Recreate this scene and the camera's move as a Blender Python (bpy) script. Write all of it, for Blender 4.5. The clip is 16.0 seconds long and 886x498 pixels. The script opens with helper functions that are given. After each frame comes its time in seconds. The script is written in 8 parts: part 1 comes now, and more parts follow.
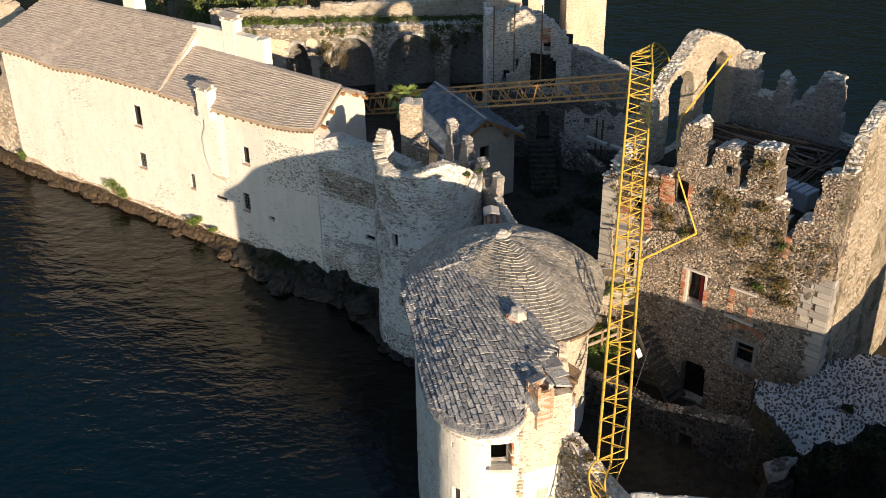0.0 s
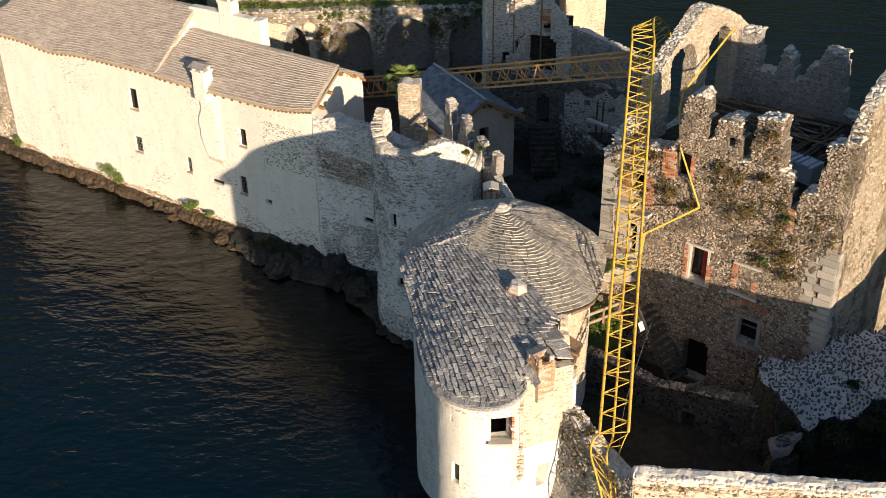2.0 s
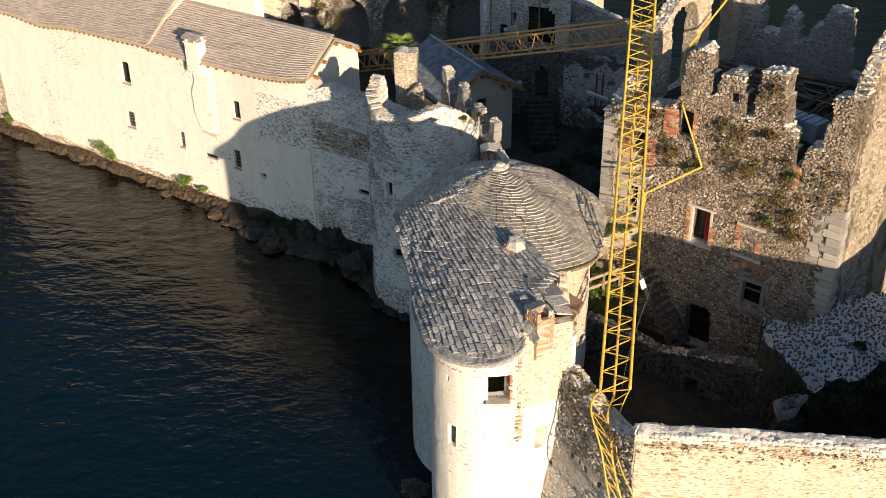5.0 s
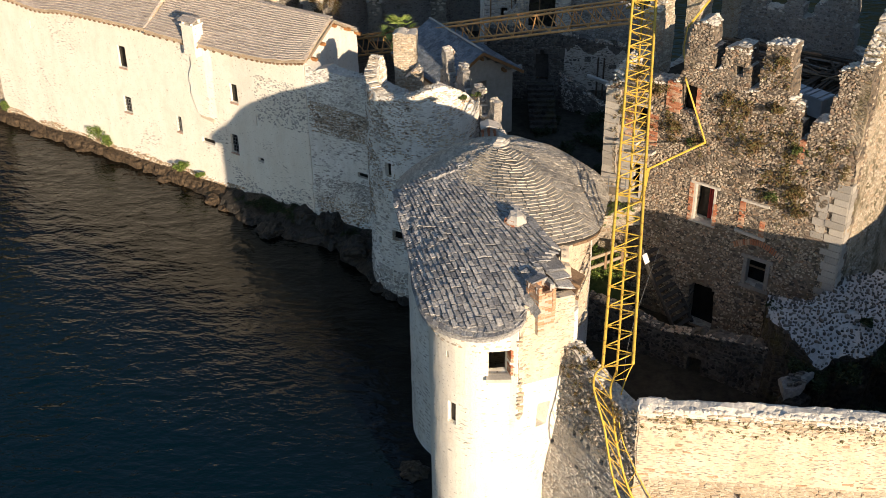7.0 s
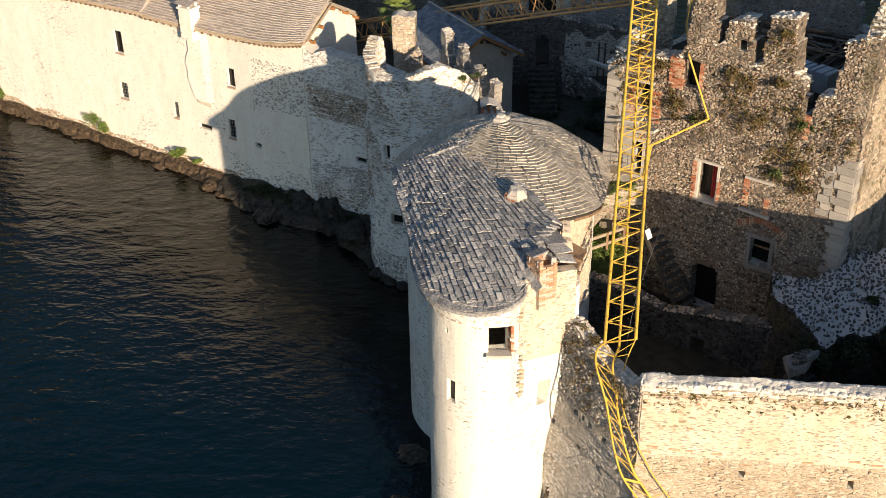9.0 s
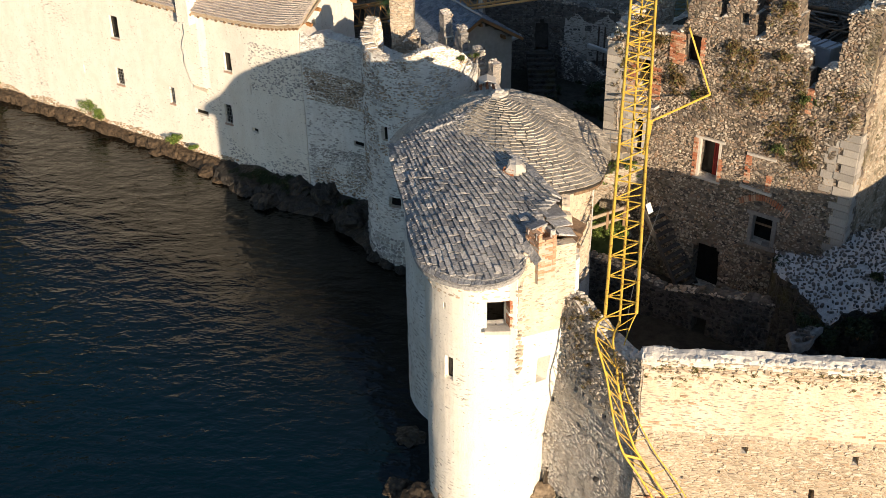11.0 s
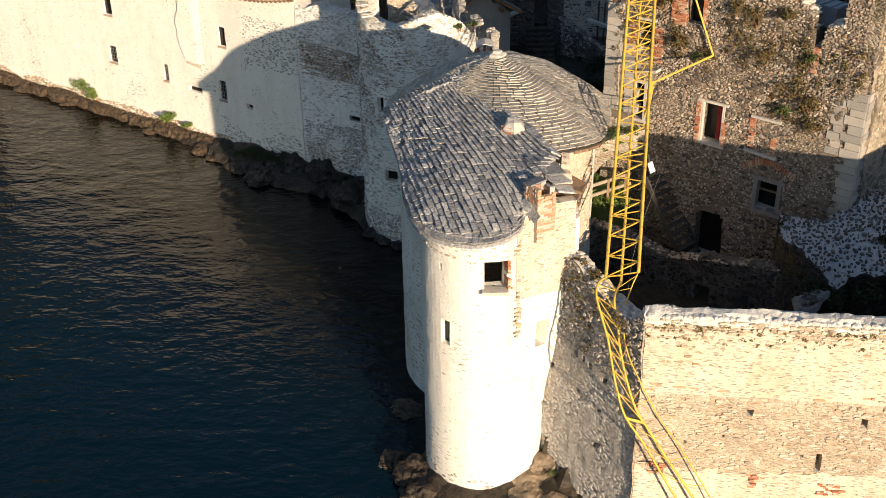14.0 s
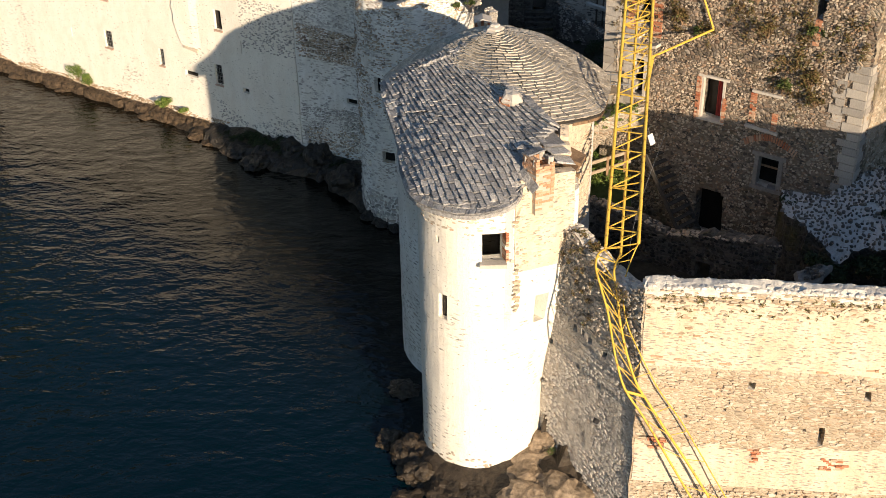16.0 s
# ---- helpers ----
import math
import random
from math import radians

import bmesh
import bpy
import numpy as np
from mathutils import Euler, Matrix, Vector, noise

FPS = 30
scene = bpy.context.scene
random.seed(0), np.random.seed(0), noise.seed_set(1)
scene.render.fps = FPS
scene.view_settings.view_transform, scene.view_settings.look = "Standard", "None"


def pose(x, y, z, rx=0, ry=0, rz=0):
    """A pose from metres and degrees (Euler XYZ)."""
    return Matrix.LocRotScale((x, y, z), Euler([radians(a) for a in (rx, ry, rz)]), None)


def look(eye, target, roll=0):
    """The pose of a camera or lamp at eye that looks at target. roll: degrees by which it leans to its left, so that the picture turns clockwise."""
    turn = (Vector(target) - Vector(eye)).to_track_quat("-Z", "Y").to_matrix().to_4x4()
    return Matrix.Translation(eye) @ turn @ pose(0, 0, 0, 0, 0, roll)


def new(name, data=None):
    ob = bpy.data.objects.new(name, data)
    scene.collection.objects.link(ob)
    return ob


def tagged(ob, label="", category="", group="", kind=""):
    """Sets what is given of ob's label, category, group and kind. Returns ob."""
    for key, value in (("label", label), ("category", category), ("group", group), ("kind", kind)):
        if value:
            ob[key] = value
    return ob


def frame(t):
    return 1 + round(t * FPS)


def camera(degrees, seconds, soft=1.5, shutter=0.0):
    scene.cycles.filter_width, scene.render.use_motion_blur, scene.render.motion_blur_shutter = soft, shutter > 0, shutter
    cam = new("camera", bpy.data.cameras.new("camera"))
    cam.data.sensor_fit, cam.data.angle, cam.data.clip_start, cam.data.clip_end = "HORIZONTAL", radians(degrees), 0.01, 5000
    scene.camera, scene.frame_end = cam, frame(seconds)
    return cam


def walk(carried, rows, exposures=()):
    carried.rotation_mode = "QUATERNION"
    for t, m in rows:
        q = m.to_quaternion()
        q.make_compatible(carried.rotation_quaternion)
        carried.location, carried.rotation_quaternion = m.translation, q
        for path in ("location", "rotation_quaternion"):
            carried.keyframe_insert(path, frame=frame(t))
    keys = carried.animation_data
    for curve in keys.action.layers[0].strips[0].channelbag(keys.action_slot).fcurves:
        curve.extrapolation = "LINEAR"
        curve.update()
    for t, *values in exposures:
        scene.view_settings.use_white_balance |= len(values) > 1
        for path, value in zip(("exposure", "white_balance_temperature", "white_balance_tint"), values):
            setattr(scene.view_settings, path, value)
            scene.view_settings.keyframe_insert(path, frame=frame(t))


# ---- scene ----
cam = camera(41.0, 16.0, soft=0.55)
PATH = [
    (0, (0.000, 0.000, 37.865), (0.000, 34.055, 16.883), -0.80),
    (0.5, (-0.022, 0.001, 37.582), (-0.016, 34.057, 16.600), -0.82),
    (1, (-0.035, 0.001, 37.191), (-0.016, 34.085, 16.255), -0.80),
    (1.5, (-0.002, 0.017, 36.851), (0.010, 34.110, 15.932), -0.82),
    (2, (0.001, 0.023, 36.512), (0.023, 34.131, 15.616), -0.82),
    (2.5, (0.009, 0.045, 36.161), (0.040, 34.175, 15.300), -0.80),
    (3, (0.044, 0.068, 35.805), (0.058, 34.204, 14.955), -0.86),
    (3.5, (0.050, 0.032, 35.438), (0.079, 34.194, 14.631), -0.81),
    (4, (0.059, 0.041, 35.095), (0.115, 34.215, 14.307), -0.79),
    (6.5, (0.077, 0.161, 33.485), (0.145, 34.400, 12.804), -0.83),
    (7, (0.070, 0.191, 33.207), (0.141, 34.435, 12.535), -0.84),
    (7.5, (0.063, 0.246, 32.911), (0.139, 34.510, 12.271), -0.80),
    (8, (0.066, 0.256, 32.606), (0.142, 34.530, 11.984), -0.83),
    (8.5, (0.043, 0.247, 32.341), (0.132, 34.534, 11.740), -0.82),
    (9, (0.070, 0.285, 32.021), (0.155, 34.591, 11.452), -0.81),
    (11.5, (0.156, 0.340, 30.575), (0.233, 34.714, 10.119), -0.88),
    (12, (0.180, 0.347, 30.264), (0.268, 34.732, 9.827), -0.85),
    (12.5, (0.228, 0.328, 29.955), (0.307, 34.732, 9.550), -0.85),
    (13, (0.211, 0.446, 29.680), (0.295, 34.853, 9.279), -0.92),
    (13.5, (0.195, 0.536, 29.395), (0.280, 34.959, 9.021), -0.92),
    (14, (0.246, 0.545, 29.079), (0.327, 34.983, 8.733), -0.93),
    (14.5, (0.264, 0.502, 28.804), (0.363, 34.957, 8.485), -0.89),
    (15, (0.288, 0.512, 28.516), (0.384, 34.976, 8.214), -0.93),
    (15.5, (0.298, 0.520, 28.286), (0.393, 34.985, 7.983), -0.98),
    (16, (0.288, 0.525, 27.999), (0.402, 35.006, 7.724), -0.94),
]
walk(cam, [(t, look(eye, target, roll)) for t, eye, target, roll in PATH], exposures=[(0.0, 0.55), (16.0, 0.55)])

# ---- light ----
SUN_AZ, SUN_EL = radians(156.8), radians(13.0)
world = bpy.data.worlds.new("sky")
scene.world = world
world.use_nodes = True
wn = world.node_tree.nodes
sky = wn.new("ShaderNodeTexSky")
sky.sky_type, sky.sun_disc = "NISHITA", False
sky.sun_elevation, sky.sun_rotation = SUN_EL, SUN_AZ
sky.dust_density, sky.ozone_density = 0.4, 1.9
world.node_tree.links.new(sky.outputs[0], wn["Background"].inputs[0])
wn["Background"].inputs[1].default_value = 0.108
sun_data = bpy.data.lights.new("sun", "SUN")
sun_data.energy, sun_data.angle, sun_data.color = 5.45, radians(0.5), (1.0, 0.78, 0.55)
sun = new("sun", sun_data)
SUN_WAY = Vector((math.sin(SUN_AZ) * math.cos(SUN_EL), math.cos(SUN_AZ) * math.cos(SUN_EL), math.sin(SUN_EL)))
sun.matrix_world = look(SUN_WAY * 200, (0, 0, 0))


# ---- materials ----
def material(name, build):
    m = bpy.data.materials.new(name)
    m.use_nodes = True
    nt = m.node_tree
    bsdf = nt.nodes["Principled BSDF"]
    bsdf.inputs["Specular IOR Level"].default_value = 0.3
    build(nt, bsdf)
    return m


class Net:
    """Shorter ways to make shader nodes."""

    def __init__(self, nt):
        self.nt = nt
        self.co = nt.nodes.new("ShaderNodeTexCoord").outputs["Object"]

    def link(self, a, b):
        self.nt.links.new(a, b)

    def scaled(self, sx, sy, sz, co=None):
        n = self.nt.nodes.new("ShaderNodeMapping")
        n.inputs["Scale"].default_value = (sx, sy, sz)
        self.link(co or self.co, n.inputs["Vector"])
        return n.outputs[0]

    def noise(self, scale, detail=5.0, rough=0.6, co=None, distort=0.0):
        n = self.nt.nodes.new("ShaderNodeTexNoise")
        n.inputs["Scale"].default_value, n.inputs["Detail"].default_value = scale, detail
        n.inputs["Roughness"].default_value, n.inputs["Distortion"].default_value = rough, distort
        self.link(co or self.co, n.inputs["Vector"])
        return n.outputs["Fac"]

    def voronoi(self, scale, feature="F1", co=None, rand=1.0):
        n = self.nt.nodes.new("ShaderNodeTexVoronoi")
        n.feature = feature
        n.inputs["Scale"].default_value, n.inputs["Randomness"].default_value = scale, rand
        self.link(co or self.co, n.inputs["Vector"])
        return n

    def ramp(self, fac, stops):
        n = self.nt.nodes.new("ShaderNodeValToRGB")
        e = n.color_ramp.elements
        while len(e) < len(stops):
            e.new(0.5)
        for k, (p, c) in enumerate(stops):
            e[k].position = p
            e[k].color = (*c, 1) if isinstance(c, tuple) else (c, c, c, 1)
        self.link(fac, n.inputs[0])
        return n.outputs[0]

    def mix(self, fac, a, b, mode="MIX"):
        n = self.nt.nodes.new("ShaderNodeMix")
        n.data_type, n.blend_type = "RGBA", mode
        for sock, v in ((n.inputs[0], fac), (n.inputs[6], a), (n.inputs[7], b)):
            if isinstance(v, (int, float)):
                sock.default_value = v
            elif isinstance(v, tuple):
                sock.default_value = (*v, 1)
            else:
                self.link(v, sock)
        return n.outputs[2]

    def math(self, op, a, b=0.0, clamp=False):
        n = self.nt.nodes.new("ShaderNodeMath")
        n.operation, n.use_clamp = op, clamp
        for sock, v in zip(n.inputs, (a, b)):
            if isinstance(v, (int, float)):
                sock.default_value = v
            else:
                self.link(v, sock)
        return n.outputs[0]

    def warped(self, amount, scale, co=None):
        n = self.nt.nodes.new("ShaderNodeTexNoise")
        n.inputs["Scale"].default_value = scale
        self.link(co or self.co, n.inputs["Vector"])
        s = self.nt.nodes.new("ShaderNodeVectorMath")
        s.operation = "SCALE"
        s.inputs[3].default_value = amount
        self.link(n.outputs["Color"], s.inputs[0])
        a = self.nt.nodes.new("ShaderNodeVectorMath")
        a.operation = "ADD"
        self.link(co or self.co, a.inputs[0])
        self.link(s.outputs[0], a.inputs[1])
        return a.outputs[0]

    def height(self):
        n = self.nt.nodes.new("ShaderNodeSeparateXYZ")
        self.link(self.co, n.inputs[0])
        return n.outputs[2]

    def bump(self, height, bsdf, strength=0.6, distance=0.05):
        n = self.nt.nodes.new("ShaderNodeBump")
        n.inputs["Strength"].default_value, n.inputs["Distance"].default_value = strength, distance
        self.link(height, n.inputs["Height"])
        self.link(n.outputs[0], bsdf.inputs["Normal"])


def rubble_material(name, stones, mortar, scale=4.5, flat=1.7, mortar_width=0.09, moss=0.0, stain=0.5, depth=0.06):
    def build(nt, b):
        g = Net(nt)
        co = g.warped(0.10, 3.0, g.scaled(1, 1, flat))
        cell = g.voronoi(scale, "F1", co)
        edge = g.voronoi(scale, "DISTANCE_TO_EDGE", co)
        tone = g.noise(0.35, 4)
        pick = nt.nodes.new("ShaderNodeSeparateColor")
        g.link(cell.outputs["Color"], pick.inputs[0])
        col = g.ramp(pick.outputs[0], [(k / (len(stones) - 1), c) for k, c in enumerate(stones)])
        grain = g.noise(38.0, 4)
        col = g.mix(0.45, col, g.ramp(grain, [(0.3, 0.35), (0.7, 1.0)]), "MULTIPLY")
        joint = g.ramp(edge.outputs["Distance"], [(mortar_width * 0.35, 1.0), (mortar_width, 0.0)])
        mort = g.mix(g.noise(9.0, 4), mortar, tuple(0.6 * v for v in mortar))
        col = g.mix(joint, col, mort)
        col = g.mix(stain, col, g.ramp(tone, [(0.32, (0.50, 0.46, 0.42)), (0.62, (1.0, 1.0, 1.0))]), "MULTIPLY")
        if moss:
            patch = g.ramp(g.noise(0.9, 6, 0.7), [(0.62 - 0.2 * moss, 0.0), (0.78 - 0.2 * moss, 1.0)])
            col = g.mix(g.math("MULTIPLY", patch, 0.8), col, (0.085, 0.075, 0.03))
        g.link(col, b.inputs["Base Color"])
        b.inputs["Roughness"].default_value = 0.92
        h = g.math("ADD", g.math("MULTIPLY", g.ramp(edge.outputs["Distance"], [(0.0, 0.0), (0.22, 1.0)]), 1.0), g.math("MULTIPLY", grain, 0.35))
        g.bump(h, b, 0.8, depth)
    return material(name, build)


def plaster_material(name, white, worn, bare=0.5, scale=3.4, dark=1.0, pits=0.86):
    """Old lime plaster, worn through to flat grey stones in places."""
    def build(nt, b):
        g = Net(nt)
        co = g.warped(0.16, 2.2, g.scaled(1, 1, 3.6))
        cell = g.voronoi(scale, "F1", co)
        pick = nt.nodes.new("ShaderNodeSeparateColor")
        g.link(cell.outputs["Color"], pick.inputs[0])
        big = g.noise(0.30, 4, 0.6)
        mid = g.noise(1.3, 5, 0.65)
        fine = g.noise(13.0, 6, 0.7)
        wear = g.math("ADD", g.math("MULTIPLY", big, 0.9), g.math("ADD", g.math("MULTIPLY", mid, 0.45), g.math("MULTIPLY", pick.outputs[1], 0.16)))
        mask = g.ramp(wear, [(bare + 0.26, 0.0), (bare + 0.40, 1.0)])
        inside = g.ramp(g.math("ADD", cell.outputs["Distance"], g.math("MULTIPLY", fine, 0.25)), [(0.40, 1.0), (0.58, 0.0)])
        mask = g.math("MULTIPLY", g.math("MULTIPLY", mask, inside), g.ramp(fine, [(0.35, 0.3), (0.55, 1.0)]))
        stone = g.ramp(pick.outputs[0], [(0.0, (0.15 * dark, 0.145 * dark, 0.14 * dark)), (0.5, (0.27 * dark, 0.25 * dark, 0.22 * dark)), (1.0, (0.40 * dark, 0.35 * dark, 0.29 * dark))])
        streak = g.noise(1.6, 5, 0.65, g.scaled(1, 1, 0.3))
        col = g.mix(g.ramp(streak, [(0.40, 0.0), (0.72, 1.0)]), white, worn)
        col = g.mix(0.35, col, g.ramp(fine, [(0.32, 0.55), (0.50, 1.0)]), "MULTIPLY")
        col = g.mix(0.2, col, g.ramp(mid, [(0.30, (0.70, 0.64, 0.56)), (0.48, (1.0, 1.0, 1.0))]), "MULTIPLY")
        col = g.mix(mask, col, stone)
        spot = g.voronoi(5.5, "F1", g.warped(0.12, 6.0, g.scaled(1, 1, 2.3)))
        chance = nt.nodes.new("ShaderNodeSeparateColor")
        g.link(spot.outputs["Color"], chance.inputs[0])
        pit = g.math("MULTIPLY", g.ramp(spot.outputs["Distance"], [(0.16, 1.0), (0.26, 0.0)]), g.ramp(g.math("ADD", chance.outputs[0], g.math("MULTIPLY", g.math("SUBTRACT", mid, 0.5), 1.6)), [(pits, 0.0), (pits + 0.06, 1.0)]))
        col = g.mix(pit, col, (0.26, 0.225, 0.18))
        g.link(col, b.inputs["Base Color"])
        b.inputs["Roughness"].default_value = 0.9
        g.bump(g.math("SUBTRACT", g.math("MULTIPLY", fine, 0.8), g.math("MULTIPLY", mask, 0.7)), b, 0.6, 0.05)
    return material(name, build)


def slate_material(name, a, b_, c, island=True, lichen=0.25, grainy=0.85):
    def build(nt, b):
        g = Net(nt)
        if island:
            rnd = nt.nodes.new("ShaderNodeNewGeometry").outputs["Random Per Island"]
        else:
            rnd = nt.nodes.new("ShaderNodeObjectInfo").outputs["Random"]
        col = g.ramp(rnd, [(0.0, a), (0.5, b_), (1.0, c)])
        grain = g.noise(11.0, 8, 0.75)
        col = g.mix(grainy, col, g.ramp(grain, [(0.36, 0.35), (0.52, 0.85), (0.66, 1.25)]), "MULTIPLY")
        spots = g.ramp(g.noise(5.0, 5, 0.7), [(0.56, 0.0), (0.70, 1.0)])
        col = g.mix(g.math("MULTIPLY", spots, lichen), col, (0.42, 0.40, 0.35))
        g.link(col, b.inputs["Base Color"])
        b.inputs["Roughness"].default_value = 0.52
        g.bump(grain, b, 1.0, 0.06)
    return material(name, build)


def plain_material(name, a, b_, scale=6.0, rough=0.8, metal=0.0, bump=0.3, dist=0.02, stretch=(1, 1, 1)):
    def build(nt, b):
        g = Net(nt)
        co = g.scaled(*stretch)
        n = g.noise(scale, 6, 0.65, co)
        m = g.noise(scale * 0.13, 3, 0.6, co)
        col = g.mix(g.ramp(n, [(0.3, 0.0), (0.7, 1.0)]), a, b_)
        col = g.mix(0.4, col, g.ramp(m, [(0.3, 0.55), (0.65, 1.0)]), "MULTIPLY")
        g.link(col, b.inputs["Base Color"])
        b.inputs["Roughness"].default_value, b.inputs["Metallic"].default_value = rough, metal
        if bump:
            g.bump(n, b, bump, dist)
    return material(name, build)


def water_build(nt, b):
    g = Net(nt)
    off = nt.nodes.new("ShaderNodeVectorMath")
    off.operation = "DOT_PRODUCT"
    off.inputs[1].default_value = (-0.565, -0.825, 0.0)
    g.link(g.warped(3.0, 0.12), off.inputs[0])
    # brown-black by the walls, teal far out: reflections put into the base colour
    reflection_tint = g.ramp(g.math("DIVIDE", g.math("ABSOLUTE", g.math("ADD", off.outputs["Value"], 45.0)), 24.0), [(0.3, (0.0030, 0.0032, 0.0022)), (0.7, (0.0, 0.0076, 0.0125))])
    g.link(reflection_tint, b.inputs["Base Color"])
    b.inputs["Roughness"].default_value, b.inputs["IOR"].default_value = 0.03, 1.33
    b.inputs["Specular IOR Level"].default_value = 0.37
    turned = nt.nodes.new("ShaderNodeMapping")
    turned.inputs["Rotation"].default_value = (0, 0, radians(14))
    turned.inputs["Scale"].default_value = (0.8, 1.35, 1.0)
    g.link(g.co, turned.inputs["Vector"])
    co = g.warped(0.8, 0.45, turned.outputs[0])
    big = g.noise(0.5, 2, 0.45, co)
    mid = g.noise(1.5, 3, 0.5, co)
    small = g.noise(4.6, 3, 0.55, g.scaled(0.75, 1.2, 1.0))
    gust = g.ramp(g.noise(0.06, 3, 0.5), [(0.3, 0.6), (0.7, 1.0)])
    h = g.math("MULTIPLY", g.math("ADD", g.math("MULTIPLY", big, 0.13), g.math("ADD", g.math("MULTIPLY", mid, 0.10), g.math("MULTIPLY", small, 0.014))), gust)
    g.bump(h, b, 1.0, 1.0)


WATER = material("lake_water", water_build)
PLASTER = plaster_material("lime_plaster", (0.85, 0.82, 0.745), (0.79, 0.745, 0.66), 0.56, pits=0.78)
PLASTER_PALE = plaster_material("creamy_lime_plaster", (0.72, 0.615, 0.48), (0.57, 0.46, 0.335), 0.36, 4.6, 1.3, pits=0.56)
GREY_MORTAR = plain_material("grey_dressed_stone", (0.20, 0.19, 0.18), (0.32, 0.31, 0.29), 9.0, 0.9, 0, 0.5, 0.03)
PLASTER_BARE = plaster_material("bared_lime_plaster", (0.60, 0.56, 0.50), (0.46, 0.42, 0.36), 0.22, 4.0, 0.8, pits=0.5)
PLASTER_WORN = plaster_material("worn_lime_plaster", (0.82, 0.815, 0.785), (0.66, 0.645, 0.60), 0.42, pits=0.68)
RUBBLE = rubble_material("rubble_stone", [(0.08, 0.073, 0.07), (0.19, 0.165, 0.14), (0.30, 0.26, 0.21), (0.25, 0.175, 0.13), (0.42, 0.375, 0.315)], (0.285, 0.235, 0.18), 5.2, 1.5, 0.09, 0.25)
RUBBLE_PALE = rubble_material("pale_rubble_stone", [(0.44, 0.39, 0.32), (0.62, 0.53, 0.41), (0.71, 0.62, 0.49), (0.54, 0.405, 0.28), (0.75, 0.68, 0.56)], (0.79, 0.72, 0.60), 5.0, 2.2, 0.10, 0.1)
RUBBLE_WEST = rubble_material("light_grey_rubble", [(0.38, 0.36, 0.335), (0.52, 0.49, 0.45), (0.62, 0.585, 0.535), (0.52, 0.45, 0.38)], (0.66, 0.62, 0.56), 6.0, 1.6, 0.12, 0.1, 0.5, 0.04)
RUBBLE_LIMED = rubble_material("limed_rubble_stone", [(0.44, 0.36, 0.26), (0.58, 0.48, 0.36), (0.65, 0.55, 0.42), (0.52, 0.38, 0.255), (0.68, 0.595, 0.47)], (0.70, 0.60, 0.465), 4.6, 2.4, 0.13, 0.0, 0.5, 0.035)
RUBBLE_GREY = rubble_material("grey_rubble_stone", [(0.26, 0.25, 0.24), (0.42, 0.40, 0.375), (0.54, 0.51, 0.475), (0.46, 0.40, 0.34)], (0.60, 0.565, 0.52), 6.5, 1.6, 0.10, 0.2)
CAPSTONE = rubble_material("lime_capping", [(0.34, 0.31, 0.28), (0.5, 0.46, 0.4), (0.66, 0.62, 0.55)], (0.76, 0.72, 0.64), 4.0, 1.0, 0.22, 0.0)
SLATE = slate_material("stone_slates", (0.24, 0.245, 0.26), (0.40, 0.40, 0.405), (0.60, 0.585, 0.565), lichen=0.4)
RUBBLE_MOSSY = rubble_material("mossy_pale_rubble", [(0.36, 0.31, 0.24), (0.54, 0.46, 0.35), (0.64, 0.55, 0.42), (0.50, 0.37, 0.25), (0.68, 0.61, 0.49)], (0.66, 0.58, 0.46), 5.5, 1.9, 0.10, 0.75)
SLATE_DOME = slate_material("dome_slates", (0.40, 0.365, 0.31), (0.55, 0.505, 0.435), (0.70, 0.645, 0.555), lichen=0.3)
SLATE_DOME_PIECE = slate_material("dome_slate", (0.40, 0.365, 0.31), (0.55, 0.505, 0.435), (0.70, 0.645, 0.555), False, 0.3)
SLATE_WARM = slate_material("weathered_stone_slates", (0.42, 0.37, 0.335), (0.50, 0.445, 0.405), (0.59, 0.53, 0.485), lichen=0.3, grainy=0.5)
# edges paler than the slate tops: the sun on them is in the colour
EDGE_WARM = plain_material("sun_toned_slate_edges", (0.66, 0.59, 0.52), (0.80, 0.73, 0.65), 9.0, 0.85, 0, 0.3)
EDGE_DOME = plain_material("sun_toned_dome_slate_edges", (0.42, 0.38, 0.32), (0.62, 0.565, 0.485), 9.0, 0.85, 0, 0.3)
EDGE_GREY = plain_material("sun_toned_grey_slate_edges", (0.42, 0.42, 0.42), (0.66, 0.65, 0.63), 9.0, 0.8, 0, 0.3)
ROCK = plain_material("shore_rock", (0.018, 0.013, 0.009), (0.19, 0.135, 0.085), 4.5, 0.75, 0, 1.0, 0.3)
# earth toned near black, standing in for the court's deep shade
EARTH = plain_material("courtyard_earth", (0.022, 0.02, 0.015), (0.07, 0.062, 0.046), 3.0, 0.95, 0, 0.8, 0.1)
def rusty_yellow(nt, b):
    g = Net(nt)
    col = g.mix(g.noise(2.0, 4), (0.58, 0.37, 0.05), (0.74, 0.53, 0.10))
    rust = g.ramp(g.noise(7.0, 6, 0.75), [(0.55, 0.0), (0.63, 1.0)])
    g.link(g.mix(g.math("MULTIPLY", rust, 0.85), col, (0.26, 0.10, 0.035)), b.inputs["Base Color"])
    b.inputs["Roughness"].default_value = 0.55
    g.bump(rust, b, 0.3, 0.01)


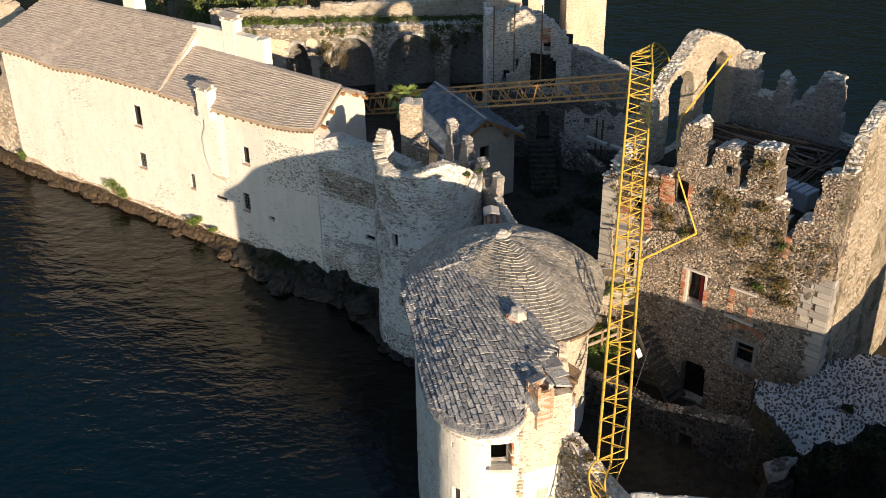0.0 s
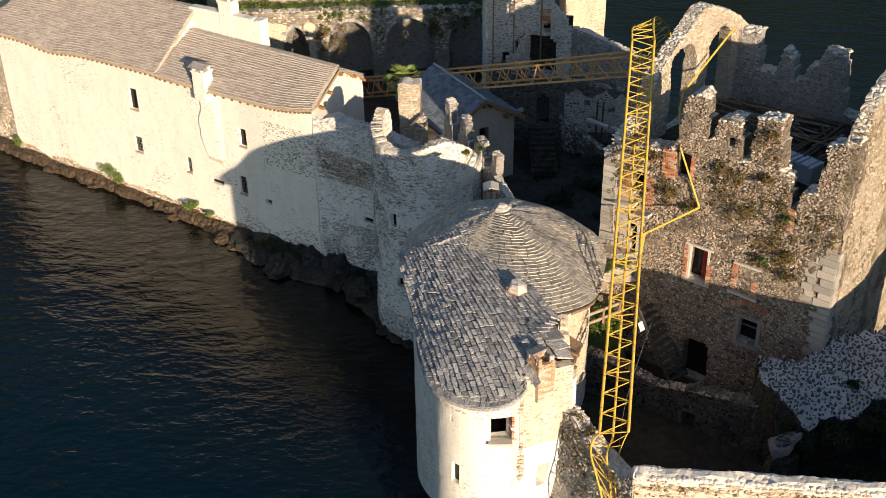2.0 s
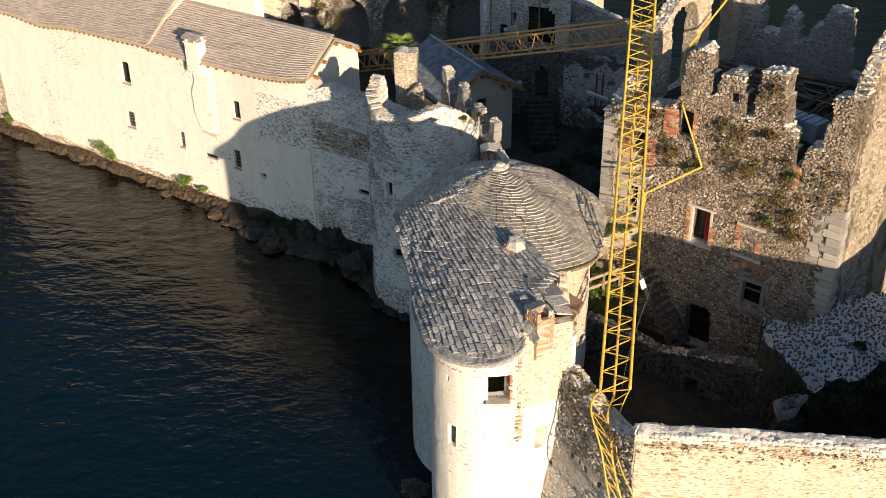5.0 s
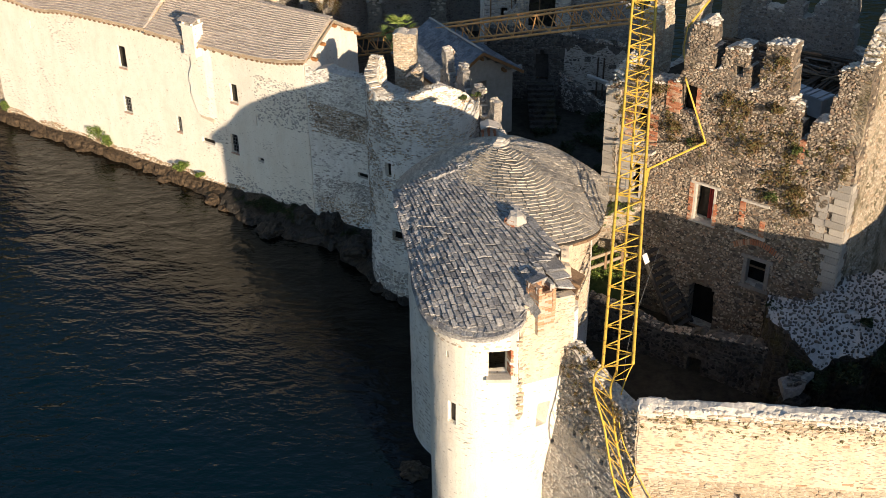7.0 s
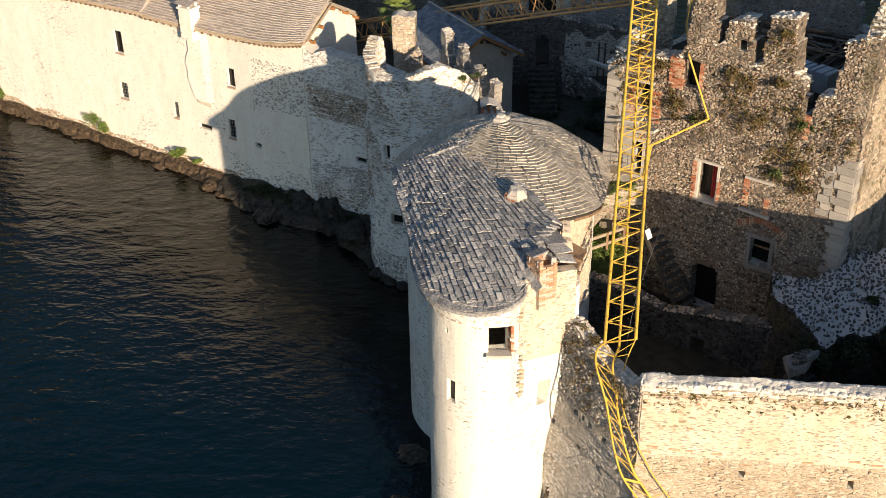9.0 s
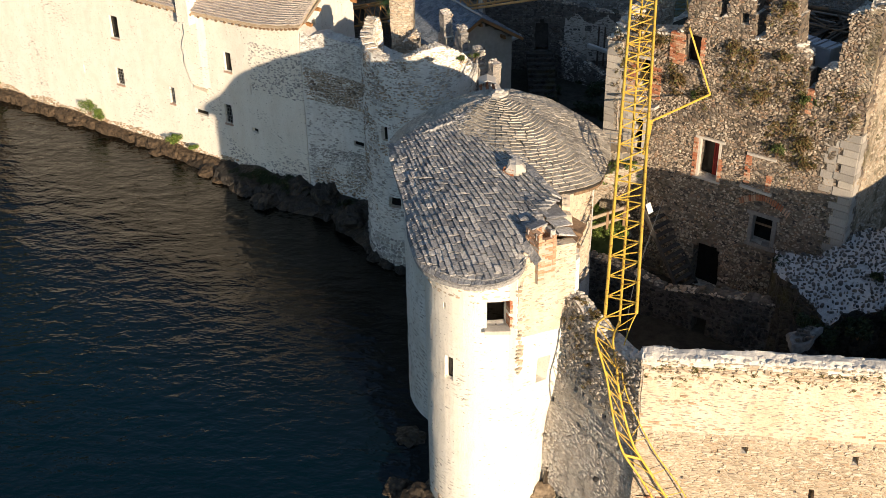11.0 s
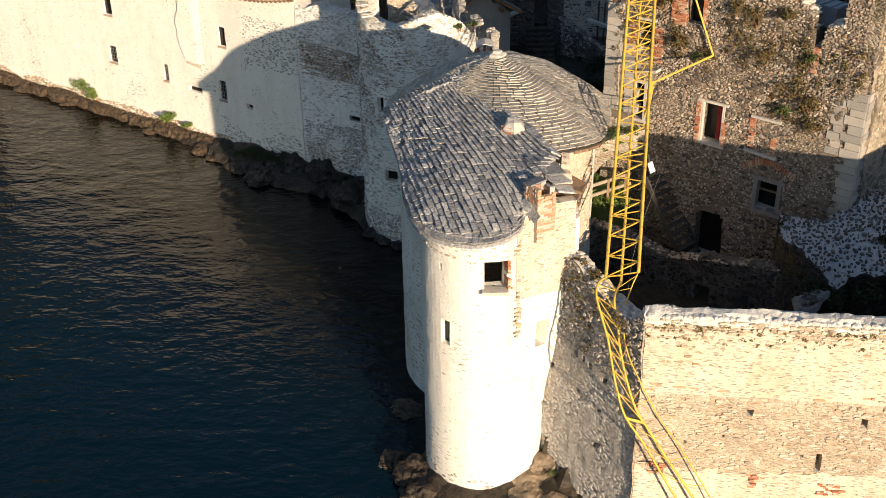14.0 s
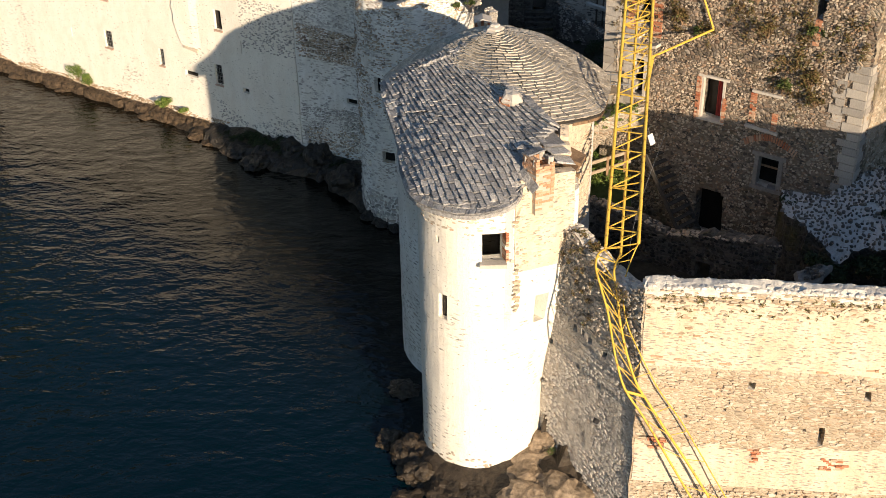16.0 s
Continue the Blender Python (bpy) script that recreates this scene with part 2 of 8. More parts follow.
YELLOW = material("chipped_yellow_paint", rusty_yellow)
OLD_WOOD = plain_material("dark_old_timber", (0.05, 0.038, 0.028), (0.15, 0.11, 0.08), 9.0, 0.85, 0, 0.5, 0.02, (1, 1, 0.3))
WOOD_GREY = plain_material("grey_timber", (0.16, 0.145, 0.125), (0.30, 0.27, 0.235), 9.0, 0.85, 0, 0.4, 0.02, (1, 1, 0.3))
WOOD = plain_material("weathered_timber", (0.16, 0.10, 0.06), (0.34, 0.23, 0.14), 9.0, 0.8, 0, 0.4, 0.02, (1, 1, 0.3))
BRICK = plain_material("red_brick", (0.36, 0.13, 0.07), (0.52, 0.24, 0.13), 7.0, 0.9)


def stone_material(name, tones, island=True):
    """Single stones, each in a tone of its own."""
    def build(nt, b):
        g = Net(nt)
        src = nt.nodes.new("ShaderNodeNewGeometry").outputs["Random Per Island"] if island else nt.nodes.new("ShaderNodeObjectInfo").outputs["Random"]
        col = g.ramp(src, [(k / (len(tones) - 1), c) for k, c in enumerate(tones)])
        grain = g.noise(24.0, 5, 0.7)
        col = g.mix(0.5, col, g.ramp(grain, [(0.3, 0.45), (0.7, 1.0)]), "MULTIPLY")
        lich = g.ramp(g.noise(6.0, 5, 0.7), [(0.58, 0.0), (0.68, 1.0)])
        col = g.mix(g.math("MULTIPLY", lich, 0.45), col, (0.50, 0.46, 0.38))
        g.link(col, b.inputs["Base Color"])
        b.inputs["Roughness"].default_value = 0.9
        g.bump(grain, b, 0.6, 0.03)
    return material(name, build)


def leaf_material(name, a, b_, c):
    def build(nt, b):
        g = Net(nt)
        col = g.ramp(nt.nodes.new("ShaderNodeNewGeometry").outputs["Random Per Island"], [(0.0, a), (0.6, b_), (1.0, c)])
        g.link(col, b.inputs["Base Color"])
        b.inputs["Roughness"].default_value = 0.6
    return material(name, build)


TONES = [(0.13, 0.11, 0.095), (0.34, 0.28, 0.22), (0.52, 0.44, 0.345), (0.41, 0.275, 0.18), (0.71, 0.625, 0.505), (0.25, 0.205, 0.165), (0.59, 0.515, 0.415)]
PALE_TONES = [(0.46, 0.40, 0.315), (0.66, 0.57, 0.45), (0.75, 0.67, 0.545), (0.58, 0.43, 0.295), (0.79, 0.72, 0.60)]
GREY_TONES = [(0.24, 0.235, 0.23), (0.42, 0.41, 0.39), (0.62, 0.60, 0.57), (0.46, 0.42, 0.37)]
WEST_TONES = [(0.46, 0.43, 0.40), (0.60, 0.57, 0.53), (0.72, 0.69, 0.64), (0.58, 0.51, 0.44)]
STONE, STONE_PIECE = stone_material("field_stones", TONES), stone_material("field_stone", TONES, False)
WEST_STONE = stone_material("light_grey_stones", WEST_TONES)
PALE_STONE, PALE_PIECE = stone_material("pale_stones", PALE_TONES), stone_material("pale_stone", PALE_TONES, False)
GREY_STONE, GREY_PIECE = stone_material("grey_stones", GREY_TONES), stone_material("grey_stone", GREY_TONES, False)
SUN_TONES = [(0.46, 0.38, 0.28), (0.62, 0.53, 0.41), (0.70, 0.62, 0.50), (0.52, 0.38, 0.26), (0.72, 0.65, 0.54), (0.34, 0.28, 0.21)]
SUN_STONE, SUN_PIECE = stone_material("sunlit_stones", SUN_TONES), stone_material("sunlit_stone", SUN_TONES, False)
FLECK = stone_material("brown_flecks", [(0.40, 0.32, 0.22), (0.54, 0.44, 0.32), (0.62, 0.52, 0.40), (0.48, 0.33, 0.21), (0.30, 0.25, 0.18)])
WEST_DARK_TONES = [(0.26, 0.23, 0.19), (0.40, 0.365, 0.32), (0.54, 0.50, 0.45), (0.32, 0.265, 0.20)]
WEST_DARK, WEST_DARK_PIECE = stone_material("weathered_stones", WEST_DARK_TONES), stone_material("weathered_stone", WEST_DARK_TONES, False)
LIMED_STONE = stone_material("limewashed_grey_stones", [(0.44, 0.43, 0.41), (0.62, 0.61, 0.59), (0.74, 0.73, 0.71), (0.34, 0.32, 0.29)])
LIME_STONE = stone_material("lime_coated_stones", [(0.56, 0.52, 0.46), (0.74, 0.70, 0.63), (0.80, 0.77, 0.70), (0.66, 0.60, 0.51), (0.40, 0.37, 0.32)])
LIME_WHITE = stone_material("white_limed_stones", [(0.66, 0.62, 0.55), (0.80, 0.76, 0.69), (0.84, 0.80, 0.73), (0.72, 0.66, 0.57)])
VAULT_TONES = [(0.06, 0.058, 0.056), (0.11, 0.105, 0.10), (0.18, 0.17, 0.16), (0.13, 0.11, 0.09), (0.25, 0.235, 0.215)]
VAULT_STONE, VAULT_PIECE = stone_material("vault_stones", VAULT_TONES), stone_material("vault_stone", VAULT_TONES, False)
CAP_STONE = stone_material("limewashed_stones", [(0.36, 0.34, 0.31), (0.70, 0.66, 0.59), (0.78, 0.74, 0.67), (0.60, 0.54, 0.46), (0.74, 0.70, 0.63)])
# paler than the other bricks, with the strong sun put into the colour
BRICK_PALE = stone_material("sun_toned_bricks", [(0.52, 0.28, 0.16), (0.58, 0.36, 0.23), (0.64, 0.44, 0.31)])
ASHLAR = stone_material("ashlar_blocks", [(0.36, 0.34, 0.31), (0.46, 0.43, 0.39), (0.54, 0.50, 0.44)], False)
BRICK_PIECE = stone_material("bricks", [(0.46, 0.15, 0.075), (0.54, 0.27, 0.16), (0.64, 0.46, 0.33)])
SLATE_PIECE = slate_material("stone_slate", (0.24, 0.245, 0.26), (0.40, 0.40, 0.405), (0.60, 0.585, 0.565), False, 0.4)
LEAF = leaf_material("green_leaves", (0.04, 0.065, 0.018), (0.075, 0.105, 0.028), (0.14, 0.15, 0.05))
GRASS_LEAF = leaf_material("grass_blades", (0.06, 0.11, 0.02), (0.12, 0.18, 0.035), (0.22, 0.26, 0.07))
WEED_LEAF = leaf_material("olive_weeds", (0.10, 0.09, 0.03), (0.17, 0.15, 0.05), (0.26, 0.22, 0.09))
# leaf greens raised so that the colour carries the sun on the crowns
TREE_LEAF = leaf_material("sun_toned_tree_leaves", (0.06, 0.085, 0.02), (0.12, 0.16, 0.04), (0.22, 0.25, 0.08))
LEAF_DRY = leaf_material("dry_leaves", (0.10, 0.065, 0.03), (0.16, 0.11, 0.045), (0.10, 0.12, 0.04))
PALM_LEAF = leaf_material("palm_leaves", (0.10, 0.16, 0.035), (0.18, 0.25, 0.06), (0.32, 0.36, 0.12))
# greens cut to near black, standing in for the shade where these grow
LEAF_DARK = leaf_material("shade_toned_leaves", (0.012, 0.02, 0.008), (0.026, 0.042, 0.016), (0.045, 0.06, 0.02))
GRASS = plain_material("grass_bank", (0.05, 0.08, 0.02), (0.12, 0.14, 0.045), 5.0, 0.95, 0, 0.9, 0.08)
STEEL = plain_material("grey_steel", (0.22, 0.23, 0.24), (0.34, 0.35, 0.36), 8.0, 0.45, 0.6, 0.1)
WHITE_PAINT = plain_material("white_paint", (0.62, 0.61, 0.58), (0.78, 0.77, 0.74), 6.0, 0.7, 0, 0.1)
RED_CLOTH = plain_material("red_curtain", (0.30, 0.035, 0.03), (0.42, 0.06, 0.05), 7.0, 0.85, 0, 0.2)
LIME = plain_material("white_lime", (0.62, 0.59, 0.53), (0.82, 0.79, 0.72), 7.0, 0.95, 0, 0.8, 0.06)
MORTAR = plain_material("pale_mortar", (0.50, 0.47, 0.42), (0.64, 0.60, 0.54), 9.0, 0.95, 0, 0.6, 0.04)
PLASTIC = plain_material("grey_sheet", (0.42, 0.46, 0.52), (0.62, 0.66, 0.72), 2.0, 0.4, 0, 0.3, 0.05)

WOOD_WARM = plain_material("warm_timber", (0.28, 0.13, 0.05), (0.44, 0.22, 0.09), 9.0, 0.7, 0, 0.3)
STUCCO = plain_material("beige_stucco", (0.42, 0.38, 0.32), (0.54, 0.49, 0.42), 4.0, 0.9, 0, 0.2)
SLATE_BLUE = slate_material("blue_slates", (0.17, 0.21, 0.265), (0.24, 0.29, 0.35), (0.33, 0.37, 0.43), True, 0.1)
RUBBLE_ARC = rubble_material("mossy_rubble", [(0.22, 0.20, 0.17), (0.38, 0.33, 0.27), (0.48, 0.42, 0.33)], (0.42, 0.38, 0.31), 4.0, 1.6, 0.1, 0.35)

JIB_YELLOW = plain_material("dull_yellow_paint", (0.70, 0.36, 0.13), (0.82, 0.47, 0.2), 7.0, 0.55, 0, 0.1)
# boards lightened to carry the sunshine on the eaves in their colour
EAVE_WOOD = plain_material("sun_toned_eave_boards", (0.46, 0.36, 0.25), (0.62, 0.51, 0.38), 9.0, 0.8, 0, 0.3)
WOOD_PALE = plain_material("pale_boards", (0.30, 0.24, 0.17), (0.45, 0.37, 0.27), 9.0, 0.8, 0, 0.3)
# dark court masonry: the court's deep shade is put into these colours
RUBBLE_DIM = rubble_material("shade_toned_rubble", [(0.10, 0.093, 0.086), (0.18, 0.165, 0.15), (0.25, 0.225, 0.20)], (0.20, 0.185, 0.17), 4.5, 1.4, 0.09, 0.3)
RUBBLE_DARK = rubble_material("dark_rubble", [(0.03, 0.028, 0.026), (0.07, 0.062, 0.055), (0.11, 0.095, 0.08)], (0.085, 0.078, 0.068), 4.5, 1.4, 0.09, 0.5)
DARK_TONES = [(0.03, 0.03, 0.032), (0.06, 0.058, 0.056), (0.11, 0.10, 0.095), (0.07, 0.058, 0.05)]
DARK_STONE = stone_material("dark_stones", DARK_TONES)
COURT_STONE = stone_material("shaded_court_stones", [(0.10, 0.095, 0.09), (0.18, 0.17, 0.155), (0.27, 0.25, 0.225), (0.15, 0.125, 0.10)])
# stands in for shade in the slate gaps, the doorway and the timber stair
SHADE_DARK = plain_material("shade_dark", (0.06, 0.055, 0.05), (0.11, 0.10, 0.09), 6.0, 0.9, 0, 0.4)
ROCK_WARM = plain_material("brown_rock", (0.12, 0.09, 0.06), (0.42, 0.33, 0.235), 5.0, 0.7, 0, 0.9, 0.15)
# wet rock, also darkened to carry the shade of the lake walls
ROCK_DARK = plain_material("shade_toned_wet_rock", (0.010, 0.009, 0.008), (0.055, 0.049, 0.042), 3.0, 0.5, 0, 0.9, 0.15)

GREY_LIME = plain_material("grey_lime", (0.40, 0.39, 0.38), (0.56, 0.55, 0.54), 7.0, 0.95, 0, 0.7, 0.05)
ROCK_BROWN = plain_material("dark_brown_rock", (0.012, 0.010, 0.008), (0.085, 0.065, 0.045), 4.0, 0.35, 0, 0.9, 0.15)
FOREST = plain_material("wooded_slopes", (0.02, 0.03, 0.018), (0.05, 0.06, 0.03), 0.01, 0.95, 0, 0)

SILL_STONE = plain_material("pinkish_sill", (0.42, 0.29, 0.22), (0.56, 0.41, 0.32), 6.0, 0.85)
# near-black panels that stand in for the unlit inside of openings
UNLIT_BACK = plain_material("unlit_back", (0.008, 0.008, 0.008), (0.02, 0.018, 0.016), 3.0, 0.25, 0, 0)


# ---- builders ----
def mesh_ob(name, verts, faces, mat, parent=None, label="", smooth=False):
    me = bpy.data.meshes.new(name)
    me.from_pydata([tuple(v) for v in verts], [], faces)
    me.materials.append(mat)
    if smooth:
        me.polygons.foreach_set("use_smooth", [True] * len(me.polygons))
    me.update()
    ob = new(name, me)
    if parent:
        ob.parent = parent
    if label:
        ob["label"] = label
    return ob


def part(name, bm, mat, parent=None, label=""):
    me = bpy.data.meshes.new(name)
    bm.to_mesh(me)
    bm.free()
    me.materials.append(mat)
    ob = new(name, me)
    if parent:
        ob.parent = parent
    if label:
        ob["label"] = label
    return ob


def thing(name, label, category, at=(0, 0, 0), group="", kind=""):
    ob = new(name)
    ob.location = at
    return tagged(ob, label, category, group, kind)


def rough(p, size=1.0, amp=0.05):
    q = Vector(p) / size
    return noise.noise_vector(q) * amp


class Line:
    """A plan polyline, by the distance along it."""

    def __init__(self, pts, closed=False):
        self.pts = [Vector((*p, 0)) for p in pts] + ([Vector((*pts[0], 0))] if closed else [])
        self.at = [0.0]
        for a, b in zip(self.pts, self.pts[1:]):
            self.at.append(self.at[-1] + (b - a).length)
        self.length, self.closed = self.at[-1], closed

    def point(self, u):
        u = u % self.length if self.closed else min(max(u, 0.0), self.length)
        for k in range(len(self.pts) - 1):
            if u <= self.at[k + 1] or k == len(self.pts) - 2:
                f = (u - self.at[k]) / (self.at[k + 1] - self.at[k])
                return self.pts[k].lerp(self.pts[k + 1], f)

    def normal(self, u):
        """To the right of the way along."""
        e = 0.15
        d = self.point(u + e) - self.point(u - e)
        return Vector((d.y, -d.x, 0)).normalized()


def arc(cx, cy, r, a0, a1, n):
    return [(cx + r * math.cos(radians(a0 + (a1 - a0) * k / n)), cy + r * math.sin(radians(a0 + (a1 - a0) * k / n))) for k in range(n + 1)]


def steps(a, b, size, extra=()):
    marks = sorted({a, b, *[round(e, 3) for e in extra if a < e < b]})
    out = []
    for p, q in zip(marks, marks[1:]):
        n = max(1, round((q - p) / size))
        out += [p + (q - p) * k / n for k in range(n)]
    return out + [b]


def in_hole(h, u, z):
    """Holes: u0, u1, z0, z1 and a rise, by which an arch stands over z1."""
    u0, u1, z0, z1, rise = (*h, 0.0)[:5]
    if not u0 < u < u1 or z < z0:
        return False
    if z < z1:
        return True
    return rise > 0 and ((u - (u0 + u1) / 2) / ((u1 - u0) / 2)) ** 2 + ((z - z1) / rise) ** 2 < 1


def wall(name, line, z0, top, thick, mat, parent=None, holes=(), cell=0.35, jitter=0.05, batter=0.0, label="", inner=None, bulge=None, ragged=0.0, head=None):
    """A wall along a plan line with its outer face to the right of the way along; top: height or a function of the distance."""
    topf = top if callable(top) else (lambda u: top)
    L = line.length
    us = steps(0.0, L, cell, [h[k] for h in holes for k in (0, 1)])
    zmax = max(topf(u) for u in us) + 0.5
    zs = steps(z0, zmax, cell, [h[k] for h in holes for k in (2, 3)])
    if ragged:
        base = topf
        topf = lambda u: base(u) + ragged * (noise.noise(Vector((u * 1.7, 3.1 + L, z0))) + 0.6 * noise.noise(Vector((u * 4.1, 9.7, L))))
    nu, nz = len(us) - 1, len(zs) - 1
    tops = [topf(u) for u in us]
    full = [[False] * nz for _ in range(nu)]
    for i in range(nu):
        uc, t = (us[i] + us[i + 1]) / 2, (tops[i] + tops[(i + 1) % len(us)]) / 2
        for j in range(nz):
            zc = (zs[j] + zs[j + 1]) / 2
            full[i][j] = zc < t and not any(in_hole(h, uc, zc) for h in holes)
    verts, faces, index, heads = [], [], {}, []
    wrap = (lambda i: i % nu) if line.closed else (lambda i: i)

    def has(i, j):
        if line.closed:
            i %= nu
        return 0 <= i < nu and 0 <= j < nz and full[i][j]

    def v(i, j, side):
        i = wrap(i)
        key = (i, j, side)
        if key not in index:
            u, z = us[i], zs[j]
            if not has(i, j) and not has(i - 1, j) and abs(z - tops[i]) < cell * 1.3:
                z = tops[i]
            p, n = line.point(u), line.normal(u)
            off = batter * (z - z0) if side == 0 else thick
            q = p - n * off
            q.z = z
            if bulge and side == 0:
                q += n * bulge(u, z)
            q += rough((q.x, q.y, q.z), 0.9, jitter) + rough((q.x + 40, q.y, q.z), 0.33, jitter * 0.6)
            index[key] = len(verts)
            verts.append(q)
        return index[key]

    for i in range(nu):
        for j in range(nz):
            if not full[i][j]:
                continue
            faces.append((v(i, j, 0), v(i + 1, j, 0), v(i + 1, j + 1, 0), v(i, j + 1, 0)))
            faces.append((v(i, j, 1), v(i, j + 1, 1), v(i + 1, j + 1, 1), v(i + 1, j, 1)))
            for di, dj, a, b in ((-1, 0, (i, j), (i, j + 1)), (1, 0, (i + 1, j + 1), (i + 1, j)), (0, -1, (i + 1, j), (i, j)), (0, 1, (i, j + 1), (i + 1, j + 1))):
                if not has(i + di, j + dj):
                    if dj > 0:
                        heads.append(len(faces))
                    faces.append((v(*a, 0), v(*b, 0), v(*b, 1), v(*a, 1)))
    ob = mesh_ob(name, verts, faces, mat, parent, label)
    if head:
        ob.data.materials.append(head)
        for k in heads:
            ob.data.polygons[k].material_index = 1
    return ob


def bar(bm, a, b, r, n=6, r2=None):
    """A round or square bar from a to b, added to bm."""
    a, b = Vector(a), Vector(b)
    d = b - a
    q = d.to_track_quat("Z", "Y").to_matrix()
    rings = []
    for p, rad in ((a, r), (b, r2 or r)):
        rings.append([bm.verts.new(p + q @ Vector((rad * math.cos(2 * math.pi * (k + 0.5) / n), rad * math.sin(2 * math.pi * (k + 0.5) / n), 0))) for k in range(n)])
    for k in range(n):
        bm.faces.new((rings[0][k], rings[0][(k + 1) % n], rings[1][(k + 1) % n], rings[1][k]))
    bm.faces.new(rings[0][::-1])
    bm.faces.new(rings[1])


def beam(bm, a, b, w, h, up=(0, 0, 1)):
    """A squared timber from a to b."""
    a, b = Vector(a), Vector(b)
    d = (b - a).normalized()
    s = d.cross(Vector(up)).normalized()
    t = s.cross(d)
    v = [bm.verts.new(p + s * w / 2 * x + t * h / 2 * y) for p in (a, b) for x, y in ((-1, -1), (1, -1), (1, 1), (-1, 1))]
    for f in ((3, 2, 1, 0), (4, 5, 6, 7), (0, 1, 5, 4), (1, 2, 6, 5), (2, 3, 7, 6), (3, 0, 4, 7)):
        bm.faces.new([v[k] for k in f])


# ---- setting: lake and island ----
bm = bmesh.new()
bmesh.ops.create_grid(bm, x_segments=8, y_segments=8, size=4000)
water = part("water", bm, WATER)
tagged(water, "dark blue-green rippled lake water round the castle", "water", kind="structure")

ISLAND = [(-40, 80), (-29.5, 73.6), (-25, 70), (-21, 67.4), (-16.5, 64.2), (-13.2, 61.4), (-11, 58.4), (-9, 57), (-5.5, 55.4), (-3.4, 52), (-1.4, 50.2), (0.2, 44), (-0.6, 40.5), (0.3, 36), (-0.9, 34.2), (-0.9, 32.6), (0.2, 31.2), (2.5, 30.2), (4.2, 29.2), (5.2, 27.4), (14, 26.8), (24, 27), (26, 45), (22, 62), (10, 80), (-10, 86), (-30, 88)]


def island_depth(x, y):
    """Distance inside the shore, negative outside."""
    best, inside = 1e9, False
    for (ax, ay), (bx, by) in zip(ISLAND, ISLAND[1:] + ISLAND[:1]):
        dx, dy = bx - ax, by - ay
        f = min(1, max(0, ((x - ax) * dx + (y - ay) * dy) / (dx * dx + dy * dy)))
        best = min(best, math.hypot(x - ax - f * dx, y - ay - f * dy))
        if (ay > y) != (by > y) and x < ax + (y - ay) * dx / dy:
            inside = not inside
    return best if inside else -best


def island_height(x, y):
    d = island_depth(x, y)
    if y < 29.08 - 0.12 * (x - 6.15) or (y < 34.7 and x < 6.12 - 0.48 * (y - 29.08)):
        d = min(d, 2.39)
    n = noise.fractal(Vector((x * 0.55, y * 0.55, 1.3)), 1.0, 2.0, 4)
    if d < 2.4:
        return max(-2.0, 0.34 * (d + 0.35) + 0.4 * n) if d > 0 else max(-2.0, 0.12 + 0.9 * d + 0.3 * n)
    return min(4.3, 1.0 + 2.6 * (d - 2.4)) + 0.1 * n


gv, gf = [], []
xs = [-42 + 0.6 * k for k in range(118)]
ys = [25 + 0.6 * k for k in range(108)]
for y in ys:
    for x in xs:
        gv.append((x, y, island_height(x, y)))
for j in range(len(ys) - 1):
    for i in range(len(xs) - 1):
        a = j * len(xs) + i
        gf.append((a, a + 1, a + len(xs) + 1, a + len(xs)))
ground = mesh_ob("ground", gv, gf, ROCK_BROWN, smooth=False)
# far wooded mountains round the lake, unseen, added to darken its reflections, open towards the sun
mv, mf = [], []
NM = 120
for k in range(NM + 1):
    a = radians(-75 + 300 * k / NM)
    rr = 2100 + 300 * noise.noise(Vector((k * 0.11, 2.0, 0)))
    fade = min(1.0, k / 14, (NM - k) / 14)
    hh = fade * (930 + 260 * noise.fractal(Vector((k * 0.13, 0.0, 5.0)), 1.0, 2.0, 4))
    for f, lift in ((0.72, -5), (0.86, 0.45 * hh), (1.0, hh), (1.1, -5)):
        q = rr * f
        mv.append((q * math.cos(a), q * math.sin(a), lift))
    if k:
        for j in range(3):
            o = 4 * (k - 1) + j
            mf.append((o, o + 4, o + 5, o + 1))
hills = mesh_ob("backdrop", mv, mf, FOREST)
tagged(hills, "distant dark wooded mountains, unseen, added to darken the lake's reflections", "mountain", kind="structure")
tagged(ground, "brown rocky island ground sloping into the lake", "ground", kind="structure")


rng = random.Random(7)


def slab(p00, p10, p11, p01, thick, lift0, lift1):
    """The eight corners of a slab: two lower corners, two upper ones, lifted off the roof."""
    n = (p10 - p00).cross(p01 - p00).normalized()
    wob = [rng.uniform(-1, 1) * 0.14 * lift0 for _ in range(4)]
    top = [p00 + n * (lift0 + wob[0]), p10 + n * (lift0 + wob[1]), p11 + n * (lift1 + 0.4 * wob[2]), p01 + n * (lift1 + 0.4 * wob[3])]
    return [q - n * thick for q in top] + top


BOX = [(3, 2, 1, 0), (4, 5, 6, 7), (0, 1, 5, 4), (1, 2, 6, 5), (2, 3, 7, 6), (3, 0, 4, 7)]


